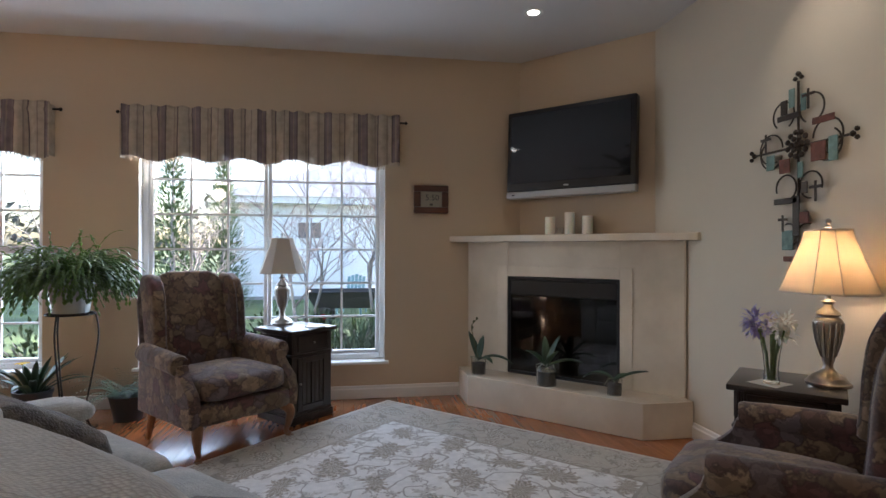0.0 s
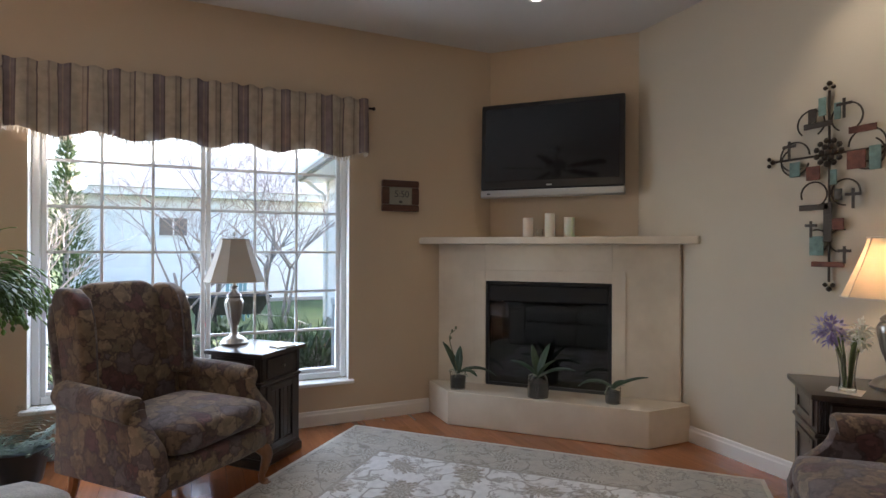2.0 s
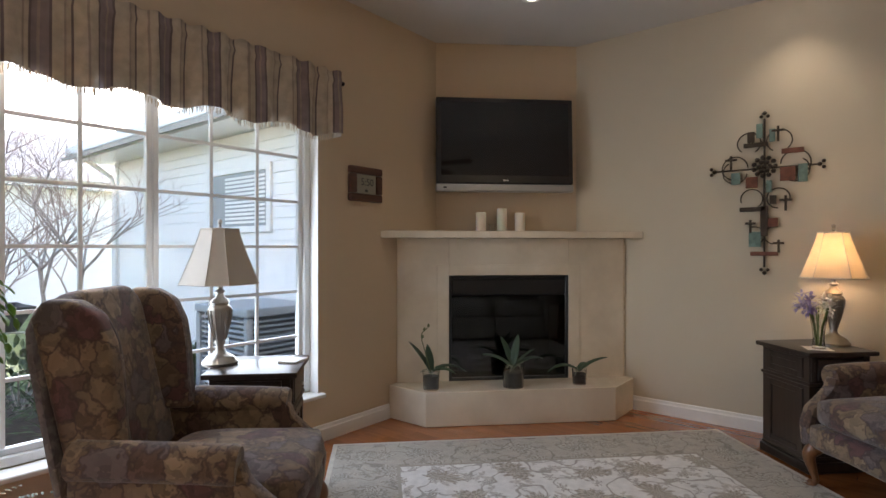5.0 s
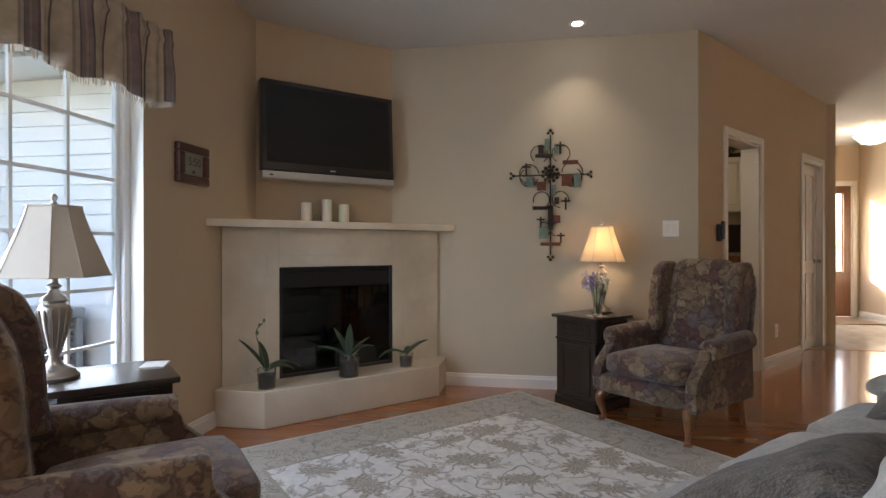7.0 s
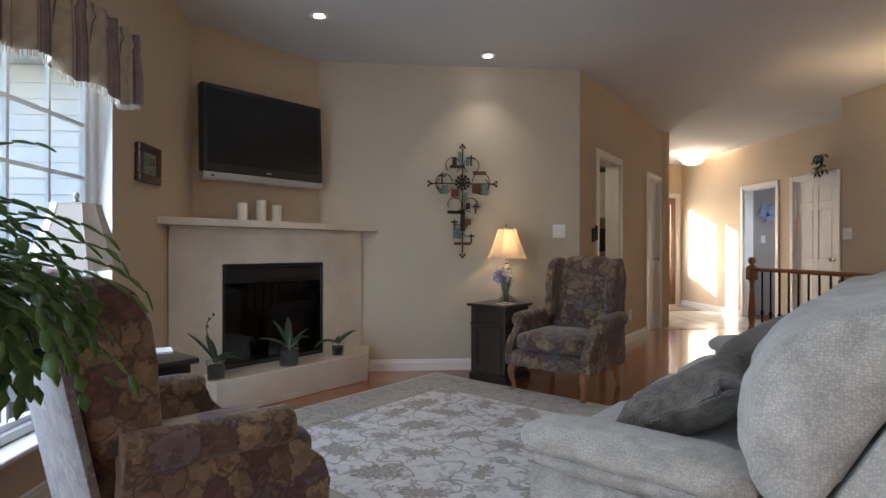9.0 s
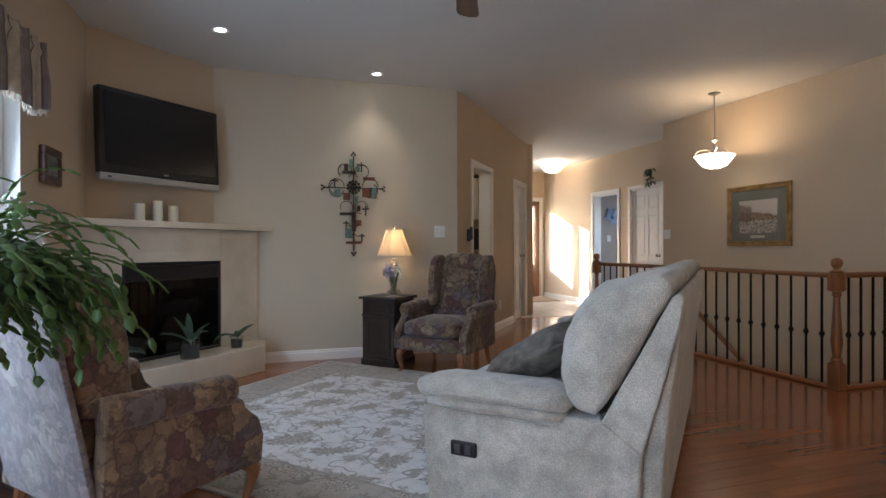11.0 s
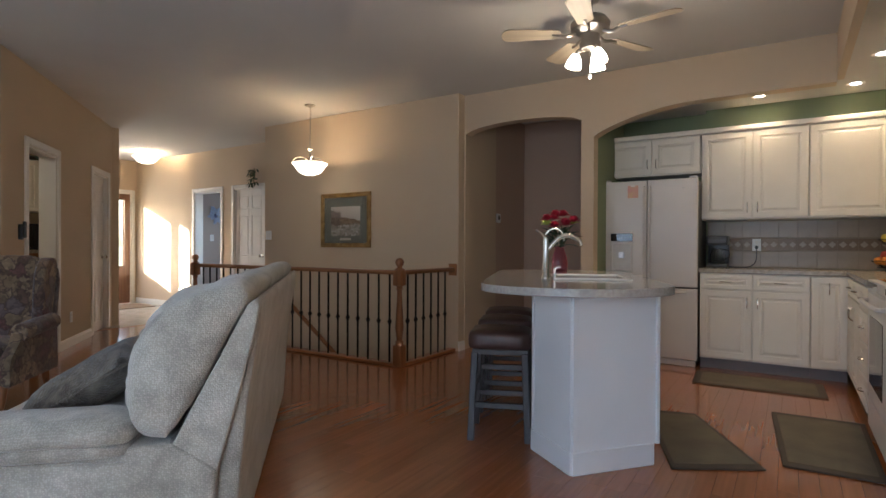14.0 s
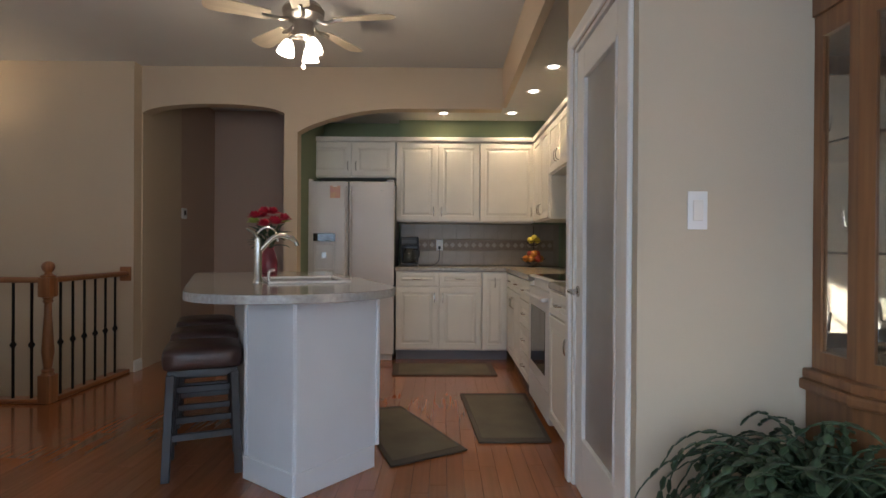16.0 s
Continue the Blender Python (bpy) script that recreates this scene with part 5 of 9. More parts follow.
# ---- plants ----
def leaf_blade(bm, base, way, length, width, droop, segs=5, up=Vector((0, 0, 1)), fold=0.15, notch=0.0):
    """One arching leaf with a folded middle."""
    way = Vector(way).normalized()
    side = way.cross(up)
    if side.length < 1e-3:
        side = Vector((1, 0, 0))
    side.normalize()
    p = Vector(base)
    rows = []
    for i in range(segs + 1):
        t = i / segs
        wdt = width * (math.sin(math.pi * min(1, 0.12 + t * 0.88)) ** 0.7) * (1 - notch * (i % 2))
        if i == segs:
            wdt = width * 0.05
        nrm = side.cross(way).normalized()
        rows.append([bm.verts.new(p - side * wdt / 2 + nrm * fold * wdt), bm.verts.new(p), bm.verts.new(p + side * wdt / 2 + nrm * fold * wdt)])
        way = (way + Vector((0, 0, -droop / segs))).normalized()
        p = p + way * (length / segs)
    for a, b in zip(rows, rows[1:]):
        bm.faces.new((a[0], a[1], b[1], b[0]))
        bm.faces.new((a[1], a[2], b[2], b[1]))


def thicken(ob, t=0.0025):
    m = ob.modifiers.new("thickness", "SOLIDIFY")
    m.thickness = t
    return ob


def cactus_plant(name, m, count, reach, rnd, label, pot_r, pot_h, mat, pot_mat, lift=2.2, fall=0.20):
    """A holiday cactus: arching chains of flat toothed joints over a pot."""
    t = thing(name, m, label, "plant")
    part("pot", lathe(bmesh.new(), [(0.0005, 0), (pot_r * 0.72, 0), (pot_r * 0.74, 0.01), (pot_r * 0.97, pot_h * 0.9), (pot_r * 1.04, pot_h * 0.92), (pot_r * 1.05, pot_h), (pot_r * 0.94, pot_h), (pot_r * 0.92, pot_h * 0.86), (0.0005, pot_h * 0.86)], 28), pot_mat, t, "pale glazed pot", True)
    bm = bmesh.new()
    for i in range(count):
        ang = rnd.uniform(0, 2 * math.pi)
        rise = rnd.uniform(0.15, lift)
        way = Vector((math.cos(ang), math.sin(ang), rise)).normalized()
        r0 = pot_r * rnd.uniform(0.1, 0.8)
        p = Vector((math.cos(ang) * r0, math.sin(ang) * r0, pot_h * 0.88))
        n = rnd.randint(11, 14)
        step = reach / n * rnd.uniform(0.8, 1.15)
        for k in range(n):
            wd = rnd.uniform(0.017, 0.025) * (0.7 if k == 0 else 1)
            tilt = Vector((rnd.uniform(-0.25, 0.25), rnd.uniform(-0.25, 0.25), 1))
            leaf_blade(bm, p, way, step * 0.98, wd, 0.10, 4, tilt, 0.10, 0.22)
            p = p + way * step
            way = (way + Vector((rnd.uniform(-0.34, 0.34), rnd.uniform(-0.34, 0.34), -fall - 0.024 * k))).normalized()
            if p.z < -0.06 + 0.16 * (i % 3 > 0):
                break
    thicken(part("leaves", bm, mat, t, "arching flat toothed leaf joints", True), 0.003)
    return t


def plant_stand(m, h, r, label):
    t = thing("plant_stand", m, label, "plant stand")
    bm = bmesh.new()
    ring = [(r * math.cos(2 * math.pi * i / 24), r * math.sin(2 * math.pi * i / 24), h - 0.008) for i in range(25)]
    tube(bm, ring, 0.006, 6)
    for k in range(-2, 3):
        y = k * r / 3
        x = math.sqrt(r * r - y * y)
        tube(bm, [(-x, y, h - 0.008), (x, y, h - 0.008)], 0.003, 5)
    part("top_ring", bm, IRON, t, smooth=True)
    for k in range(3):
        a = 2 * math.pi * k / 3 + 0.4
        c, s = math.cos(a), math.sin(a)
        pts = curve_points([(c * d, s * d, z) for d, z in ((r, h - 0.01), (r * 1.12, h * 0.80), (r * 0.85, h * 0.45), (r * 0.62, h * 0.18), (r * 0.80, h * 0.04), (r * 1.0, 0.012), (r * 1.10, 0.03))], 5)
        part("leg", tube(bmesh.new(), pts, 0.0055, 6), IRON, t, smooth=True)
    ring = [(r * 0.62 * math.cos(2 * math.pi * i / 20), r * 0.62 * math.sin(2 * math.pi * i / 20), h * 0.18) for i in range(21)]
    part("lower_ring", tube(bmesh.new(), ring, 0.004, 6), IRON, t, smooth=True)
    return t


plant_stand(pose(-2.08, 4.08, 0), 0.765, 0.135, "black wrought-iron plant stand under the leafy plant")
cactus_plant("potted_plant", pose(-2.08, 4.08, 0.7655), 430, 0.42, random.Random(4), "bushy holiday cactus in a pale green pot on an iron stand", 0.140, 0.22, LEAF, CERAMIC, 1.7, 0.085)
plant_stand(pose(-4.29, 1.72, 0), 0.29, 0.14, "low black iron plant stand by the switch wall")
cactus_plant("potted_plant", pose(-4.29, 1.72, 0.2905), 260, 0.45, random.Random(9), "dark green holiday cactus in a pale pot near the cabinet", 0.14, 0.19, LEAF_DEEP, CERAMIC)

# yellow-flowered plant and a fern on the floor by the windows
fl = thing("flowering_plant", pose(-2.43, 4.34, 0), "leafy plant with one yellow flower in a dark pot", "plant")
part("pot", lathe(bmesh.new(), [(0.0005, 0), (0.085, 0), (0.11, 0.19), (0.118, 0.20), (0.118, 0.22), (0.10, 0.22), (0.10, 0.19), (0.0005, 0.19)], 20), plain("dark_pot", (0.03, 0.035, 0.04), 0.4), fl, smooth=True)
rnd = random.Random(21)
bm = bmesh.new()
for i in range(26):
    a = rnd.uniform(0, 6.28)
    leaf_blade(bm, (0.04 * math.cos(a), 0.04 * math.sin(a), 0.19), (math.cos(a), math.sin(a), rnd.uniform(0.8, 2.6)), rnd.uniform(0.20, 0.38), rnd.uniform(0.03, 0.05), rnd.uniform(0.5, 1.3), 6)
thicken(part("leaves", bm, LEAF_DEEP, fl, smooth=True), 0.002)
bm = bmesh.new()
for i in range(9):
    a = 2 * math.pi * i / 9
    leaf_blade(bm, (-0.04, -0.05, 0.40), (math.cos(a), math.sin(a), 0.8), 0.05, 0.022, 0.8, 4)
thicken(part("flower", bm, plain("yellow_petal", (0.75, 0.50, 0.05), 0.6), fl, "yellow flower"), 0.001)
part("flower_stem", tube(bmesh.new(), [(0, 0, 0.19), (-0.03, -0.04, 0.32), (-0.04, -0.05, 0.40)], 0.003, 5), STEM, fl)


def fern(m, count, reach, seed, label):
    t = thing("fern", m, label, "plant")
    part("pot", lathe(bmesh.new(), [(0.0005, 0), (0.09, 0), (0.12, 0.15), (0.125, 0.17), (0.11, 0.17), (0.10, 0.15), (0.0005, 0.15)], 20), plain("dark_glazed_pot", (0.03, 0.04, 0.05), 0.3), t, smooth=True)
    rnd = random.Random(seed)
    bm = bmesh.new()
    for i in range(count):
        a = rnd.uniform(0, 6.28)
        way = Vector((math.cos(a), math.sin(a), rnd.uniform(0.5, 2.2))).normalized()
        p = Vector((0.05 * math.cos(a), 0.05 * math.sin(a), 0.15))
        ln = reach * rnd.uniform(0.7, 1.1)
        for k in range(14):
            p = p + way * ln / 14
            way = (way + Vector((0, 0, -0.11))).normalized()
            side = way.cross(Vector((0, 0, 1))).normalized()
            for sgn in (-1, 1):
                leaf_blade(bm, p, side * sgn + way * 0.5, 0.06 * (1 - k / 16), 0.010, 0.3, 2)
    part("fronds", bm, FERN, t, "feathery grey-green fronds")
    return t


fern(pose(-1.83, 4.33, 0), 42, 0.34, 3, "grey-green feathery fern in a dark pot on the floor")
fern(pose(-2.86, 4.34, 0), 36, 0.34, 5, "grey-green feathery fern in a dark pot under the window")


# ---- orchids on the hearth ----
def orchid(m, seed, leaves, spike, label, pot_r=0.045, pot_h=0.105):
    t = thing("orchid", m, label, "plant", "orchids on the hearth")
    part("glass_pot", lathe(bmesh.new(), [(0.0005, 0), (pot_r, 0), (pot_r * 1.08, pot_h), (pot_r, pot_h), (pot_r * 0.93, 0.006), (0.0005, 0.006)], 20), GLASS, t, "clear glass pot", True)
    part("bark_mix", lathe(bmesh.new(), [(0.0005, 0.007), (pot_r * 0.9, 0.007), (pot_r * 0.95, pot_h * 0.70), (0.0005, pot_h * 0.74)], 14), material("orchid_bark", (0.085, 0.075, 0.06), 0.95, dark=(0.03, 0.03, 0.025), scale=60, fine=140, bump=0.9), t)
    rnd = random.Random(seed)
    bm = bmesh.new()
    for a, ln, rise, droop in leaves:
        leaf_blade(bm, (0, 0, pot_h * 0.85), (math.cos(radians(a)), math.sin(radians(a)), rise), ln, 0.045, droop, 7, fold=0.22)
    thicken(part("leaves", bm, LEAF_DEEP, t, smooth=True), 0.003)
    bm = bmesh.new()
    for i in range(5):
        a = rnd.uniform(0, 6.28)
        pts = curve_points([(0, 0, pot_h * 0.8), (0.03 * math.cos(a), 0.03 * math.sin(a), pot_h * 1.05), (0.06 * math.cos(a), 0.06 * math.sin(a), pot_h * rnd.uniform(0.6, 1.25))], 4)
        tube(bm, pts, 0.0025, 5)
    part("aerial_roots", bm, material("pale_root", (0.30, 0.32, 0.24), 0.7), t, smooth=True)
    if spike:
        bm = bmesh.new()
        pts = curve_points([(0, 0, pot_h * 0.85), (-0.03, 0.0, 0.20), (-0.055, 0.0, 0.30), (-0.02, 0, 0.345)], 5)
        tube(bm, pts, 0.0028, 5)
        for q in (pts[-1], pts[-4], pts[-7]):
            lathe(bm, [(0.0005, 0), (0.008, 0.008), (0.006, 0.018), (0.0005, 0.024)], 8, Matrix.Translation(q + Vector((0.006, 0, 0))))
        part("flower_spike", bm, STEM, t, smooth=True)
    return t


orchid(F45 @ pose(*to45(0.640, 4.320), 0.2285) @ Matrix.Scale(1.18, 4), 1, [(150, 0.22, 1.6, 0.4), (20, 0.24, 0.75, 1.3), (100, 0.17, 2.2, 0.3), (-20, 0.15, 0.8, 1.2)], True, "orchid with a budded spike in a glass pot on the hearth")
orchid(F45 @ pose(*to45(1.036, 3.925), 0.2285) @ Matrix.Scale(1.18, 4), 2, [(60, 0.21, 2.4, 0.4), (20, 0.22, 0.8, 0.9), (160, 0.20, 1.0, 0.8), (120, 0.20, 2.0, 0.3), (-30, 0.17, 1.6, 0.6)], False, "broad-leaved orchid in a clear glass pot on the hearth", 0.058, 0.12)
orchid(F45 @ pose(*to45(1.385, 3.607), 0.2285) @ Matrix.Scale(1.15, 4), 3, [(175, 0.21, 0.95, 1.5), (5, 0.20, 0.75, 0.5), (40, 0.10, 1.0, 0.8)], False, "small two-leaved orchid in a clear glass pot on the hearth", 0.040, 0.09)

# ---- flower vase on the lit table ----
vase = thing("flower_vase", pose(1.375, 2.245, 0.6305), "clear glass vase of white and purple hyacinths by the lamp", "vase")
part("glass_vase", lathe(bmesh.new(), [(0.0005, 0.0), (0.032, 0.0), (0.030, 0.012), (0.026, 0.06), (0.032, 0.12), (0.040, 0.165), (0.037, 0.165), (0.029, 0.12), (0.023, 0.06), (0.024, 0.014), (0.0005, 0.012)], 18), GLASS, vase, smooth=True)
rnd = random.Random(12)
bm = bmesh.new()
for i in range(9):
    a = rnd.uniform(0, 6.28)
    tube(bm, [(0.01 * math.cos(a), 0.01 * math.sin(a), 0.015), (0.02 * math.cos(a), 0.02 * math.sin(a), 0.12), (0.05 * math.cos(a), 0.05 * math.sin(a), 0.22)], 0.004, 5)
part("stems", bm, material("cut_stem", (0.16, 0.22, 0.07), 0.5), vase, smooth=True)
for hx, hy, hz, petal in ((-0.045, 0.035, 0.235, (0.26, 0.21, 0.42)), (0.055, -0.02, 0.225, (0.72, 0.69, 0.60)), (0.0, -0.05, 0.23, (0.70, 0.68, 0.62)), (-0.03, 0.075, 0.245, (0.36, 0.32, 0.50)), (0.02, 0.045, 0.225, (0.45, 0.40, 0.55))):
    bm = bmesh.new()
    for i in range(56):
        d = Vector((rnd.gauss(0, 1), rnd.gauss(0, 1), rnd.gauss(0, 1.2))).normalized()
        leaf_blade(bm, Vector((hx, hy, hz)) + d * 0.024 + Vector((0, 0, rnd.uniform(-0.03, 0.03))), d, 0.028, 0.014, 0.3, 2)
    part("blossom", bm, plain("petal", petal, 0.6, Subsurface_Weight=0.1), vase)
mat_ = thing("coaster", pose(1.372, 2.250, 0.6302, 0, 0, 20), "white paper coaster under the flower vase", "coaster")
part("sheet", bx(-0.06, 0.06, -0.06, 0.06, -0.0001, 0.0003), TRIM, mat_)
vase.matrix_world = pose(1.375, 2.245, 0.6307)

# ---- metal cross on the wall ----
cross = thing("wall_cross", pose(CX - 0.004, 2.552, 1.665, 0, 0, -90), "wrought-iron scroll cross with coloured tiles, on the wall", "wall decor")
RUST = material("rust_red_metal", (0.17, 0.060, 0.035), 0.6, 0.3, scale=25, fine=120, bump=0.3, spread=0.4)
TEAL = material("verdigris_metal", (0.17, 0.25, 0.215), 0.6, 0.3, scale=25, fine=120, bump=0.3, spread=0.35)
BRONZE = material("dark_bronze", (0.055, 0.040, 0.028), 0.45, 0.7, scale=25, fine=120, bump=0.3)


def scroll(cx, cz, r, a0, a1):
    return [(cx + r * math.cos(radians(a0 + (a1 - a0) * i / 18)), -0.018, cz + r * math.sin(radians(a0 + (a1 - a0) * i / 18))) for i in range(19)]


part("upright_bar", tube(bmesh.new(), [(0, -0.015, -0.62), (0, -0.015, 0.31)], 0.006, 7), BRONZE, cross, smooth=True)
part("cross_bar", tube(bmesh.new(), [(-0.29, -0.0155, 0.0), (0.29, -0.0155, 0.0)], 0.006, 7), BRONZE, cross, smooth=True)
for cx_, cz_, r, a0, a1 in ((-0.085, 0.165, 0.066, -60, 230), (0.080, 0.165, 0.068, -50, 240), (-0.165, 0.012, 0.074, 0, 300), (-0.165, -0.015, 0.070, 120, 350), (0.165, 0.020, 0.078, -120, 180), (0.165, -0.020, 0.072, -170, 60), (-0.070, -0.19, 0.062, -90, 200), (0.075, -0.19, 0.062, -20, 270), (-0.055, -0.42, 0.055, -80, 110), (0.055, -0.42, 0.055, 70, 260)):
    part("scroll", tube(bmesh.new(), scroll(cx_, cz_, r, a0, a1), 0.0042, 6), BRONZE, cross, smooth=True)
for px_, pz_, ang in ((0, 0.325, 0), (-0.305, 0, 90), (0.305, 0, -90), (0, -0.635, 180)):
    bm = bmesh.new()
    for dx, dz, r in ((0, 0.02, 0.014), (-0.018, 0, 0.012), (0.018, 0, 0.012)):
        lathe(bm, [(0.0005, -r), (r * 0.7, -r * 0.6), (r, 0), (r * 0.7, r * 0.6), (0.0005, r)], 8, pose(dx, 0, dz))
    part("finial", bm, BRONZE, cross, smooth=True, loc=pose(px_, -0.015, pz_, 0, ang, 0))
for ring, n in ((0.0, 1), (0.03, 6), (0.058, 11)):
    for i in range(n):
        a = 2 * math.pi * i / n
        part("rosette_bead", lathe(bmesh.new(), [(0.0005, -0.008), (0.013, -0.004), (0.015, 0.0), (0.010, 0.007), (0.0005, 0.010)], 7, pose(ring * math.cos(a), -0.022 - 0.004 * (ring < 0.05), 0.01 + ring * math.sin(a), 90, 0, 0)), BRONZE, cross, smooth=True)
for x, z, w_, h_, mt in ((-0.055, 0.150, 0.15, 0.028, BRONZE), (0.175, 0.095, 0.13, 0.032, RUST), (-0.085, 0.20, 0.045, 0.07, BRONZE), (0.145, -0.045, 0.09, 0.085, RUST), (-0.185, -0.055, 0.06, 0.075, TEAL), (0.235, -0.045, 0.055, 0.11, TEAL), (-0.08, -0.085, 0.075, 0.070, RUST), (-0.03, 0.235, 0.04, 0.09, TEAL), (0.05, 0.20, 0.035, 0.08, TEAL), (-0.075, -0.255, 0.16, 0.028, BRONZE), (0.0, -0.33, 0.045, 0.19, BRONZE), (0.055, -0.34, 0.06, 0.055, RUST), (-0.06, -0.445, 0.075, 0.095, TEAL), (0.0, -0.535, 0.17, 0.026, RUST), (0.055, -0.20, 0.04, 0.055, BRONZE), (0.03, -0.115, 0.035, 0.075, TEAL)):
    part("tile", bx(0.86 * x - 0.45 * w_, 0.86 * x + 0.45 * w_, -0.030, -0.024, z - h_ / 2, z + h_ / 2, 0.002), mt, cross)
for x, z, s in ((-0.185, 0.055, 0.07), (0.075, 0.215, 0.07), (0.115, -0.215, 0.07), (-0.075, -0.355, 0.06), (0.078, -0.48, 0.06)):
    bm = bmesh.new()
    box(bm, x - 0.007, x + 0.007, -0.034, -0.031, z - s * 0.8, z + s * 0.55, 0.001)
    box(bm, x - s * 0.5, x + s * 0.5, -0.0345, -0.0305, z + 0.004, z + 0.018, 0.001)
    part("small_cross", bm, BRONZE, cross)


# ---- switches and outlets ----
def wall_plate(m, label, rockers=1, outlet=False, w_=0.075):
    t = thing("light_switch" if not outlet else "wall_outlet", m, label, "switch" if not outlet else "outlet")
    plate = part("plate", bx(-w_ / 2, w_ / 2, -0.006, 0, -0.060, 0.060, 0.003, 2), VINYL, t, smooth=True)
    for i in range(rockers):
        x = (i - (rockers - 1) / 2) * 0.046
        if outlet:
            for z in (-0.024, 0.024):
                part("socket", lathe(bmesh.new(), [(0.0005, 0), (0.016, 0), (0.015, 0.003), (0.0005, 0.003)], 14, pose(x, -0.006, z, 90, 0, 0)), TRIM, t)
        else:
            part("rocker", bx(x - 0.0165, x + 0.0165, -0.010, -0.006, -0.033, 0.033, 0.002), TRIM, t)
    return t


wall_plate(pose(CX - 0.001, 1.665, 1.245, 0, 0, -90), "white two-gang light switch on the wall with the cross", 2, w_=0.115)
wall_plate(pose(-4.135, SWITCH_Y + 0.001, 1.235, 0, 0, 180), "white rocker light switch on the pale wall", w_=0.062)
wall_plate(pose(2.38, PY + 0.001, 1.25, 0, 0, 180), "white light switch on the wall behind the stairs", 2, w_=0.115)
wall_plate(pose(-3.295, KY + 0.012, 1.135, 0, 0, 180), "white kitchen outlet on the backsplash", 1, True)
q = along(1.62)
wall_plate(pose(q[0], q[1], 0.32, 0, 0, DANG + 180) @ pose(0, -0.001, 0), "white outlet low on the slanting wall", 1, True)
ph = thing("wall_phone", pose(*along(0.33), 1.225, 0, 0, DANG + 180) @ pose(0, -0.002, 0), "small black handset on the wall by the doorway", "telephone")
part("cradle", bx(-0.025, 0.025, -0.03, 0, -0.075, 0.06, 0.008, 2), BLACK, ph, smooth=True)
part("handset", bx(-0.020, 0.020, -0.055, -0.031, -0.06, 0.085, 0.009, 2), BLACK, ph, smooth=True)
th = thing("thermostat", pose(-0.601, -2.62, 1.45, 0, 0, -90), "white thermostat with a dark display in the passage", "thermostat")
part("housing", bx(-0.045, 0.045, -0.022, -0.0005, -0.055, 0.055, 0.006, 2), VINYL, th, smooth=True)
part("display", bx(-0.022, 0.022, -0.024, -0.022, -0.02, 0.03), BLACK, th)


# ---- ceiling lights ----
def can_light(x, y, z, on=True):
    t = thing("ceiling_light", pose(x, y, z), "small round recessed ceiling light with white trim", "ceiling light", "recessed ceiling lights")
    part("trim_ring", lathe(bmesh.new(), [(0.040, -0.001), (0.062, -0.004), (0.064, -0.001), (0.064, 0.0), (0.040, 0.0)], 24), TRIM, t, smooth=True)
    part("bulb", lathe(bmesh.new(), [(0.0005, -0.0035), (0.030, -0.0035), (0.040, -0.0005), (0.0005, -0.0005)], 20), DOWN_BULB, t)
    return t


DOWN_BULB = glowing("downlight_bulb", (1.0, 0.93, 0.80), 3)
for x, y in ((0.855, 3.685), (1.532, 2.366), (-1.80, 3.75)):
    can_light(x, y, TOP)
    lamp("downlight", "SPOT", 2.2, (1.0, 0.86, 0.66), pose(x, y, TOP - 0.012), spot=(96, 0.8), radius=0.03)
for x, y in ((-4.017, -2.38), (-4.107, -1.617), (-4.15, -0.98), (-3.33, -2.40)):
    can_light(x, y, 2.465)
    lamp("kitchen_downlight", "SPOT", 2.8, (1.0, 0.70, 0.37), pose(x, y, 2.453), spot=(120, 0.6), radius=0.03)


def bowl(r, h, steps=28):
    """An open glass bowl with a flared rim, hanging below z = 0."""
    prof = [(0.0005, -h), (r * 0.30, -h * 0.98), (r * 0.58, -h * 0.80), (r * 0.76, -h * 0.48), (r * 0.88, -h * 0.20), (r, 0.0), (r * 0.97, 0.004), (r * 0.84, -h * 0.18), (r * 0.72, -h * 0.46), (r * 0.54, -h * 0.76), (r * 0.28, -h * 0.93), (0.0005, -h * 0.95)]
    return lathe(bmesh.new(), prof, steps)


BOWL = glowing("lit_alabaster_glass", (1.0, 0.83, 0.58), 0.55)
pend = thing("pendant_lamp", pose(1.08, -1.19, 0), "hanging alabaster bowl lamp with bronze arms, lit", "pendant lamp")
part("canopy", lathe(bmesh.new(), [(0.0005, TOP), (0.062, TOP - 0.001), (0.060, TOP - 0.014), (0.03, TOP - 0.026), (0.010, TOP - 0.032), (0.0005, TOP - 0.032)], 20), PEWTER, pend, smooth=True)
part("rod", tube(bmesh.new(), [(0, 0, TOP - 0.02), (0, 0, 2.10)], 0.005, 7), PEWTER, pend, smooth=True)
part("hub", lathe(bmesh.new(), [(0.0005, 2.24), (0.02, 2.235), (0.036, 2.215), (0.02, 2.20), (0.010, 2.19), (0.010, 2.11), (0.028, 2.095), (0.036, 2.075), (0.0005, 2.06)], 16), PEWTER, pend, smooth=True)
for k in range(3):
    a = 2 * math.pi * k / 3 + 0.5
    pts = curve_points([(d * math.cos(a), d * math.sin(a), z) for d, z in ((0.02, 2.085), (0.08, 2.125), (0.155, 2.125), (0.200, 2.09), (0.192, 2.055), (0.165, 2.06))], 5)
    part("scroll_arm", tube(bmesh.new(), pts, 0.006, 6), PEWTER, pend, smooth=True)
part("bowl", bowl(0.205, 0.135), BOWL, pend, "glowing alabaster glass bowl", True, pose(0, 0, 2.052))
part("bottom_knob", lathe(bmesh.new(), [(0.0005, 1.90), (0.010, 1.904), (0.012, 1.916), (0.0005, 1.922)], 10), PEWTER, pend, smooth=True)
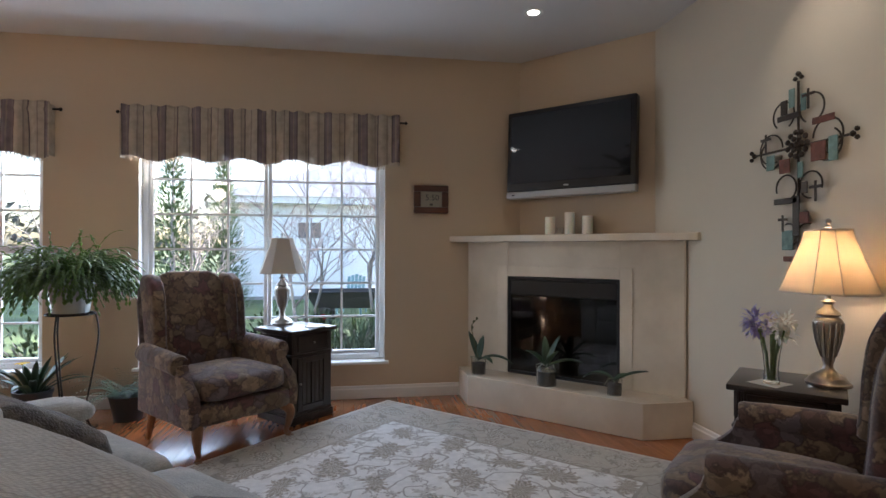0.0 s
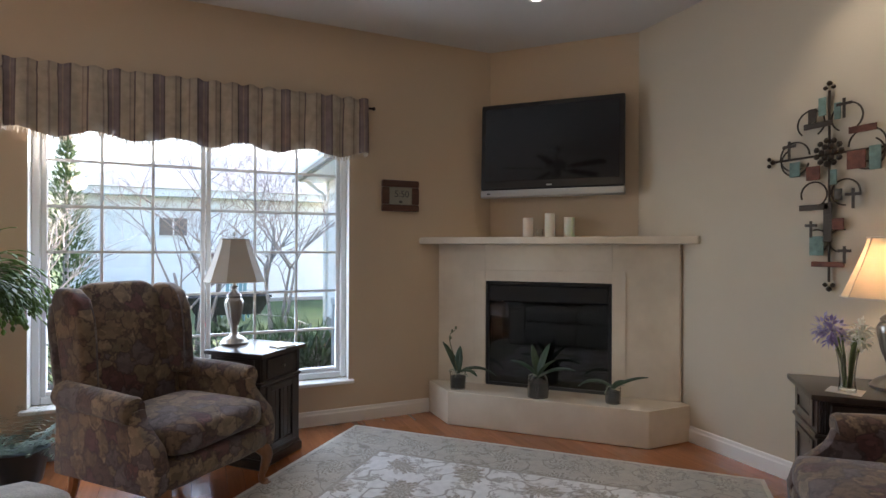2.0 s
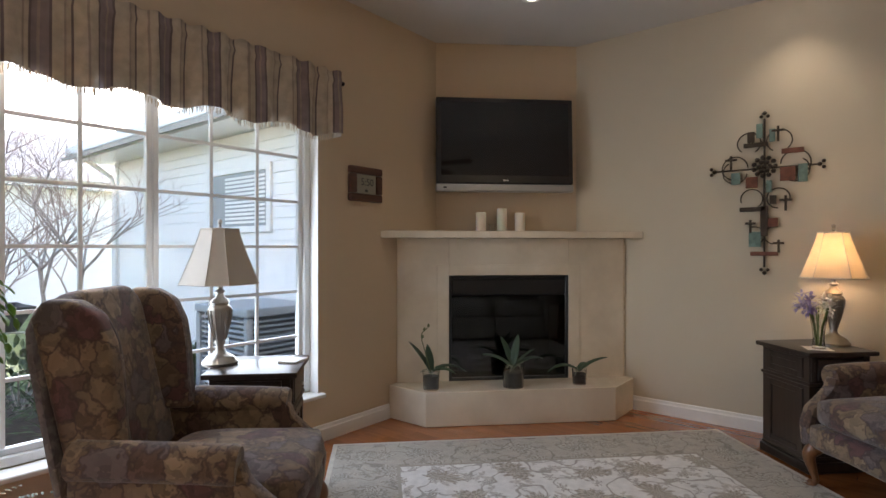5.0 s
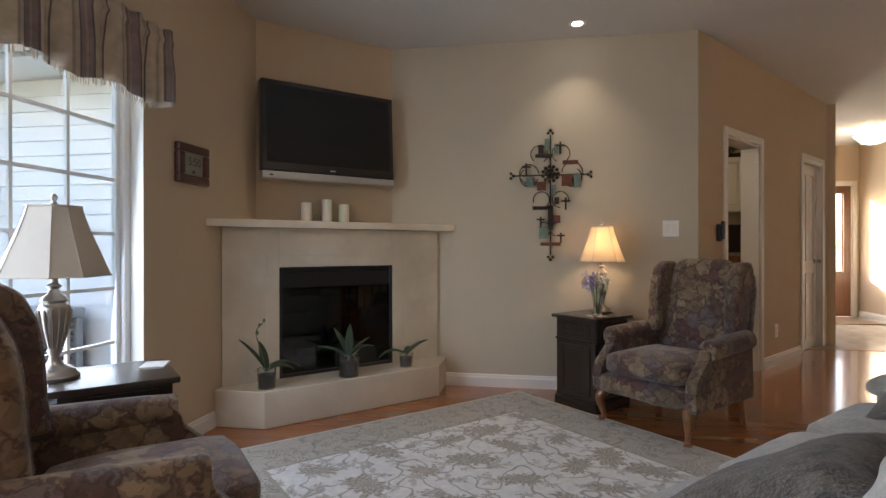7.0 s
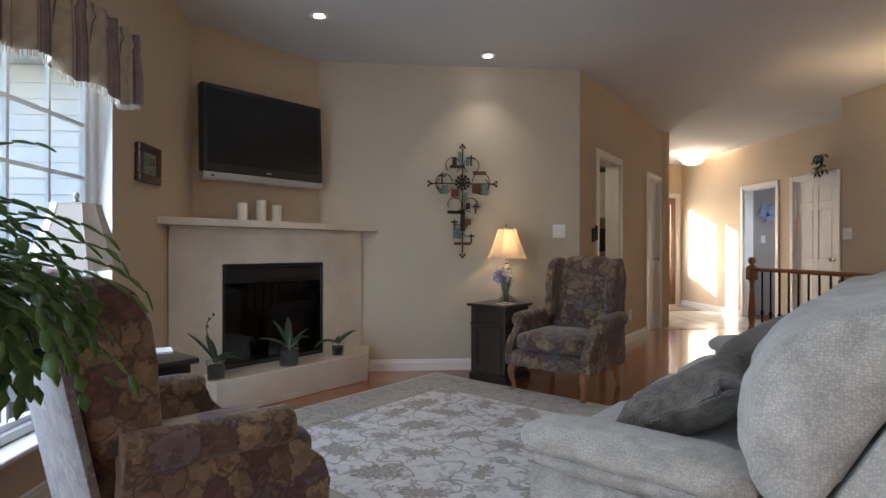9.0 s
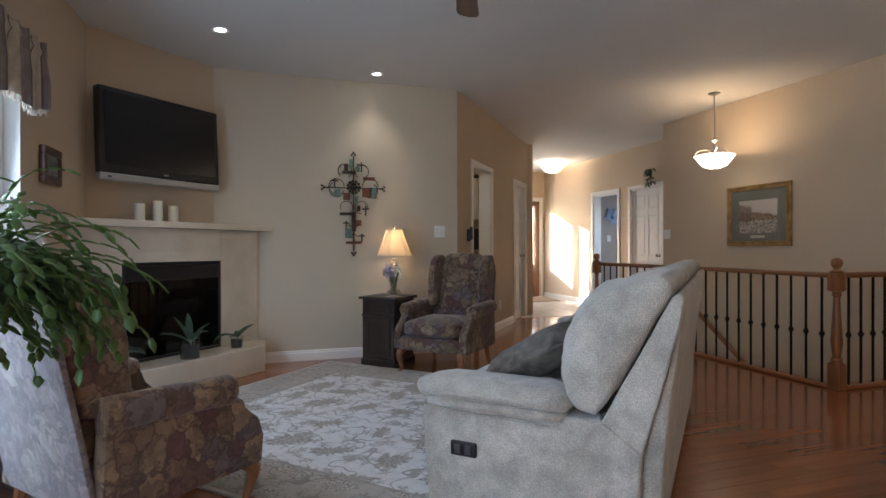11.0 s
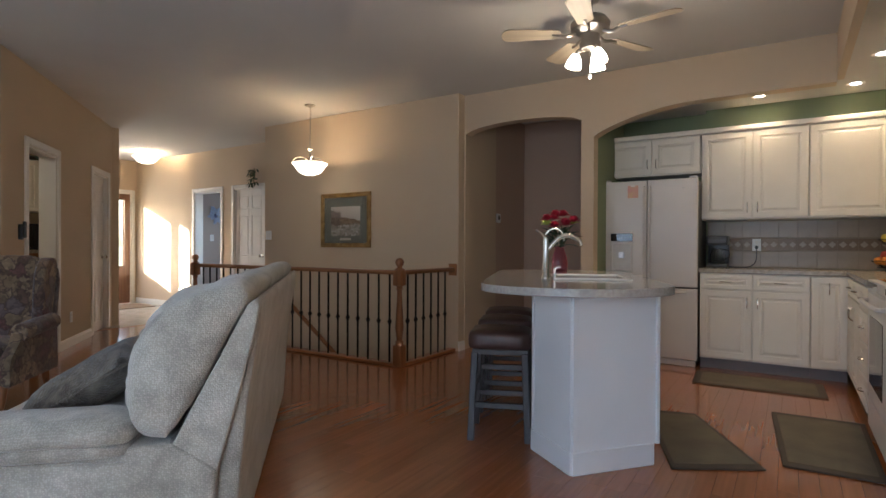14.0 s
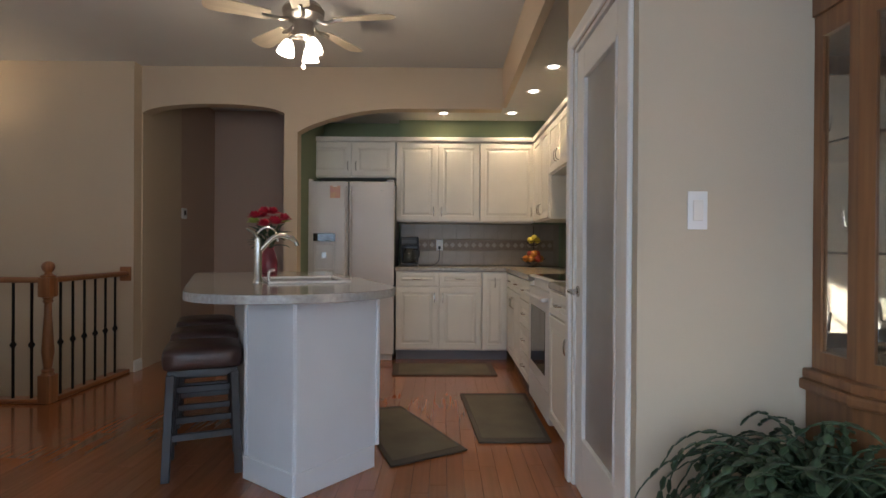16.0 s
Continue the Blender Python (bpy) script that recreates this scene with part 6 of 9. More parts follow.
lamp("pendant_glow", "POINT", 1.1, (1.0, 0.78, 0.5), pose(1.08, -1.19, 2.03), radius=0.05)

hall = thing("ceiling_lamp", pose(5.80, -1.88, 0), "flush alabaster bowl ceiling lamp in the entry, lit", "ceiling lamp")
part("ceiling_plate", lathe(bmesh.new(), [(0.0005, TOP), (0.09, TOP - 0.001), (0.08, TOP - 0.025), (0.02, TOP - 0.035), (0.012, TOP - 0.09), (0.0005, TOP - 0.09)], 20), PEWTER, hall, smooth=True)
part("bowl", bowl(0.22, 0.12), BOWL, hall, "glowing alabaster glass bowl", True, pose(0, 0, 2.635))
for k in range(3):
    a = 2 * math.pi * k / 3
    part("clip", tube(bmesh.new(), [(0.02 * math.cos(a), 0.02 * math.sin(a), 2.66), (0.225 * math.cos(a), 0.225 * math.sin(a), 2.645), (0.23 * math.cos(a), 0.23 * math.sin(a), 2.62)], 0.006, 6), PEWTER, hall)
part("bottom_knob", lathe(bmesh.new(), [(0.0005, 2.495), (0.012, 2.50), (0.014, 2.515), (0.0005, 2.52)], 10), PEWTER, hall, smooth=True)
lamp("entry_lamp_glow", "POINT", 4.2, (1.0, 0.80, 0.54), pose(5.80, -1.88, 2.645), radius=0.05)


# ---- ceiling fans ----
def ceiling_fan(m, lit, turn, label, blade_mat, reach):
    t = thing("ceiling_fan", m, label, "ceiling fan")
    part("canopy", lathe(bmesh.new(), [(0.0005, 0), (0.07, -0.001), (0.068, -0.03), (0.05, -0.06), (0.018, -0.07), (0.0005, -0.07)], 20), PEWTER, t, smooth=True)
    part("downrod", tube(bmesh.new(), [(0, 0, -0.06), (0, 0, -0.15)], 0.013, 10), PEWTER, t, smooth=True)
    part("motor_housing", lathe(bmesh.new(), [(0.02, -0.135), (0.05, -0.145), (0.10, -0.165), (0.125, -0.20), (0.12, -0.235), (0.085, -0.262), (0.06, -0.27), (0.058, -0.31), (0.066, -0.33), (0.06, -0.36), (0.03, -0.372), (0.0005, -0.372)], 28), PEWTER, t, smooth=True)
    for k in range(5):
        a = turn + 72 * k
        iron = part("blade_iron", tube(bmesh.new(), curve_points([(0.085, 0, -0.258), (0.14, 0.012, -0.275), (0.19, 0.0, -0.268), (0.24, 0, -0.262)], 4), [0.012] * 12 + [0.009], 7), PEWTER, t, smooth=True, loc=pose(0, 0, 0, 0, 0, a))
        line = [(0.20, -0.050), (reach - 0.05, -0.068), (reach - 0.015, -0.055), (reach, -0.02), (reach, 0.02), (reach - 0.015, 0.055), (reach - 0.05, 0.068), (0.20, 0.050), (0.185, 0.0)]
        part("blade", prism(bmesh.new(), line, -0.263, -0.257, 0.002, 1, pose(0, 0, -0.26) @ pose(0, 0, 0, 11) @ pose(0, 0, 0.26)), blade_mat, iron)
    if lit:
        for k in range(3):
            a = 120 * k + 20
            arm = part("light_arm", tube(bmesh.new(), curve_points([(0.03, 0, -0.36), (0.07, 0, -0.365), (0.085, 0, -0.39)], 4), 0.012, 8), PEWTER, t, smooth=True, loc=pose(0, 0, 0, 0, 0, a))
            part("glass_shade", lathe(bmesh.new(), [(0.022, 0.0), (0.034, -0.02), (0.046, -0.05), (0.052, -0.085), (0.048, -0.085), (0.040, -0.05), (0.028, -0.02), (0.018, 0.0)], 16, pose(0.085, 0, -0.388, 0, -14, 0)), FAN_GLASS, arm, "glowing frosted glass shade", True)
        part("pull_chain", tube(bmesh.new(), [(0, 0, -0.37), (0, 0, -0.52)], 0.002, 5), PEWTER, t)
        part("chain_ball", lathe(bmesh.new(), [(0.0005, -0.55), (0.012, -0.54), (0.014, -0.53), (0.008, -0.518), (0.0005, -0.515)], 10), VINYL, t, smooth=True)
    return t


FAN_GLASS = glowing("lit_frosted_glass", (1.0, 0.88, 0.68), 1.8)
BLADE = wood_material("bleached_oak_blade", (0.50, 0.43, 0.32), (0.40, 0.33, 0.24), 0.45, 1.0, 0.0)
BLADE_DARK = wood_material("walnut_blade", (0.16, 0.095, 0.055), (0.09, 0.05, 0.03), 0.45, 1.0, 0.0)
ceiling_fan(pose(-2.49, -0.19, TOP), True, 28, "brushed nickel ceiling fan with pale blades and three lit shades", BLADE, 0.56)
ceiling_fan(pose(-1.12, 2.45, TOP), False, -22, "ceiling fan with dark walnut blades over the living room", BLADE_DARK, 0.67)
lamp("fan_glow", "POINT", 2.2, (1.0, 0.76, 0.48), pose(-2.49, -0.19, 2.08), radius=0.10)

# ---- painting ----
pic = thing("framed_painting", pose(0.972, PY + 0.003, 1.421, 0, 0, 180), "framed landscape print with green mat and gilt frame", "painting")
GILT = material("antique_gilt", (0.44, 0.28, 0.10), 0.35, 0.25, dark=(0.26, 0.15, 0.05), scale=14, fine=90, bump=0.15)
PW, PH = 0.400, 0.330
bm = bmesh.new()
for inset, depth, wd in ((0.0, 0.030, 0.022), (0.022, 0.022, 0.020), (0.042, 0.028, 0.010)):
    for x0, x1, z0, z1 in ((-PW + inset, PW - inset, PH - inset - wd, PH - inset), (-PW + inset, PW - inset, -PH + inset, -PH + inset + wd), (-PW + inset, -PW + inset + wd, -PH + inset + wd, PH - inset - wd), (PW - inset - wd, PW - inset, -PH + inset + wd, PH - inset - wd)):
        box(bm, x0, x1, -depth, -0.001, z0, z1, 0.003)
part("frame", bm, GILT, pic)
part("mat_board", bx(-PW + 0.05, PW - 0.05, -0.012, -0.002, -PH + 0.05, PH - 0.05), material("grey_green_mat", (0.185, 0.19, 0.155), 0.9, scale=5, fine=200), pic, "grey-green mat board")


def landscape():
    """A hazy river valley: pale sky, brown hill, a dark tree on one side and a light foreground."""
    m = bpy.data.materials.new("printed_landscape")
    m.use_nodes = True
    nt = m.node_tree
    p = nt.nodes["Principled BSDF"]
    co, n, s, n2 = (nt.nodes.new("ShaderNode" + k) for k in ("TexCoord", "TexNoise", "SeparateXYZ", "TexNoise"))
    n.inputs["Scale"].default_value, n.inputs["Detail"].default_value = 3.2, 6
    n2.inputs["Scale"].default_value, n2.inputs["Detail"].default_value = 16, 5
    for q in (n.inputs["Vector"], n2.inputs["Vector"], s.inputs[0]):
        nt.links.new(co.outputs["Generated"], q)

    def calc(op, a, b, c=None):
        k = nt.nodes.new("ShaderNodeMath")
        k.operation = op
        for i, v in enumerate((a, b, c)):
            if isinstance(v, (int, float)):
                k.inputs[i].default_value = v
            elif v is not None:
                nt.links.new(v, k.inputs[i])
        return k.outputs[0]

    def mixed(fac, a, b):
        k = nt.nodes.new("ShaderNodeMix")
        k.data_type = "RGBA"
        nt.links.new(fac, k.inputs["Factor"])
        for key, v in (("A", a), ("B", b)):
            if isinstance(v, tuple):
                k.inputs[key].default_value = (*v, 1)
            else:
                nt.links.new(v, k.inputs[key])
        return k.outputs["Result"]

    def step(v, lo, hi):
        k = nt.nodes.new("ShaderNodeMapRange")
        k.inputs["From Min"].default_value, k.inputs["From Max"].default_value = lo, hi
        nt.links.new(v, k.inputs["Value"])
        return k.outputs[0]

    rough_z = calc("MULTIPLY_ADD", n.outputs["Fac"], 0.45, calc("ADD", s.outputs[2], -0.22))
    rough_x = calc("MULTIPLY_ADD", n2.outputs["Fac"], 0.25, calc("ADD", s.outputs[0], -0.12))
    fleck = step(n2.outputs["Fac"], 0.42, 0.60)
    hill = mixed(fleck, (0.17, 0.10, 0.06), (0.36, 0.25, 0.15))
    water = mixed(fleck, (0.20, 0.17, 0.13), (0.55, 0.51, 0.45))
    below_sky = step(calc("MULTIPLY_ADD", s.outputs[0], 0.12, rough_z), 0.70, 0.64)
    low = step(rough_z, 0.40, 0.33)
    tree = calc("MULTIPLY", step(rough_x, 0.40, 0.30), step(rough_z, 0.92, 0.84))
    col = mixed(below_sky, (0.62, 0.55, 0.49), hill)
    col = mixed(calc("MULTIPLY", tree, 0.8), col, mixed(fleck, (0.09, 0.06, 0.05), (0.22, 0.15, 0.12)))
    col = mixed(low, col, water)
    nt.links.new(col, p.inputs["Base Color"])
    p.inputs["Roughness"].default_value = 0.5
    return m


part("print", bx(-0.237, 0.237, -0.0135, -0.012, -0.19, 0.165), landscape(), pic, "faded river landscape print")
part("title_plate", bx(-0.09, 0.09, -0.0137, -0.012, -0.245, -0.215, 0.0005), plain("cream_plate", (0.55, 0.50, 0.40), 0.6), pic)
g = part("glazing", bx(-PW + 0.05, PW - 0.05, -0.017, -0.0155, -PH + 0.05, PH - 0.05), PANE, pic)
g.visible_shadow = False

# ---- railing round the stair ----
RX, RY = -0.555, -0.745
rail = thing("stair_railing", pose(0, 0, 0), "oak stair railing with turned newels and black iron balusters", "railing")


def newel(x, y):
    bm = bmesh.new()
    box(bm, x - 0.045, x + 0.045, y - 0.045, y + 0.045, 0.0, 0.20, 0.005)
    lathe(bm, [(0.045, 0.20), (0.036, 0.215), (0.040, 0.23), (0.026, 0.245), (0.033, 0.30), (0.040, 0.36), (0.034, 0.46), (0.026, 0.60), (0.022, 0.70), (0.034, 0.715), (0.026, 0.73), (0.038, 0.745)], 18, pose(x, y, 0))
    box(bm, x - 0.045, x + 0.045, y - 0.045, y + 0.045, 0.745, 0.885, 0.012, 2)
    lathe(bm, [(0.046, 0.884), (0.050, 0.895), (0.026, 0.908), (0.022, 0.918), (0.035, 0.935), (0.042, 0.958), (0.036, 0.982), (0.018, 0.996), (0.0005, 0.999)], 18, pose(x, y, 0))
    return part("newel_post", bm, OAK_UP, rail, smooth=True)


X2 = 2.60
newel(RX, RY)
newel(X2, RY)
HAND = [(-0.033, 0), (-0.036, 0.018), (-0.026, 0.034), (-0.012, 0.042), (0.012, 0.042), (0.026, 0.034), (0.036, 0.018), (0.033, 0)]
bm = bmesh.new()
prism(bm, HAND, RX + 0.045, X2 - 0.045, 0.004, 1, pose(0, RY, 0.845) @ Matrix(((0, 0, 1, 0), (1, 0, 0, 0), (0, 1, 0, 0), (0, 0, 0, 1))))
part("handrail", bm, OAK, rail)
bm = bmesh.new()
prism(bm, HAND, PY + 0.012, RY - 0.045, 0.004, 1, pose(RX, 0, 0.845) @ Matrix(((1, 0, 0, 0), (0, 0, 1, 0), (0, 1, 0, 0), (0, 0, 0, 1))))
part("handrail", bm, OAK, rail)
part("wall_rosette", bx(RX - 0.05, RX + 0.05, PY + 0.001, PY + 0.012, 0.80, 0.925, 0.004), OAK_UP, rail)
bm = bmesh.new()
box(bm, RX - 0.04, X2 + 0.04, RY - 0.055, RY + 0.04, 0.001, 0.030, 0.006)
part("shoe_rail", bm, OAK, rail)
part("shoe_rail", bx(RX - 0.04, RX + 0.055, PY + 0.002, RY - 0.056, 0.001, 0.030, 0.006), OAK, rail)
part("fascia", bx(STAIR[0] - 0.02, STAIR[1], STAIR[3] - 0.012, STAIR[3] + 0.001, -0.25, -0.001), TRIM, rail)


def baluster_mesh():
    bm = bmesh.new()
    box(bm, -0.0065, 0.0065, -0.0065, 0.0065, 0.030, 0.846)
    lathe(bm, [(0.007, 0.375), (0.012, 0.388), (0.020, 0.402), (0.020, 0.412), (0.012, 0.426), (0.007, 0.439)], 8)
    me = bpy.data.meshes.new("baluster")
    bmesh.ops.recalc_face_normals(bm, faces=bm.faces)
    bm.to_mesh(me)
    bm.free()
    me.materials.append(IRON)
    return me


bal = baluster_mesh()
spots = [(RX + 0.115 + 0.1305 * i, RY) for i in range(23)] + [(RX, RY - 0.125 - 0.1305 * i) for i in range(6)]
for x, y in spots:
    b = new("baluster", bal)
    b.parent = rail
    b.matrix_basis = pose(x, y, 0)
hr = thing("wall_handrail", pose(0, 0, 0), "oak handrail sloping down the stairwell wall", "handrail")
pts = [(2.40, PY + 0.075, 0.74), (1.05, PY + 0.075, -0.22), (0.0, PY + 0.075, -0.97)]
part("handrail", tube(bmesh.new(), pts, 0.027, 10), OAK, hr, smooth=True)
for x, z in ((2.1, 0.527), (1.0, -0.256)):
    part("bracket", tube(bmesh.new(), curve_points([(x, PY + 0.001, z - 0.07), (x, PY + 0.05, z - 0.07), (x, PY + 0.075, z - 0.02)], 4), 0.007, 6), CHROME, hr)


# ---- doors ----
def panel_door(m, w_, h_, label, panels, knob_side, mat=TRIM, hinge=True, name="door"):
    t = tagged(new(name), label, "door", kind="structure")
    t.matrix_world = m
    bm = bmesh.new()
    xs = sorted({0.0, w_} | {a for p in panels for a in p[:2]})
    box(bm, 0, w_, 0.004, 0.030, 0.005, h_)
    part("leaf", bm, mat, t)
    bm = bmesh.new()
    cells = [(a, b, c, d) for a, b, c, d in panels]
    rails_z = sorted({0.005, h_} | {v for c in cells for v in c[2:]})
    # stiles and rails stand proud of the field
    cols = sorted({v for c in cells for v in c[:2]})
    edges = [0.0] + cols + [w_]
    for i in range(0, len(edges), 2):
        box(bm, edges[i], edges[i + 1], -0.004, 0.0038, 0.005, h_, 0.002)
    for i in range(1, len(edges) - 1, 2):
        zs = [0.005] + sorted(v for c in cells if abs(c[0] - edges[i]) < 1e-6 for v in c[2:]) + [h_]
        for j in range(0, len(zs), 2):
            box(bm, edges[i], edges[i + 1], -0.004, 0.0038, zs[j], zs[j + 1], 0.002)
    part("stiles_and_rails", bm, mat, t)
    for a, b, c, d in cells:
        part("raised_panel", bx(a + 0.018, b - 0.018, -0.001, 0.0039, c + 0.018, d - 0.018, 0.0035), mat, t)
    x = 0.06 if knob_side < 0 else w_ - 0.06
    knob = part("door_handle", lathe(bmesh.new(), [(0.026, 0), (0.026, 0.006), (0.010, 0.010), (0.010, 0.03), (0.024, 0.042), (0.026, 0.055), (0.016, 0.066), (0.0005, 0.068)], 16, pose(x, -0.004, 0.95, 90, 0, 0)), CHROME, t, "brushed nickel door knob", True)
    return t


SIX = [(0.10, 0.34, 0.12, 0.82), (0.42, 0.66, 0.12, 0.82), (0.10, 0.34, 0.95, 1.60), (0.42, 0.66, 0.95, 1.60), (0.10, 0.34, 1.70, 1.92), (0.42, 0.66, 1.70, 1.92)]
panel_door(pose(4.09, FY - 0.03, 0, 0, 0, 180) @ pose(-0.005, 0, 0), 0.725, 2.02, "white six-panel closet door, closed", [(a - 0.02, b - 0.02, c, d) for a, b, c, d in SIX], 1, name="door_1")
SLAB = [(0.09, 0.27, 0.12, 0.82), (0.34, 0.52, 0.12, 0.82), (0.09, 0.27, 0.95, 1.88), (0.34, 0.52, 0.95, 1.88)]
panel_door(pose(*along(3.00), 0, 0, 0, DANG) @ pose(0.0, -0.05, 0, 0, 0, 180) @ pose(-0.61, 0, 0), 0.61, 2.0, "cream painted door in the slanting wall, closed", SLAB, 1, name="door_2")
FRONT = wood_material("chestnut_front_door", (0.22, 0.10, 0.045), (0.12, 0.05, 0.022), 0.35, 1.0, 0.2, "Z")
fd = tagged(new("door_3"), "chestnut wooden front door with a tall glass light", "door", kind="structure")
fd.matrix_world = pose(FX + 0.05, -2.28, 0, 0, 0, 90)
bm = bmesh.new()
for x0, x1, z0, z1 in ((0.0, 0.10, 0.005, 2.09), (0.83, 0.88, 0.005, 2.09), (0.10, 0.83, 0.005, 0.70), (0.10, 0.83, 1.98, 2.09)):
    box(bm, x0, x1, 0.0, 0.045, z0, z1)
part("leaf", bm, FRONT, fd)
for x0 in (0.10,):
    g = part("pane", bx(x0, x0 + 0.73, 0.018, 0.024, 0.70, 1.98), PANE, fd)
    g.visible_shadow = False
    bm = bmesh.new()
    for a, b, c, d in ((x0 + 0.0, x0 + 0.015, 0.70, 1.98), (x0 + 0.715, x0 + 0.73, 0.70, 1.98), (x0 + 0.015, x0 + 0.715, 0.70, 0.715), (x0 + 0.015, x0 + 0.715, 1.965, 1.98)):
        box(bm, a, b, -0.008, 0.018, c, d, 0.003)
    part("glazing_bead", bm, FRONT, fd)
sl = tagged(new("window_3"), "white sidelight window beside the front door", "window", kind="structure")
sl.matrix_world = pose(FX + 0.05, -1.36, 0, 0, 0, 90)
bm = bmesh.new()
for a, b, c, d in ((0, 0.02, 0.45, 2.10), (0.34, 0.37, 0.45, 2.10), (0.02, 0.34, 0.45, 0.49), (0.02, 0.34, 2.06, 2.10)):
    box(bm, a, b, 0, 0.06, c, d)
part("window_frame", bm, VINYL, sl)
g = part("pane", bx(0.02, 0.34, 0.025, 0.03, 0.49, 2.06), PANE, sl)
g.visible_shadow = False
# doormat in the entry
dm = thing("doormat", pose(6.45, -1.75, 0.001), "brown doormat inside the front door", "doormat")
part("mat", bx(-0.35, 0.35, -0.45, 0.45, 0, 0.010, 0.004), material("coir_mat", (0.20, 0.14, 0.09), 0.95, scale=20, fine=300, bump=0.6), dm)
part("edge_band", frame_band := (lambda b_: [box(b_, x0, x1, y0, y1, 0.0, 0.0115) for x0, x1, y0, y1 in ((-0.36, -0.33, -0.46, 0.46), (0.33, 0.36, -0.46, 0.46), (-0.33, 0.33, -0.46, -0.43), (-0.33, 0.33, 0.43, 0.46))] and b_)(bmesh.new()), material("mat_edge", (0.12, 0.08, 0.05), 0.9), dm)
# greenery over the closet door
gr = thing("wall_garland", pose(3.56, FY + 0.02, 2.30), "dark green leafy spray hanging by the closet door", "garland")
rnd = random.Random(8)
bm = bmesh.new()
for i in range(46):
    leaf_blade(bm, (rnd.gauss(0, 0.035), 0.02 + abs(rnd.gauss(0, 0.02)), rnd.uniform(-0.25, 0.02)), (rnd.uniform(-1, 1), rnd.uniform(0, 1), rnd.uniform(-0.8, 0.4)), 0.085, 0.035, 0.6, 3)
thicken(part("leaves", bm, LEAF_DEEP, gr), 0.001)
part("twig", tube(bmesh.new(), [(0, 0.012, 0.03), (0.01, 0.02, -0.1), (0, 0.02, -0.26)], 0.005, 5), STEM, gr)

# room behind the open doorway in the entry, and the room behind the slanting wall
ROOM = plaster("mauve_grey_paint", (0.42, 0.36, 0.32))
wall("wall_room_back", (5.9, -3.7), (4.0, -3.7), 0.1, [solid(0, 1.9, 0, TOP)], ROOM, "mauve-grey painted wall of the side room", TOP)
# the opening in this wall is assumed, out of view, for the fill lamp
wall("wall_room_west", (4.25, -3.7), (4.25, FY - 0.14), 0.1, with_openings(3.7 + FY - 0.14, TOP, [(0.25, 0.95, 0.9, 1.95)]), ROOM, "mauve-grey painted side wall with an unseen opening added for fill light", TOP)
wall("wall_room_east", (5.45, FY - 0.14), (5.45, -3.7), 0.1, [solid(0, 3.7 + FY - 0.14, 0, TOP)], ROOM, "mauve-grey painted wall of the side room", TOP)
# added area lamp that brightens the side room; no window is seen there
lamp("side_room_fill", "AREA", 0.7, COOL, look((4.27, -3.1, 1.42), (5.4, -3.1, 1.2)), size=(0.66, 1.0))
fp = thing("flower_decor", pose(5.448, -2.972, 1.655, 0, 0, -90), "blue and white flower wall decoration", "wall decor")
bm = bmesh.new()
rnd = random.Random(2)
for i in range(40):
    a = rnd.uniform(0, 6.28)
    leaf_blade(bm, (0.11 * math.cos(a) * rnd.random(), -0.012, 0.15 * math.sin(a) * rnd.random()), (math.cos(a), -0.4, math.sin(a)), 0.10, 0.05, 0.1, 3, Vector((0, -1, 0)))
thicken(part("petals", bm, plain("blue_white_petal", (0.36, 0.42, 0.55), 0.6), fp), 0.001)
part("centre", lathe(bmesh.new(), [(0.0005, 0), (0.04, 0.001), (0.03, 0.02), (0.0005, 0.025)], 12, pose(0, -0.005, 0, 90, 0, 0)), plain("dark_blue", (0.08, 0.10, 0.2), 0.5), fp)
wall_plate(pose(5.449, -2.906, 1.25, 0, 0, -90), "white light switch in the side room")

# ---- kitchen ----
def cab_door(bm_parent, x0, x1, z0, z1, y, handle, parent, vertical=True):
    """A raised-panel door or drawer front; handle: x and z of its middle, or None."""
    bm = bmesh.new()
    w_, h_ = x1 - x0, z1 - z0
    st = min(0.055, w_ * 0.22, h_ * 0.28)
    bmesh.ops.create_cube(bm, size=1, matrix=Matrix.Translation(((x0 + x1) / 2, y - 0.0105, (z0 + z1) / 2)) @ Matrix.Diagonal((w_, 0.019, h_, 1)))
    bm.faces.ensure_lookup_table()
    bm.normal_update()
    front = min(bm.faces, key=lambda f: f.calc_center_median().y)
    for wide, deep in ((0.004, 0.003), (st - 0.006, 0.0), (0.004, -0.009), (0.012, 0.0), (0.016, 0.008)):
        bmesh.ops.inset_region(bm, faces=[front], thickness=wide, depth=0.0, use_even_offset=True)
        for v in front.verts:
            v.co.y -= deep
    door = part("door" if h_ > 0.2 else "drawer_front", bm, CABINET, parent)
    if handle:
        hx, hz = handle
        d = Vector((0, 0, 0.048)) if vertical else Vector((0.048, 0, 0))
        c = Vector((hx, y - 0.020, hz))
        pts = curve_points([c - d, c - d + Vector((0, -0.022, 0)) + d * 0.25, c + Vector((0, -0.028, 0)), c + d + Vector((0, -0.022, 0)) - d * 0.25, c + d], 3)
        part("handle", tube(bmesh.new(), pts, 0.0048, 6), CHROME, door, "brushed nickel bar handle", True)
    return door


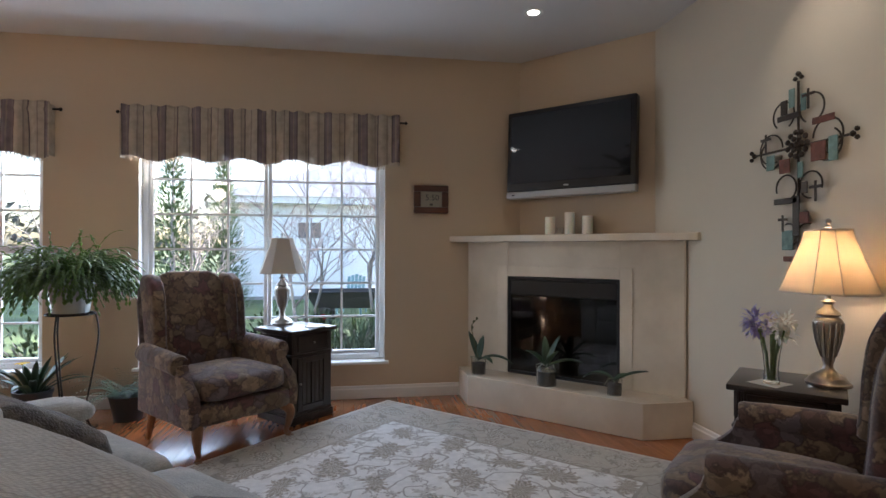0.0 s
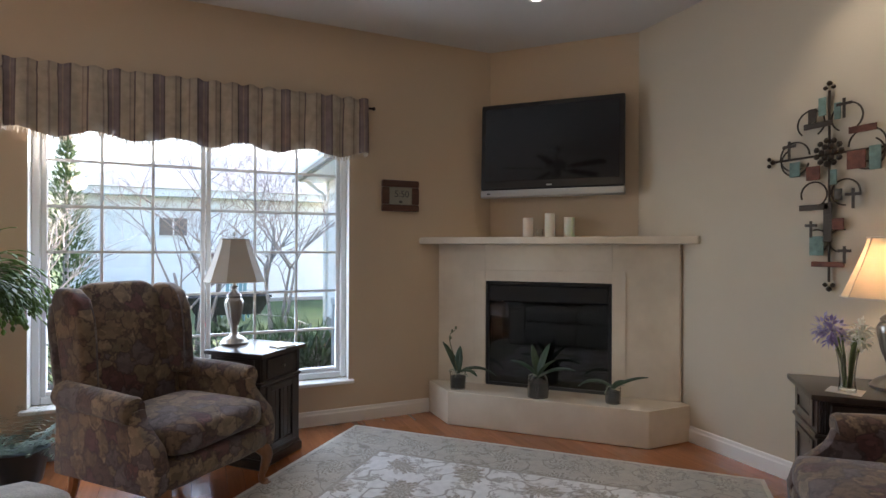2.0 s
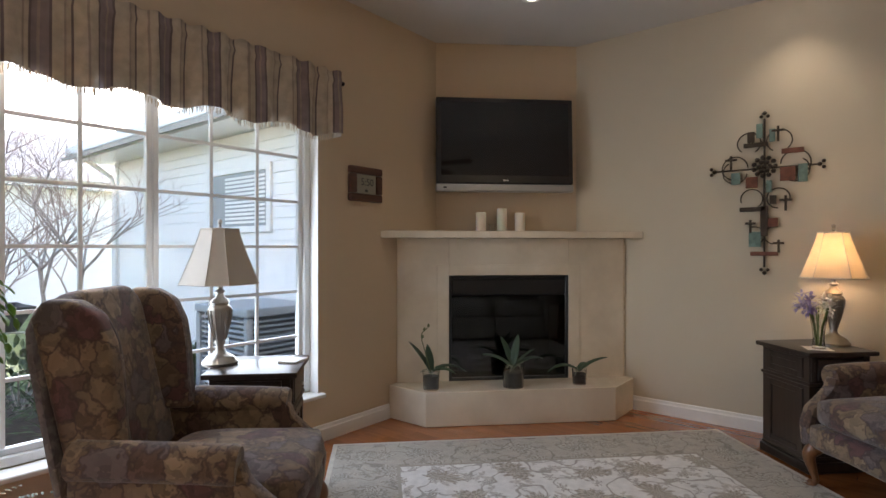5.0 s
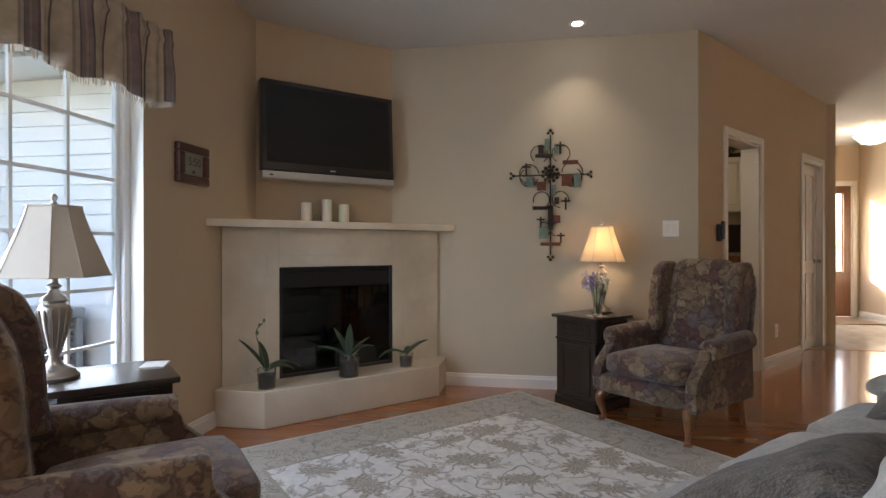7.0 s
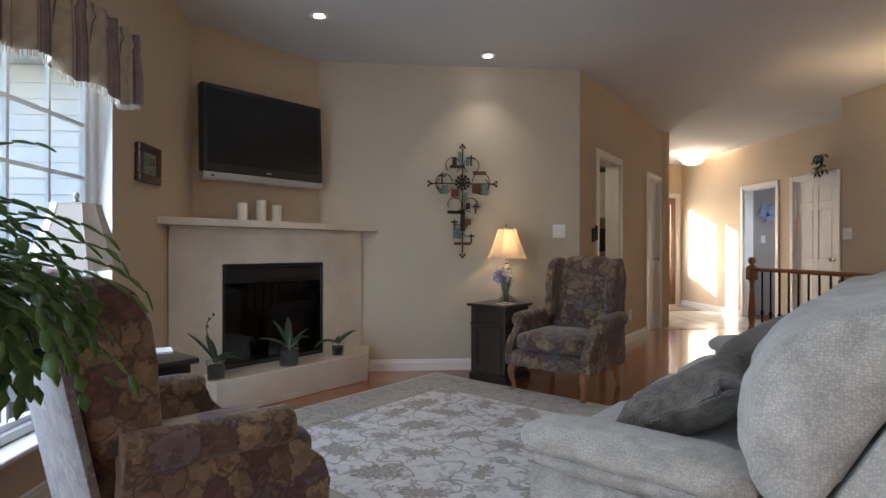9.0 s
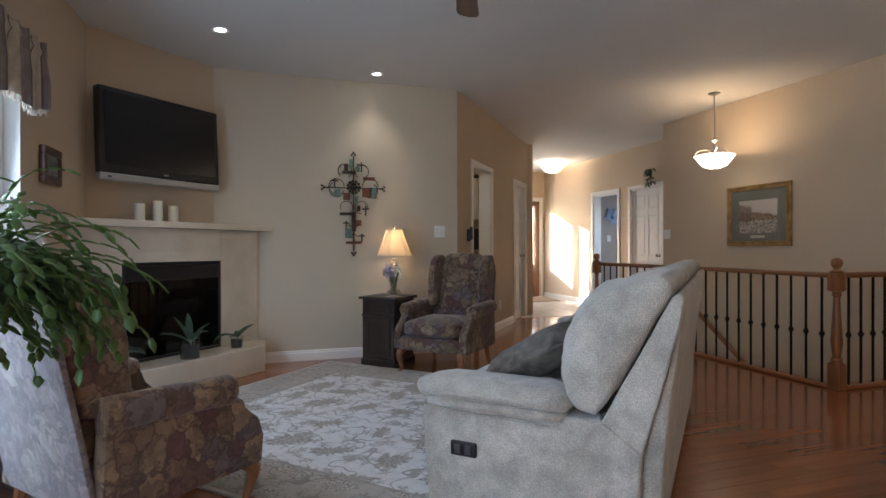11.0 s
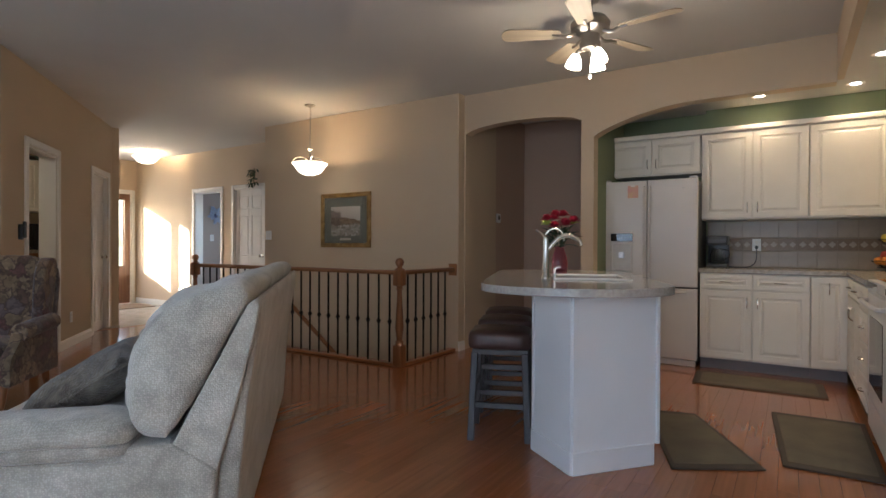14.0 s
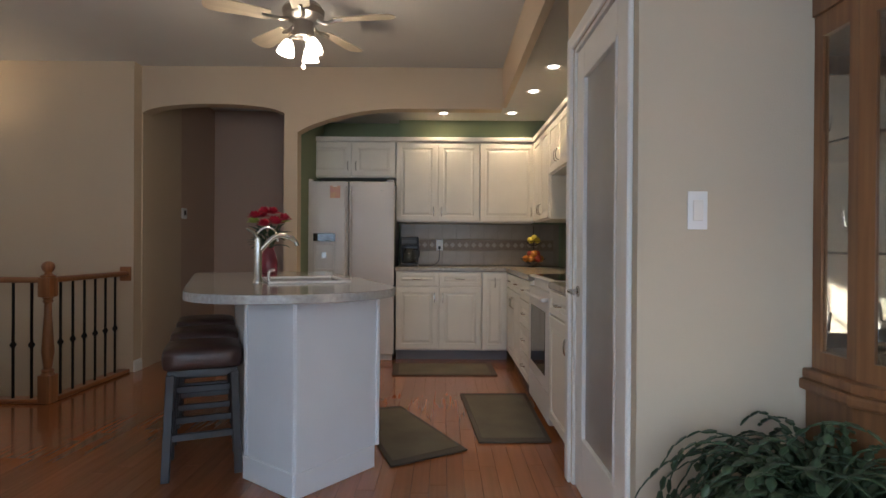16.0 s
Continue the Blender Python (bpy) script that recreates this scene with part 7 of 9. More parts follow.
def upper_cabinet(m, w_, z0, z1, depth, doors, label):
    t = thing("wall_cabinet", m, label, "cabinet", "white wall cabinets")
    part("carcass", bx(0, w_, 0, depth, z0, z1, 0.002), CABINET, t)
    n = doors
    for i in range(n):
        x0, x1 = w_ * i / n + 0.006, w_ * (i + 1) / n - 0.006
        side = x1 - 0.035 if (i % 2 == 0 and n > 1) or (n == 1) else x0 + 0.035
        cab_door(None, x0, x1, z0 + 0.012, z1 - 0.012, 0, (side, z0 + (0.11 if z1 - z0 > 0.5 else 0.12)), t)
    return t


UF = -2.53


def facing(x, y):
    """Cabinets on the back wall: local x runs towards the refrigerator's far side, front to the room."""
    return pose(x, y, 0, 0, 0, 180)


upper_cabinet(facing(-1.945, UF), 0.895, 1.825, 2.195, 0.335, 2, "white raised-panel cabinet above the refrigerator")
upper_cabinet(facing(-2.845, UF), 0.86, 1.37, 2.195, 0.335, 2, "white raised-panel double wall cabinet above the counter")
upper_cabinet(facing(-3.708, UF), 0.568, 1.37, 2.195, 0.335, 1, "white raised-panel wall cabinet in the corner")
upper_cabinet(pose(-4.28, UF + 0.02, 0, 0, 0, 90), 0.80, 1.37, 2.195, 0.335, 2, "white raised-panel wall cabinet on the side wall")
upper_cabinet(pose(-4.28, UF + 0.83, 0, 0, 0, 90), 0.76, 1.75, 2.195, 0.335, 2, "short white wall cabinet above the stove")
crown = thing("crown_moulding", pose(0, 0, 0), "white crown moulding along the cabinet tops", "moulding")
part("back_run", bx(-4.30, -1.945, UF - 0.30, UF + 0.035, 2.196, 2.245, 0.012, 2), CABINET, crown)
part("side_run", bx(-4.60, -4.245, UF + 0.036, UF + 1.60, 2.196, 2.245, 0.012, 2), CABINET, crown)

BF = -2.25


def base_cabinet(m, w_, layout, label, depth=0.58):
    """layout: door columns with a drawer above (d), or one tall door (t), or four drawers (4)."""
    t = thing("base_cabinet", m, label, "cabinet", "white base cabinets")
    part("carcass", bx(0, w_, 0, depth, 0.10, 0.875, 0.002), CABINET, t)
    part("toe_kick", bx(0.0, w_, 0.055, depth, 0.001, 0.0995), plain("grey_toe_kick", (0.20, 0.20, 0.22), 0.6), t, "grey recessed toe kick")
    n = len(layout)
    for i, kind in enumerate(layout):
        x0, x1 = w_ * i / n + 0.006, w_ * (i + 1) / n - 0.006
        if kind == "d":
            cab_door(None, x0, x1, 0.735, 0.865, 0, ((x0 + x1) / 2, 0.80), t, False)
            cab_door(None, x0, x1, 0.115, 0.722, 0, (x1 - 0.035 if i % 2 == 0 else x0 + 0.035, 0.62), t)
        elif kind == "t":
            cab_door(None, x0, x1, 0.115, 0.865, 0, ((x0 + x1) / 2, 0.77), t)
        else:
            for a, b in ((0.115, 0.30), (0.312, 0.50), (0.512, 0.70), (0.712, 0.865)):
                cab_door(None, x0, x1, a, b, 0, ((x0 + x1) / 2, (a + b) / 2), t, False)
    return t


base_cabinet(facing(-2.872, BF), 0.842, "dd", "white base cabinet with two drawers and doors")
base_cabinet(facing(-3.716, BF), 0.255, "t", "narrow white base cabinet in the corner")
base_cabinet(pose(-3.985, BF + 0.005, 0, 0, 0, 90), -0.885 - BF, "dd4", "white base cabinet with drawers beside the stove", 0.60)
COUNTER = material("speckled_taupe_counter", (0.36, 0.32, 0.26), 0.22, dark=(0.24, 0.21, 0.17), scale=40, fine=180, bump=0.01)
ct = thing("kitchen_counter", pose(0, 0, 0), "taupe speckled L-shaped kitchen counter", "counter")
part("worktop", prism(bmesh.new(), [(-2.862, BF + 0.03), (-3.955, BF + 0.03), (-3.955, -0.886), (-4.60, -0.886), (-4.60, KY + 0.003), (-2.862, KY + 0.003)], 0.876, 0.915, 0.006), COUNTER, ct)
# tiled backsplash
bs = thing("backsplash", pose(0, 0, 0), "taupe tiled backsplash with a patterned border", "backsplash")
TILE = material("taupe_tile", (0.38, 0.305, 0.22), 0.3, scale=8, fine=60, bump=0.03)
TILE2 = material("brown_border_tile", (0.23, 0.16, 0.10), 0.35, scale=20, fine=90, bump=0.05)
DIAMOND = material("pale_diamond_tile", (0.42, 0.34, 0.25), 0.35, scale=20, fine=90)
part("grout", bx(-4.60, -2.862, KY + 0.001, KY + 0.006, 0.916, 1.369), material("grout", (0.33, 0.27, 0.195), 0.9), bs)
me_tiles = {}


def tile_object(name, w_, h_, mat, loc, parent):
    key = (name, w_, h_)
    if key not in me_tiles:
        bm = bmesh.new()
        box(bm, -w_ / 2, w_ / 2, -0.004, 0.0, -h_ / 2, h_ / 2, 0.0015)
        me = bpy.data.meshes.new(name)
        bm.to_mesh(me)
        bm.free()
        me.materials.append(mat)
        me_tiles[key] = me
    ob = new(name, me_tiles[key])
    ob.parent = parent
    ob.matrix_basis = loc
    return ob


for i in range(11):
    x = -2.945 - 0.152 * i
    if x < -4.58:
        break
    for z, h_ in ((0.996, 0.152), (1.285, 0.160)):
        tile_object("tile", 0.148, h_, TILE, pose(x, KY + 0.0062, z, 0, 0, 180), bs)
    tile_object("border_tile", 0.150, 0.108, TILE2, pose(x, KY + 0.0062, 1.138, 0, 0, 180), bs)
    for dx in (-0.036, 0.036):
        tile_object("diamond_inlay", 0.042, 0.042, DIAMOND, pose(x + dx, KY + 0.0082, 1.138, 0, 45, 180), bs)

# boxed-out green soffit above the counter cabinets
tagged(part("wall_soffit_box", bx(KX, -2.86, KY + 0.001, KY + 0.16, 2.246, 2.464), GREEN), "boxed-out sage green soffit above the cabinets", "wall", kind="structure")
# refrigerator
FRIDGE = material("white_appliance", (0.66, 0.63, 0.61), 0.30, scale=2, fine=300, bump=0.03, spread=0.03)
fr = thing("refrigerator", pose(-1.975, -2.21, 0, 0, 0, 180), "white french-door refrigerator with ice dispenser", "refrigerator")
part("cabinet", bx(0.004, 0.876, 0.062, 0.64, 0.03, 1.735, 0.006), plain("dark_grey_side", (0.045, 0.045, 0.05), 0.5), fr, "dark grey cabinet sides")
for x0, x1, z0, z1, nm in ((0.0, 0.432, 0.735, 1.75, "left_door"), (0.440, 0.880, 0.735, 1.75, "right_door"), (0.0, 0.880, 0.065, 0.722, "freezer_drawer")):
    d = part(nm.replace("left_", "").replace("right_", ""), bx(x0, x1, 0.0, 0.06, z0, z1, 0.012, 3), FRIDGE, fr, smooth=True)
    if "door" in nm:
        hx = 0.412 if x0 < 0.1 else 0.462
        pts = curve_points([(hx, -0.001, z0 + 0.06), (hx, -0.038, z0 + 0.12), (hx, -0.045, (z0 + z1) / 2), (hx, -0.038, z1 - 0.12), (hx, -0.001, z1 - 0.06)], 5)
        part("handle", tube(bmesh.new(), pts, 0.011, 8), FRIDGE, d, smooth=True)
    else:
        pts = curve_points([(0.10, -0.001, 0.685), (0.16, -0.04, 0.688), (0.44, -0.048, 0.688), (0.72, -0.04, 0.688), (0.78, -0.001, 0.685)], 5)
        part("handle", tube(bmesh.new(), pts, 0.012, 8), FRIDGE, d, smooth=True)
for x0 in (0.0, 0.80):
    part("hinge_cover", bx(x0 + 0.005, x0 + 0.075, 0.01, 0.09, 1.751, 1.772, 0.008, 2), FRIDGE, fr)
disp = part("dispenser", bx(0.090, 0.310, -0.003, 0.001, 0.86, 1.245, 0.003), material("dispenser_white", (0.60, 0.58, 0.56), 0.35), fr)
part("control_panel", bx(0.095, 0.305, -0.006, -0.0035, 1.165, 1.240, 0.002), BLACK_GLASS, disp, "glossy black control panel")
bm = bmesh.new()
for a, b, c, d in ((0.10, 0.115, 0.88, 1.15), (0.285, 0.30, 0.88, 1.15), (0.115, 0.285, 0.88, 0.90), (0.115, 0.285, 1.135, 1.15)):
    box(bm, a, b, -0.012, -0.0035, c, d, 0.003)
part("recess_frame", bm, FRIDGE, disp)
part("paddle", bx(0.175, 0.225, -0.014, -0.0035, 1.00, 1.06, 0.003), STEEL, disp)
part("badge", bx(0.745, 0.775, -0.002, 0.001, 1.655, 1.665), STEEL, fr)
part("base_grille", bx(0.02, 0.86, 0.03, 0.10, 0.002, 0.058, 0.004), FRIDGE, fr)
mag = thing("sticky_note", pose(-1.975, -2.21, 0, 0, 0, 180) @ pose(0.305, -0.0015, 1.645), "orange and pink paper note on the refrigerator", "note")
part("paper", bx(-0.05, 0.05, -0.002, 0.0, -0.06, 0.06), material("orange_paper", (0.62, 0.42, 0.26), 0.9, dark=(0.62, 0.30, 0.30), scale=14, fine=40), mag)
part("tape", bx(-0.02, 0.02, -0.003, -0.002, 0.048, 0.062), TRIM, mag)

# stove
st = thing("stove", pose(-3.975, -0.70, 0, 0, 0, 90) @ pose(-0.76, 0, 0), "white electric range with a dark glass oven door", "stove")
STOVE_W = 0.76
st.matrix_world = pose(-3.985, -0.882, 0, 0, 0, 90)
part("body", bx(0.0, STOVE_W, 0.02, 0.60, 0.05, 0.905, 0.006), FRIDGE, st)
od = part("oven_door", bx(0.01, STOVE_W - 0.01, -0.022, 0.018, 0.245, 0.845, 0.010, 2), FRIDGE, st, smooth=True)
part("oven_window", bx(0.12, STOVE_W - 0.12, -0.025, -0.021, 0.33, 0.72, 0.002), BLACK_GLASS, od, "dark glass oven window")
part("handle", tube(bmesh.new(), curve_points([(0.05, -0.022, 0.80), (0.07, -0.06, 0.80), (0.38, -0.065, 0.80), (0.69, -0.06, 0.80), (0.71, -0.022, 0.80)], 4), 0.013, 8), FRIDGE, od, smooth=True)
part("drawer", bx(0.01, STOVE_W - 0.01, -0.018, 0.018, 0.06, 0.235, 0.008, 2), FRIDGE, st)
part("cooktop", bx(0.0, STOVE_W, -0.02, 0.60, 0.906, 0.920, 0.004), FRIDGE, st)
part("glass_top", bx(0.03, STOVE_W - 0.03, 0.02, 0.50, 0.9205, 0.924), BLACK_GLASS, st, "black ceramic glass cooktop")
part("backguard", bx(0.0, STOVE_W, 0.53, 0.60, 0.921, 1.09, 0.01, 2), FRIDGE, st)
base_cabinet(pose(-3.985, -0.118, 0, 0, 0, 90), 0.54, "d", "white base cabinet at the end of the kitchen run", 0.60)
ct2 = thing("kitchen_counter", pose(0, 0, 0), "taupe speckled counter beside the stove", "counter")
part("worktop", bx(-4.60, -3.955, -0.118, 0.425, 0.876, 0.915, 0.006), COUNTER, ct2)

# coffee maker, cord, fruit stand
cm = thing("coffee_maker", pose(-2.985, -2.60, 0.9155, 0, 0, 180), "black drip coffee maker with a glass carafe", "coffee maker")
part("base", bx(-0.09, 0.09, -0.12, 0.10, 0.0, 0.035, 0.01, 2), BLACK, cm, smooth=True)
part("tower", bx(-0.09, 0.09, 0.02, 0.10, 0.035, 0.30, 0.01, 2), BLACK, cm, smooth=True)
part("brew_head", bx(-0.09, 0.09, -0.11, 0.10, 0.215, 0.305, 0.012, 2), BLACK, cm, smooth=True)
part("carafe", lathe(bmesh.new(), [(0.0005, 0.038), (0.060, 0.038), (0.068, 0.07), (0.066, 0.13), (0.045, 0.175), (0.045, 0.185), (0.040, 0.185), (0.040, 0.175), (0.060, 0.13), (0.062, 0.07), (0.055, 0.044), (0.0005, 0.044)], 18, pose(0, -0.045, 0)), GLASS, cm, "clear glass carafe", True)
part("carafe_handle", tube(bmesh.new(), curve_points([(0.045, -0.06, 0.17), (0.095, -0.085, 0.16), (0.098, -0.085, 0.10), (0.066, -0.06, 0.075)], 4), 0.008, 7), BLACK, cm, smooth=True)
part("steel_band", bx(-0.075, 0.075, -0.112, -0.109, 0.235, 0.27), plain("dark_band", (0.05, 0.05, 0.055), 0.4), cm)
cord = thing("power_cord", pose(0, 0, 0), "dark power cord from the coffee maker to the outlet", "cord")
part("cable", tube(bmesh.new(), curve_points([(-3.07, -2.66, 0.925), (-3.14, -2.70, 0.921), (-3.24, -2.78, 0.925), (-3.29, -2.835, 0.98), (-3.295, -2.838, 1.10)], 6), 0.004, 6), BLACK, cord, smooth=True)
part("plug", bx(-3.308, -3.282, KY + 0.019, KY + 0.045, 1.095, 1.125, 0.004), BLACK, cord)
fb = thing("fruit_stand", pose(-4.27, -2.55, 0.9155), "two-tier wire fruit stand of oranges, apples and lemons", "fruit stand")
bm = bmesh.new()
tube(bm, [(0, 0, 0.0), (0, 0, 0.42)], 0.004, 6)
for r, z in ((0.07, 0.004), (0.13, 0.085), (0.085, 0.03), (0.085, 0.265), (0.05, 0.225)):
    tube(bm, [(r * math.cos(2 * math.pi * i / 20), r * math.sin(2 * math.pi * i / 20), z) for i in range(21)], 0.003, 5)
for r0, z0, r1, z1 in ((0.03, 0.02, 0.13, 0.085), (0.02, 0.215, 0.085, 0.265)):
    for i in range(12):
        a = 2 * math.pi * i / 12
        tube(bm, [(r0 * math.cos(a), r0 * math.sin(a), z0), (r1 * math.cos(a), r1 * math.sin(a), z1)], 0.002, 4)
part("wire_frame", bm, BRONZE, fb)
rnd = random.Random(6)
ORANGE, APPLE, LEMON = (material(n, c, 0.45, scale=20, fine=160, bump=0.1, spread=0.2) for n, c in (("orange_peel", (0.72, 0.28, 0.03)), ("apple_skin", (0.45, 0.06, 0.03)), ("lemon_peel", (0.75, 0.60, 0.06))))
fruit = [0.0005, -0.034, 0.022, -0.03, 0.034, -0.008, 0.034, 0.010, 0.022, 0.030, 0.0005, 0.033]
prof = list(zip(fruit[::2], fruit[1::2]))
for k in range(15):
    lo = k < 10
    a = 2 * math.pi * k / (6 if lo else 5) + (0.5 if k > 5 else 0)
    r, z = ((0.075, 0.085) if k < 6 else (0.040, 0.135)) if lo else (0.036, 0.275 + 0.022 * (k % 2))
    part("fruit", lathe(bmesh.new(), prof, 12, pose(r * math.cos(a), r * math.sin(a), z, rnd.uniform(0, 60), rnd.uniform(0, 60))), (APPLE if k in (2, 6, 8) else ORANGE) if lo else LEMON, fb, smooth=True)

# ---- island ----
IU, IV = Vector((0.39, -0.92)).normalized(), Vector((0.92, 0.39)).normalized()
P0 = Vector((-2.690, 0.690))
P1 = Vector((-2.390, 0.465))
P2 = Vector((-3.010, 0.295))
LEN = 1.45
P1b, P2b = P1 + IU * LEN, P2 + IU * (LEN + 0.1)
isl = thing("kitchen_island", pose(0, 0, 0), "white panelled kitchen island with an angled end", "kitchen island")
IW = material("white_island_paint", (0.78, 0.80, 0.83), 0.45, scale=2, fine=80, bump=0.02, spread=0.03)
T2 = (P2 - P0).normalized()
KICK = P0 + T2 * ((P2 - P0).length - 0.035)
part("body", prism(bmesh.new(), [P0, P1, P1b, P2b, P2], 0.105, 0.880), IW, isl)
part("plinth", prism(bmesh.new(), [P0 + IU * 0.001, P1 + IU * 0.001, P1b, P2b + IV * 0.06, P2 + IV * 0.06 + IU * 0.001], 0.001, 0.106), IW, isl)


def face_board(a, b, z0, z1, out, name):
    """A thin board on the face from a to b."""
    way = (b - a).normalized()
    nrm = Vector((way.y, -way.x))
    if nrm.dot(P0 - (P1b + P2b) / 2) < 0:
        nrm = -nrm
    return part(name, prism(bmesh.new(), [a, b, b + nrm * out, a + nrm * out], z0, z1, 0.002, 1), IW, isl)


T1 = (P1 - P0).normalized()
face_board(P0 - T1 * 0.002, P1, 0.001, 0.112, 0.012, "skirting_board")
face_board(P0 - T2 * 0.002, KICK, 0.001, 0.112, 0.012, "skirting_board")
face_board(P0 + T1 * 0.002, P0 + T1 * 0.030, 0.113, 0.878, 0.008, "corner_batten")
face_board(P0 + T2 * 0.002, P0 + T2 * 0.030, 0.113, 0.878, 0.008, "corner_batten")
face_board(P1 - T1 * 0.020, P1, 0.113, 0.878, 0.008, "edge_batten")
face_board(P2 - T2 * 0.020, P2, 0.105, 0.878, 0.010, "edge_batten")
QUARTZ = material("grey_solid_surface", (0.42, 0.40, 0.37), 0.12, dark=(0.34, 0.32, 0.30), scale=60, fine=220, bump=0.005)
top = thing("island_counter", pose(0, 0, 0), "grey rounded island countertop overhanging the bar side", "counter")
ca = P0 * 0.35 + (P1 + P2) * 0.325
outline = []
for k in range(25):
    a = math.pi * k / 24
    r_u, r_v = 0.36, 0.475
    c = ca + IV * 0.065
    q = c + IV * (r_v * math.cos(a)) - IU * (0.04 + r_u * math.sin(a))
    outline.append((q.x, q.y))


def isl_pt(u, v):
    q = ca + IU * u + IV * v
    return (q.x, q.y)


# worktop in three strips round the sink
bm = bmesh.new()
near = [isl_pt(0.27, -0.41), isl_pt(0.27, 0.54)]
prism(bm, outline[:25] + near[:1] + near[1:], 0.881, 0.920, 0.006)
prism(bm, [isl_pt(0.27, -0.41), isl_pt(0.72, -0.41), isl_pt(0.72, -0.25), isl_pt(0.27, -0.25)], 0.881, 0.920)
prism(bm, [isl_pt(0.27, 0.14), isl_pt(0.72, 0.14), isl_pt(0.72, 0.54), isl_pt(0.27, 0.54)], 0.881, 0.920)
prism(bm, [isl_pt(0.72, -0.41), isl_pt(LEN + 0.15, -0.41), isl_pt(LEN + 0.15, 0.54), isl_pt(0.72, 0.54)], 0.881, 0.920)
part("worktop", bm, QUARTZ, top)
bm = bmesh.new()
rim = [isl_pt(0.26, -0.26), isl_pt(0.73, -0.26), isl_pt(0.73, 0.15), isl_pt(0.26, 0.15)]
for i in range(4):
    a, b = Vector(rim[i]), Vector(rim[(i + 1) % 4])
    tube(bm, [(a.x, a.y, 0.924), (b.x, b.y, 0.924)], 0.010, 6)
prism(bm, [isl_pt(0.265, -0.255), isl_pt(0.725, -0.255), isl_pt(0.725, 0.145), isl_pt(0.265, 0.145)], 0.70, 0.71)
for a, b in ((rim[0], rim[1]), (rim[1], rim[2]), (rim[2], rim[3]), (rim[3], rim[0])):
    a, b = Vector(a), Vector(b)
    n_ = Vector((b - a).normalized().yx) * Vector((1, -1)) * 0.006
    prism(bm, [a, b, b + n_, a + n_], 0.70, 0.918)
part("sink_basin", bm, plain("white_sink", (0.75, 0.74, 0.72), 0.2), top, "white undermount sink")
fx, fy = isl_pt(0.377, 0.20)
fa = thing("kitchen_faucet", pose(fx, fy, 0.9205, 0, 0, math.degrees(math.atan2(-IV.y, -IV.x))), "chrome gooseneck kitchen faucets by the sink", "faucet")
part("body", lathe(bmesh.new(), [(0.0005, 0), (0.028, 0), (0.027, 0.01), (0.019, 0.03), (0.018, 0.20), (0.015, 0.235), (0.0005, 0.24)], 16), CHROME, fa, smooth=True)
part("spout", tube(bmesh.new(), curve_points([(0.01, 0, 0.17), (0.07, 0, 0.235), (0.13, 0, 0.25), (0.185, 0, 0.225), (0.20, 0, 0.195)], 5), [0.0135] * 15 + [0.012] * 6, 10), CHROME, fa, smooth=True)
part("lever", tube(bmesh.new(), [(0, 0, 0.23), (-0.02, 0.0, 0.26), (-0.06, 0.0, 0.285)], [0.012, 0.009, 0.006], 8), CHROME, fa, smooth=True)
part("filter_tap", tube(bmesh.new(), curve_points([(-0.01, 0.07, 0.0), (-0.01, 0.07, 0.22), (0.01, 0.07, 0.275), (0.05, 0.07, 0.295), (0.09, 0.07, 0.275), (0.105, 0.07, 0.22)], 6), 0.006, 7), CHROME, fa, smooth=True)
part("soap_pump", tube(bmesh.new(), curve_points([(0.05, -0.05, 0.0), (0.05, -0.05, 0.06), (0.08, -0.05, 0.07)], 4), 0.008, 7), CHROME, fa, smooth=True)
# rose vase
rx, ry = isl_pt(0.90, 0.10)
rv = thing("rose_vase", pose(rx, ry, 0.9205), "pink glass vase of red roses on the island", "vase")
part("glass_vase", lathe(bmesh.new(), [(0.0005, 0), (0.045, 0), (0.052, 0.03), (0.055, 0.09), (0.040, 0.15), (0.030, 0.17), (0.036, 0.19), (0.032, 0.19), (0.026, 0.17), (0.036, 0.15), (0.050, 0.09), (0.046, 0.03), (0.0005, 0.008)], 20), plain("pink_glass", (0.72, 0.20, 0.26), 0.05, Transmission_Weight=0.8, IOR=1.45), rv, smooth=True)
rnd = random.Random(31)
bm = bmesh.new()
for i in range(40):
    a = rnd.uniform(0, 6.28)
    leaf_blade(bm, (0.03 * math.cos(a), 0.03 * math.sin(a), 0.18 + rnd.uniform(0, 0.10)), (math.cos(a), math.sin(a), rnd.uniform(0.2, 1.6)), rnd.uniform(0.07, 0.13), 0.035, 0.7, 4)
thicken(part("foliage", bm, LEAF_DEEP, rv), 0.001)
bm = bmesh.new()
for i in range(9):
    a = 2 * math.pi * i / 9
    tube(bm, [(0.012 * math.cos(a), 0.012 * math.sin(a), 0.02), (0.02 * math.cos(a), 0.02 * math.sin(a), 0.18), (0.075 * math.cos(a), 0.075 * math.sin(a), 0.33)], 0.003, 5)
part("stems", bm, STEM, rv)
RED = material("rose_petal", (0.48, 0.025, 0.055), 0.6, dark=(0.30, 0.01, 0.03), scale=30, fine=120)
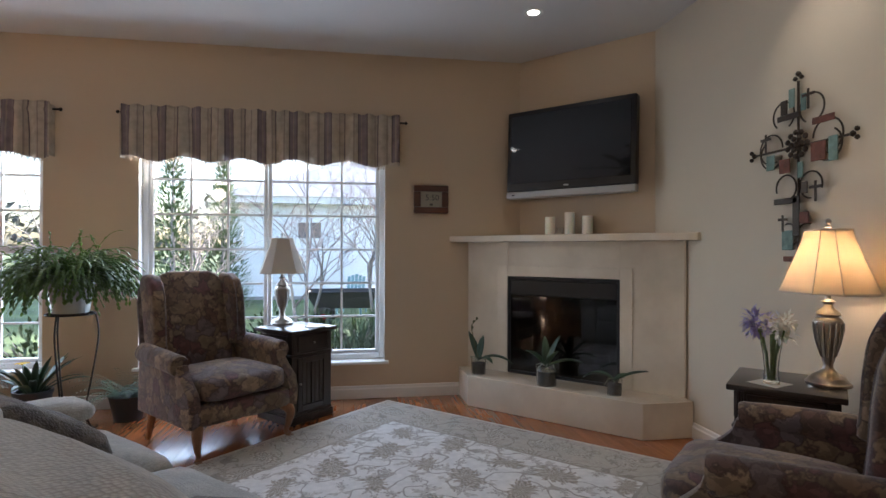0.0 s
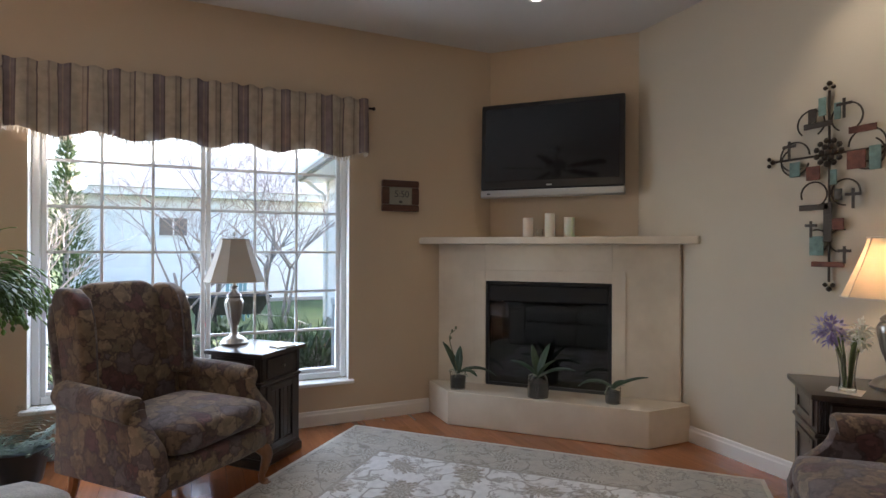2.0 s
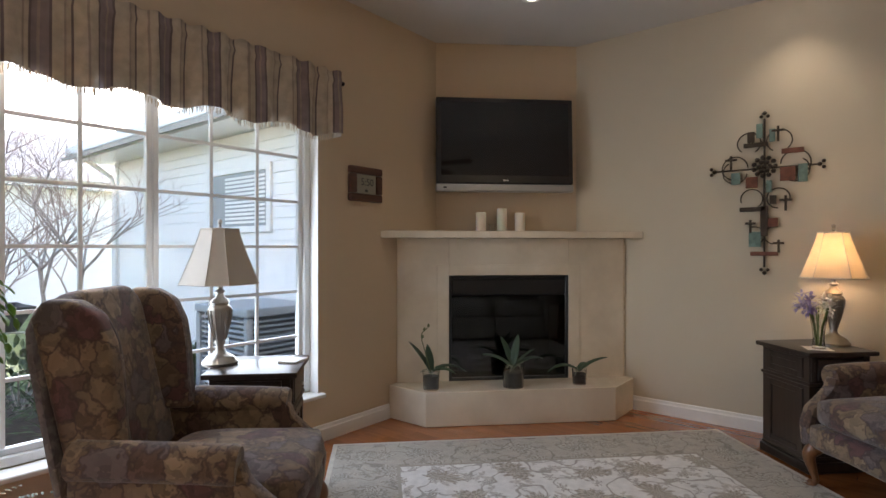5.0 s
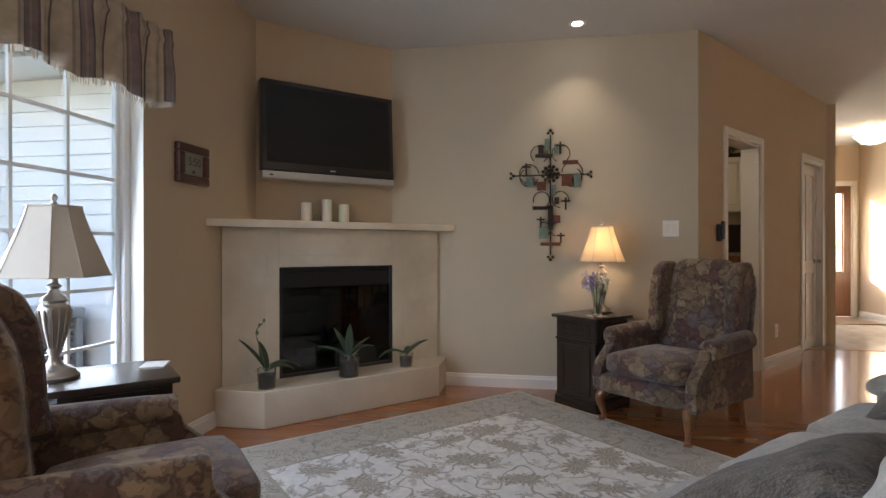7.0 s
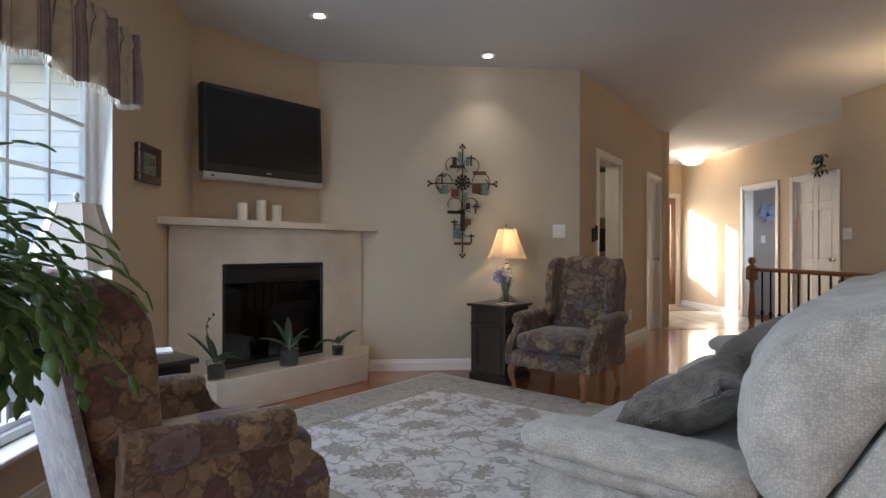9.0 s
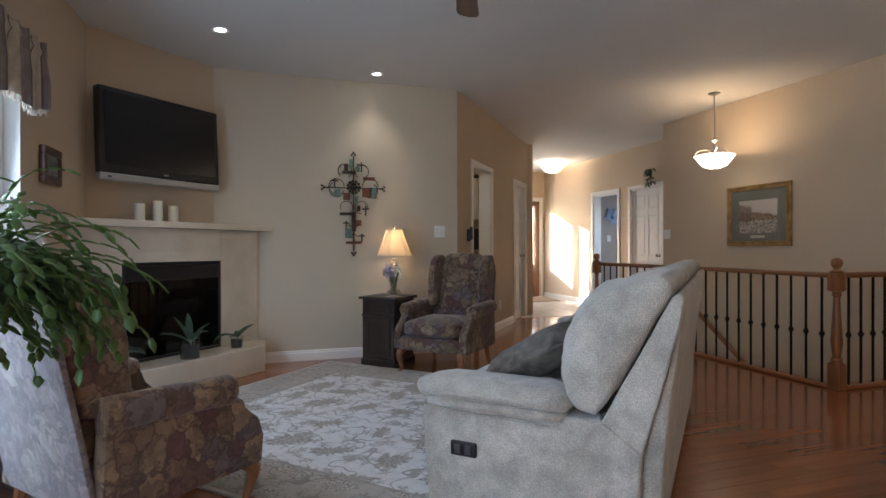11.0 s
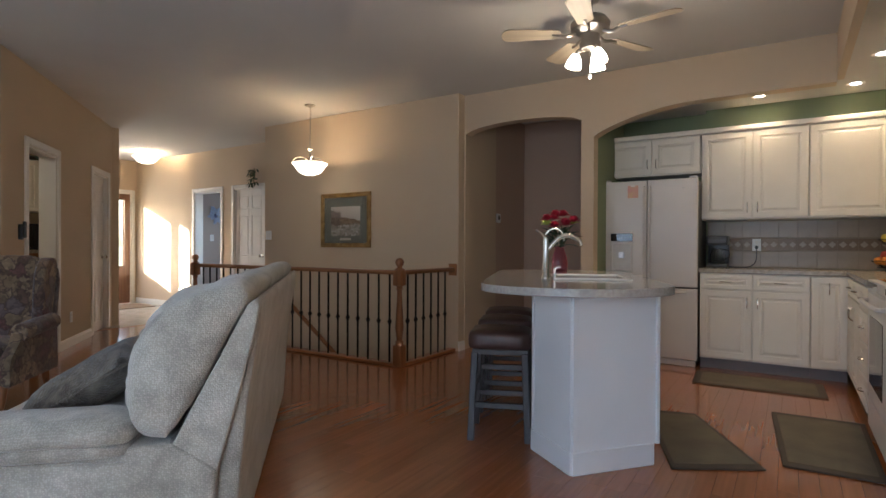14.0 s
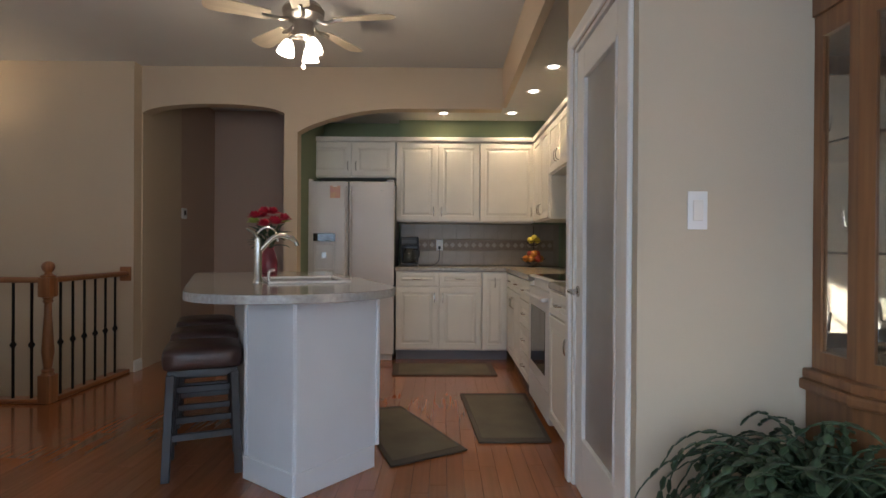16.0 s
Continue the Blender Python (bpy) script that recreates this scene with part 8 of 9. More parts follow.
for i in range(10):
    a = 2 * math.pi * i / 8 if i < 8 else 2.1 * i
    r = 0.095 if i < 8 else 0.03
    c = Vector((r * math.cos(a), r * math.sin(a), 0.345 + (0.05 if i > 7 else rnd.uniform(-0.035, 0.035))))
    bm = bmesh.new()
    for j in range(15):
        b_ = j * 2.4
        k = j / 15
        leaf_blade(bm, c + Vector((math.cos(b_), math.sin(b_), 0)) * 0.004, (math.cos(b_) * (0.25 + k), math.sin(b_) * (0.25 + k), 1.2 - k), 0.048, 0.044, 0.35 * k, 3)
    part("rose", bm, RED if i % 5 else plain("lime_bloom", (0.42, 0.50, 0.10), 0.6), rv)


# ---- bar stools ----
def bar_stool(m):
    t = thing("bar_stool", m, "brown leather backless bar stool with dark wooden legs", "stool", "stools along the island")
    part("seat", soft_box(bmesh.new(), -0.175, 0.175, -0.165, 0.165, 0.515, 0.625, 0.028, 0.010), STOOL_LEATHER, t, "brown leather box seat", "all")
    part("seat_rail", bx(-0.155, 0.155, -0.145, 0.145, 0.49, 0.518), DARK_STOOL, t)
    for sx in (-1, 1):
        for sy in (-1, 1):
            bm = bmesh.new()
            tmp = bmesh.new()
            box(tmp, -0.019, 0.019, -0.019, 0.019, 0, 0.50, 0.003)
            for v in tmp.verts:
                k = 1 - v.co.z / 0.5
                v.co.x += sx * (0.142 + 0.020 * k)
                v.co.y += sy * (0.132 + 0.016 * k)
            pour(bm, tmp)
            part("leg", bm, DARK_STOOL, t)
    for z, y in ((0.20, -1), (0.36, -1), (0.20, 1)):
        part("stretcher", bx(-0.14, 0.14, y * 0.139 - 0.010, y * 0.139 + 0.010, z - 0.016, z + 0.016, 0.002), DARK_STOOL, t)
    for x in (-1, 1):
        part("stretcher", bx(x * 0.150 - 0.010, x * 0.150 + 0.010, -0.13, 0.13, 0.275, 0.307, 0.002), DARK_STOOL, t)
    return t


STOOL_LEATHER = material("brown_leather", (0.075, 0.040, 0.032), 0.38, dark=(0.050, 0.026, 0.022), scale=12, fine=170, bump=0.15)
DARK_STOOL = wood_material("espresso_wood", (0.028, 0.022, 0.022), (0.014, 0.012, 0.012), 0.4, 1.2, 0.1, "Z")
SC = Vector((-2.180, 0.450)) + IU * 0.135
ang = math.degrees(math.atan2(IV.y, IV.x))
s0 = bar_stool(pose(SC.x, SC.y, 0, 0, 0, ang))
for k in (1, 2):
    q = SC + IU * (0.52 * k)
    copy_thing(s0, pose(q.x, q.y, 0, 0, 0, ang))

# ---- kitchen mats ----
MAT = material("olive_brown_mat", (0.135, 0.115, 0.080), 0.75, dark=(0.10, 0.085, 0.06), scale=5, fine=180, bump=0.4)
MAT_EDGE = material("dark_mat_edge", (0.060, 0.046, 0.034), 0.7)


def floor_mat(corners, label):
    t = thing("floor_mat", pose(0, 0, 0), label, "mat", "kitchen mats")
    c = sum((Vector(p) for p in corners), Vector((0, 0))) / len(corners)
    part("edge", prism(bmesh.new(), corners, 0.001, 0.011, 0.004, 1), MAT_EDGE, t, "darker bevelled edge")
    part("centre", prism(bmesh.new(), [c + (Vector(p) - c) * 0.88 for p in corners], 0.002, 0.013, 0.002, 1), MAT, t)


floor_mat([(-3.47, -1.02), (-3.97, -1.04), (-3.965, -0.02), (-3.545, 0.0)], "olive-brown mat in front of the stove")
m0, m1 = Vector((-3.08, 0.345)), Vector((-3.48, 0.108))
floor_mat([m0, m1, m1 + Vector((0.43, -0.80)), m0 + Vector((0.33, -0.95))], "olive-brown mat beside the island")
floor_mat([(-2.90, -1.60), (-3.815, -1.615), (-3.80, -2.09), (-2.87, -2.07)], "olive-brown runner mat in front of the cabinets")

# ---- pantry door ----
FROST = material("etched_glass", (0.60, 0.58, 0.55), 0.30, scale=4, fine=140, bump=0.12, spread=0.10, Transmission_Weight=0.5)
pd = tagged(new("door_4"), "white pantry door with tall etched glass panel", "door", kind="structure")
pd.matrix_world = pose(CORNER_X - 0.012, 0.52, 0, 0, 0, 90)
DW_, DH_ = 0.712, 2.025
bm = bmesh.new()
for a, b, c, d in ((0, 0.125, 0.006, DH_), (DW_ - 0.125, DW_, 0.006, DH_), (0.125, DW_ - 0.125, 0.006, 0.25), (0.125, DW_ - 0.125, DH_ - 0.14, DH_)):
    box(bm, a, b, 0.0, 0.038, c, d, 0.003)
part("leaf", bm, TRIM, pd)
bm = bmesh.new()
for a, b, c, d in ((0.125, 0.14, 0.25, DH_ - 0.14), (DW_ - 0.14, DW_ - 0.125, 0.25, DH_ - 0.14), (0.14, DW_ - 0.14, 0.25, 0.265), (0.14, DW_ - 0.14, DH_ - 0.155, DH_ - 0.14)):
    box(bm, a, b, -0.006, 0.03, c, d, 0.003)
part("glazing_bead", bm, TRIM, pd)
part("pane", bx(0.138, DW_ - 0.138, 0.012, 0.018, 0.262, DH_ - 0.152), FROST, pd, "etched glass panel")
lev = part("door_handle", lathe(bmesh.new(), [(0.026, 0), (0.026, 0.008), (0.012, 0.012), (0.010, 0.045), (0.0005, 0.046)], 16, pose(0.055, -0.001, 0.915, 90, 0, 0)), CHROME, pd, "brushed nickel lever handle", True)
part("lever", tube(bmesh.new(), [(0.055, -0.046, 0.915), (0.10, -0.052, 0.915), (0.155, -0.048, 0.912)], [0.009, 0.008, 0.006], 8), CHROME, lev, smooth=True)
for z in (0.24, 1.02, 1.80):
    part("hinge", tube(bmesh.new(), [(DW_ + 0.004, -0.010, z - 0.045), (DW_ + 0.004, -0.010, z + 0.045)], 0.007, 8), CHROME, pd, smooth=True)
# pantry shelves, faint behind the glass
ps = thing("pantry_shelf", pose(-4.78, 0.50, 0), "white pantry shelves behind the etched glass door", "shelf")
for z in (0.5, 0.95, 1.40, 1.80):
    part("board", bx(0, 0.35, 0, 0.72, z, z + 0.02), TRIM, ps)
part("side_panel", bx(0, 0.35, -0.02, 0, 0.0, 1.95), TRIM, ps)

# ---- china cabinet ----
hu = thing("china_cabinet", pose(-4.475, SWITCH_Y + 0.002, 0, 0, 0, 0), "golden oak china cabinet with curved glass side", "cabinet")
HW, HD, HH = 0.98, 0.42, 2.0
prof_low = [(0.0, 0.0), (0.0, 0.20), (-0.10, 0.40), (-0.92, 0.40), (-HW, 0.28), (-HW, 0.0)]


def scaled(k, pts=prof_low):
    return [(-0.49 + (x + 0.49) * k, 0.0 if y < 0.001 else y * (1 + (k - 1) * 1.6)) for x, y in pts]


part("plinth", prism(bmesh.new(), scaled(1.02), 0.001, 0.09, 0.005), HUTCH_WOOD, hu)
part("lower_cabinet", prism(bmesh.new(), scaled(0.99), 0.09, 0.68, 0.004), HUTCH_WOOD, hu)
part("waist_moulding", prism(bmesh.new(), scaled(1.04), 0.68, 0.715, 0.010), HUTCH_WOOD, hu)
part("waist_ledge", prism(bmesh.new(), scaled(1.015), 0.715, 0.745, 0.006), HUTCH_WOOD, hu)
part("top_panel", prism(bmesh.new(), scaled(0.97), 1.84, 1.90, 0.004), HUTCH_WOOD, hu)
part("cornice", prism(bmesh.new(), scaled(1.03), 1.90, 1.95, 0.012), HUTCH_WOOD, hu)
part("cornice_cap", prism(bmesh.new(), scaled(1.07), 1.95, 1.985, 0.010), HUTCH_WOOD, hu)
up = scaled(0.95)
part("back_mirror", bx(-HW + 0.04, -0.04, 0.004, 0.010, 0.75, 1.84), plain("mirror", (0.75, 0.76, 0.76), 0.03, 1.0), hu, "mirrored back")
for i, (a, b) in enumerate(zip(up, up[1:])):
    a, b = Vector(a), Vector(b)
    way = (b - a).normalized()
    bm = bmesh.new()
    nrm = Vector((-way.y, way.x)) * 0.02
    ln = (b - a).length
    t_ = min(0.045, ln * 0.2)
    for s0_, s1_, z0, z1 in ((0, t_, 0.745, 1.84), (ln - t_, ln, 0.745, 1.84), (t_, ln - t_, 0.745, 0.80), (t_, ln - t_, 1.77, 1.84)):
        prism(bm, [a + way * s0_, a + way * s1_, a + way * s1_ + nrm, a + way * s0_ + nrm], z0, z1)
    part("door_frame", bm, HUTCH_WOOD, hu)
    g = part("pane", prism(bmesh.new(), [a + way * t_ + nrm * 0.4, b - way * t_ + nrm * 0.4, b - way * t_ + nrm * 0.6, a + way * t_ + nrm * 0.6], 0.80, 1.77), pane_material("cabinet_glass", (0.93, 0.94, 0.93), 0.10), hu)
    g.visible_shadow = False
for z in (1.10, 1.44):
    part("shelf", prism(bmesh.new(), scaled(0.90), z, z + 0.008), GLASS, hu, "glass shelf")
for i, (x, y, z, r, h_) in enumerate(((-0.12, 0.15, 0.746, 0.05, 0.16), (-0.13, 0.25, 1.109, 0.04, 0.12), (-0.30, 0.2, 1.109, 0.045, 0.14), (-0.45, 0.2, 0.746, 0.06, 0.2), (-0.15, 0.18, 1.449, 0.04, 0.12), (-0.4, 0.2, 1.449, 0.05, 0.1))):
    gl = thing("glass_goblet", pose(-4.475 + x, SWITCH_Y + 0.002 + y, z), "clear crystal goblet inside the china cabinet", "glassware", "crystal in the cabinet")
    part("bowl", lathe(bmesh.new(), [(r * 0.3, h_ * 0.45), (r * 0.9, h_ * 0.6), (r, h_), (r * 0.93, h_), (r * 0.8, h_ * 0.62), (0.001, h_ * 0.5)], 14), GLASS, gl, smooth=True)
    part("stem", lathe(bmesh.new(), [(0.0005, 0.0005), (r * 0.75, 0.001), (r * 0.3, 0.012), (0.006, 0.03), (0.006, h_ * 0.46), (0.0005, h_ * 0.47)], 12), GLASS, gl, smooth=True)

# ---- room seen through the first doorway of the slanting wall ----
wall("wall_utility_back", (4.3, 2.9), (1.97, 2.9), -0.1, [solid(0, 2.33, 0, TOP)], GREEN, "green painted wall of the room beyond", TOP)
wall("wall_utility_side", (4.3, -0.4), (4.3, 2.9), -0.1, [solid(0, 3.3, 0, TOP)], WALL, "tan painted wall of the room beyond", TOP)
uc = thing("wall_cabinet", pose(4.05, 1.78, 0, 0, 0, -90), "cream wall cabinet in the room beyond the doorway", "cabinet")
part("carcass", bx(0.0, 1.9, 0.0, 0.24, 1.50, 2.12, 0.003), CABINET, uc)
for i in range(4):
    cab_door(None, 0.475 * i + 0.006, 0.475 * (i + 1) - 0.006, 1.51, 2.11, 0, (0.475 * i + 0.05, 1.62), uc)
ub = thing("base_cabinet", pose(3.72, 1.99, 0, 0, 0, -90), "brown wooden counter in the room beyond the doorway", "cabinet")
part("carcass", bx(0, 1.9, 0, 0.55, 0.001, 1.01, 0.003), HUTCH_WOOD, ub)
part("worktop", bx(-0.01, 1.91, -0.02, 0.56, 1.011, 1.05, 0.004), COUNTER, ub)
mw = thing("microwave", pose(3.78, 0.90, 1.0505, 0, 0, -90), "black countertop microwave in the room beyond", "microwave")
part("case", bx(0, 0.52, 0, 0.36, 0, 0.30, 0.008), BLACK, mw)
part("door", bx(0.01, 0.38, -0.012, -0.001, 0.02, 0.28, 0.003), BLACK_GLASS, mw)
mw2 = copy_thing(mw, pose(3.78, 1.60, 1.0505, 0, 0, -90))
vine = thing("shelf_plant", pose(4.14, 0.95, 2.1205), "trailing green plant on top of the cabinet", "plant")
bm = bmesh.new()
rnd = random.Random(14)
for i in range(120):
    leaf_blade(bm, (rnd.gauss(0, 0.10), rnd.uniform(-0.9, 0.4), rnd.uniform(0, 0.14)), (rnd.uniform(-1, 1), rnd.uniform(-1, 1), rnd.uniform(-0.2, 1)), 0.11, 0.05, 0.7, 3)
part("leaves", bm, LEAF_DEEP, vine)
part("trough", bx(-0.06, 0.06, -0.9, 0.4, 0.0, 0.05, 0.01), BRONZE, vine)
# added out of view: a fixture and lamp that brighten the room beyond
ul = thing("ceiling_light", pose(3.05, 2.0, TOP), "unseen flush light added to brighten the room beyond the doorway", "ceiling light")
part("canopy", lathe(bmesh.new(), [(0.0005, -0.001), (0.12, -0.001), (0.12, -0.02), (0.0005, -0.02)], 20), TRIM, ul, smooth=True)
part("glass_bowl", lathe(bmesh.new(), [(0.14, -0.022), (0.13, -0.05), (0.08, -0.085), (0.0005, -0.10)], 20), glowing("utility_fill_glow", (1.0, 0.85, 0.62), 1.5), ul, smooth=True)
# fill light for the cabinets seen through the doorway
lamp("utility_fill_lamp", "POINT", 2.4, (1.0, 0.84, 0.60), pose(3.05, 2.0, TOP - 0.18), radius=0.08)

# ---- outside ----
GZ = -0.30
LAWN = material("spring_lawn", (0.085, 0.125, 0.035), 0.95, dark=(0.05, 0.075, 0.025), scale=0.8, fine=30, bump=0.6, spread=0.4)
MULCH = material("brown_mulch", (0.075, 0.055, 0.042), 0.95, dark=(0.035, 0.026, 0.02), scale=12, fine=60, bump=0.9)
SIDING = material("white_vinyl_siding", (0.84, 0.845, 0.85), 0.5, scale=1.5, fine=60, bump=0.03, spread=0.04)
ROOFING = material("grey_shingles", (0.44, 0.43, 0.42), 0.9, scale=6, fine=60, bump=0.5)
BARK = material("pale_bark", (0.40, 0.35, 0.32), 0.9, dark=(0.26, 0.22, 0.20), scale=20, fine=90, bump=0.5)
HEDGE = material("hedge_leaf", (0.065, 0.105, 0.035), 0.6, dark=(0.03, 0.055, 0.018), scale=6, fine=50)
STRAP = material("strap_leaf", (0.085, 0.14, 0.04), 0.5, dark=(0.045, 0.08, 0.02), scale=6, fine=50)
CONIFER = material("arborvitae_leaf", (0.10, 0.15, 0.05), 0.7, dark=(0.05, 0.08, 0.028), scale=5, fine=40)
bm = bmesh.new()
v0 = [bm.verts.new((x, y, GZ)) for x, y in ((-700, 4.79), (700, 4.79), (700, 900), (-700, 900))]
bm.faces.new(v0)
tagged(part("ground", bm, LAWN), "green spring lawn reaching to the distance", "lawn", kind="structure")
bm = bmesh.new()
v0 = [bm.verts.new((x, y, GZ)) for x, y in ((7.25, -900), (900, -900), (900, 4.7), (7.25, 4.7))]
bm.faces.new(v0)
tagged(part("ground_front", bm, LAWN), "green lawn before the front door", "lawn", kind="structure")
bed = [(-5.5, 4.80), (1.10, 4.80), (1.10, 9.2), (0.2, 9.0), (-0.8, 8.6), (-2.0, 8.3), (-3.2, 8.0), (-5.5, 7.6)]
tagged(part("ground_bed", prism(bmesh.new(), bed, GZ - 0.01, GZ + 0.02), MULCH), "dark mulched planting bed under the windows", "planting bed", kind="structure")


def siding_house(name, a, b, out, z0, z1, label, openings=()):
    """A clad wall from a to b facing out, each clapboard a piece of its own."""
    t = thing(name, pose(0, 0, 0), label, "house")
    a, b, out = Vector(a), Vector(b), Vector(out).normalized()
    n = int((z1 - z0) / 0.115)
    core = [a - out * 0.02, b - out * 0.02, b - out * 0.2, a - out * 0.2]
    part("wall", prism(bmesh.new(), core, z0, z1), SIDING, t)
    for i in range(n):
        za, zb = z0 + 0.115 * i, z0 + 0.115 * (i + 1)
        bm = bmesh.new()
        vs = []
        for p in (a, b):
            for off, z in ((0.0, za), (0.016, za), (0.003, zb), (-0.019, zb), (-0.019, za)):
                q = p + out * off
                vs.append(bm.verts.new((q.x, q.y, z)))
        for k in range(5):
            bm.faces.new((vs[k], vs[(k + 1) % 5], vs[5 + (k + 1) % 5], vs[5 + k]))
        bm.faces.new(vs[:5][::-1])
        bm.faces.new(vs[5:])
        part("clapboard", bm, SIDING, t)
    return t


# wing of the house next to the window
WX = 1.13
wing = siding_house("house_wing", (WX, 10.75), (WX, 4.80), (-1, 0), GZ + 0.28, 2.42, "white vinyl-sided house wing with a small blind window")
part("foundation", bx(WX - 0.012, WX + 0.2, 4.80, 10.75, GZ - 0.1, GZ + 0.279), material("grey_concrete", (0.30, 0.29, 0.28), 0.9), wing)
part("corner_trim", bx(WX - 0.03, WX + 0.08, 10.66, 10.78, GZ + 0.28, 2.42), VINYL, wing)
part("soffit", bx(WX - 0.42, WX + 0.2, 4.80, 11.1, 2.421, 2.45), VINYL, wing)
part("fascia", bx(WX - 0.45, WX - 0.42, 4.80, 11.1, 2.42, 2.60), VINYL, wing)
part("gutter", bx(WX - 0.57, WX - 0.451, 4.80, 11.1, 2.48, 2.60, 0.02, 2), VINYL, wing)
bm = bmesh.new()
tmp = bmesh.new()
box(tmp, -0.60, 4.2, 4.80, 11.2, 0, 0.05)
pour(bm, tmp, pose(WX, 0, 2.62, 0, -20, 0) @ pose(0, 0, 0))
part("roof", bm, ROOFING, wing, "grey shingle roof")
part("downspout", tube(bmesh.new(), [(WX - 0.45, 10.85, 2.48), (WX - 0.10, 10.72, 2.20), (WX - 0.06, 10.70, 2.0), (WX - 0.06, 10.70, GZ + 0.1)], 0.035, 8), VINYL, wing)
wy0, wy1, wz0, wz1 = 6.90, 8.05, 1.40, 1.98
wn_ = part("window", bx(WX - 0.030, WX - 0.012, wy0, wy1, wz0, wz1), plain("window_grey", (0.32, 0.35, 0.36), 0.2), wing, "small window with white blinds")
bm = bmesh.new()
for a, b, c, d in ((wy0 - 0.07, wy0, wz0 - 0.07, wz1 + 0.07), (wy1, wy1 + 0.07, wz0 - 0.07, wz1 + 0.07), (wy0, wy1, wz1, wz1 + 0.07), (wy0, wy1, wz0 - 0.07, wz0)):
    box(bm, WX - 0.045, WX - 0.010, a, b, c, d, 0.004)
part("window_trim", bm, VINYL, wn_)
for i in range(12):
    part("blind_slat", bx(WX - 0.038, WX - 0.031, wy0 + 0.03, wy1 - 0.35, wz0 + 0.03 + 0.044 * i, wz0 + 0.055 + 0.044 * i), VINYL, wn_)
part("hose_bib", lathe(bmesh.new(), [(0.0005, 0), (0.02, 0), (0.02, 0.05), (0.0005, 0.05)], 8, pose(WX - 0.02, 9.4, 0.55, 0, -90, 0)), STEEL, wing)

# neighbouring house across the lawn
far = siding_house("neighbour_house", (-3.9, 17.0), (9.0, 17.0), (0, -1), GZ + 0.1, 2.55, "white vinyl-sided neighbouring house with a low hip roof")
part("foundation", bx(-3.9, 9.0, 16.985, 17.2, GZ - 0.1, GZ + 0.099), material("far_concrete", (0.32, 0.31, 0.30), 0.9), far)
part("side_wall", bx(-3.9, -3.75, 17.2, 24.0, GZ, 2.55), SIDING, far)
part("corner_trim", bx(-3.95, -3.85, 16.94, 17.05, GZ + 0.1, 2.55), VINYL, far)
part("soffit", bx(-4.3, 9.4, 16.6, 24.4, 2.551, 2.60), VINYL, far)
part("fascia", bx(-4.32, 9.4, 16.57, 16.60, 2.55, 2.74), VINYL, far)
bm = bmesh.new()
vs = [bm.verts.new(p) for p in ((-4.4, 16.5, 2.74), (9.5, 16.5, 2.74), (9.5, 24.5, 2.74), (-4.4, 24.5, 2.74), (-0.8, 20.5, 4.4), (6.0, 20.5, 4.4))]
for f in ((0, 1, 5, 4), (1, 2, 5), (2, 3, 4, 5), (3, 0, 4), (0, 3, 2, 1)):
    bm.faces.new([vs[i] for i in f])
part("roof", bm, ROOFING, far, "pale grey shingle hip roof")
for x0 in (-1.95, -1.60):
    w_ = part("window", bx(x0, x0 + 0.31, 16.955, 16.985, 1.54, 2.00), plain("dark_far_glass", (0.10, 0.11, 0.12), 0.1), far, "dark small window")
    bm = bmesh.new()
    for a, b, c, d in ((x0 - 0.02, x0, 1.51, 2.03), (x0 + 0.31, x0 + 0.33, 1.51, 2.03), (x0, x0 + 0.31, 2.0, 2.03), (x0, x0 + 0.31, 1.51, 1.54)):
        box(bm, a, b, 16.94, 16.985, c, d)
    part("window_trim", bm, VINYL, w_)

# air conditioner beside the wing
ac = thing("air_conditioner", pose(0.68, 6.42, GZ + 0.02), "grey-blue outdoor air conditioner unit by the siding", "air conditioner")
AC_GREY = plain("blue_grey_steel", (0.36, 0.40, 0.44), 0.45, 0.2)
part("pad", bx(-0.40, 0.40, -0.46, 0.46, 0.0, 0.06, 0.01), material("concrete_pad", (0.33, 0.32, 0.30), 0.9), ac)
part("core", bx(-0.30, 0.30, -0.36, 0.36, 0.061, 0.86), plain("dark_coil", (0.11, 0.12, 0.13), 0.8), ac)
for i in range(17):
    part("louver", bx(-0.335, 0.335, -0.395, 0.395, 0.10 + 0.045 * i, 0.118 + 0.045 * i, 0.004), AC_GREY, ac)
for sx in (-1, 1):
    for sy in (-1, 1):
        part("corner_post", bx(sx * 0.33 - 0.03, sx * 0.33 + 0.03, sy * 0.39 - 0.03, sy * 0.39 + 0.03, 0.061, 0.87, 0.01), AC_GREY, ac)
part("top_cap", bx(-0.37, 0.37, -0.43, 0.43, 0.871, 0.945, 0.02, 2), AC_GREY, ac)
part("label_plate", bx(-0.338, -0.335, -0.1, 0.12, 0.60, 0.68), VINYL, ac)


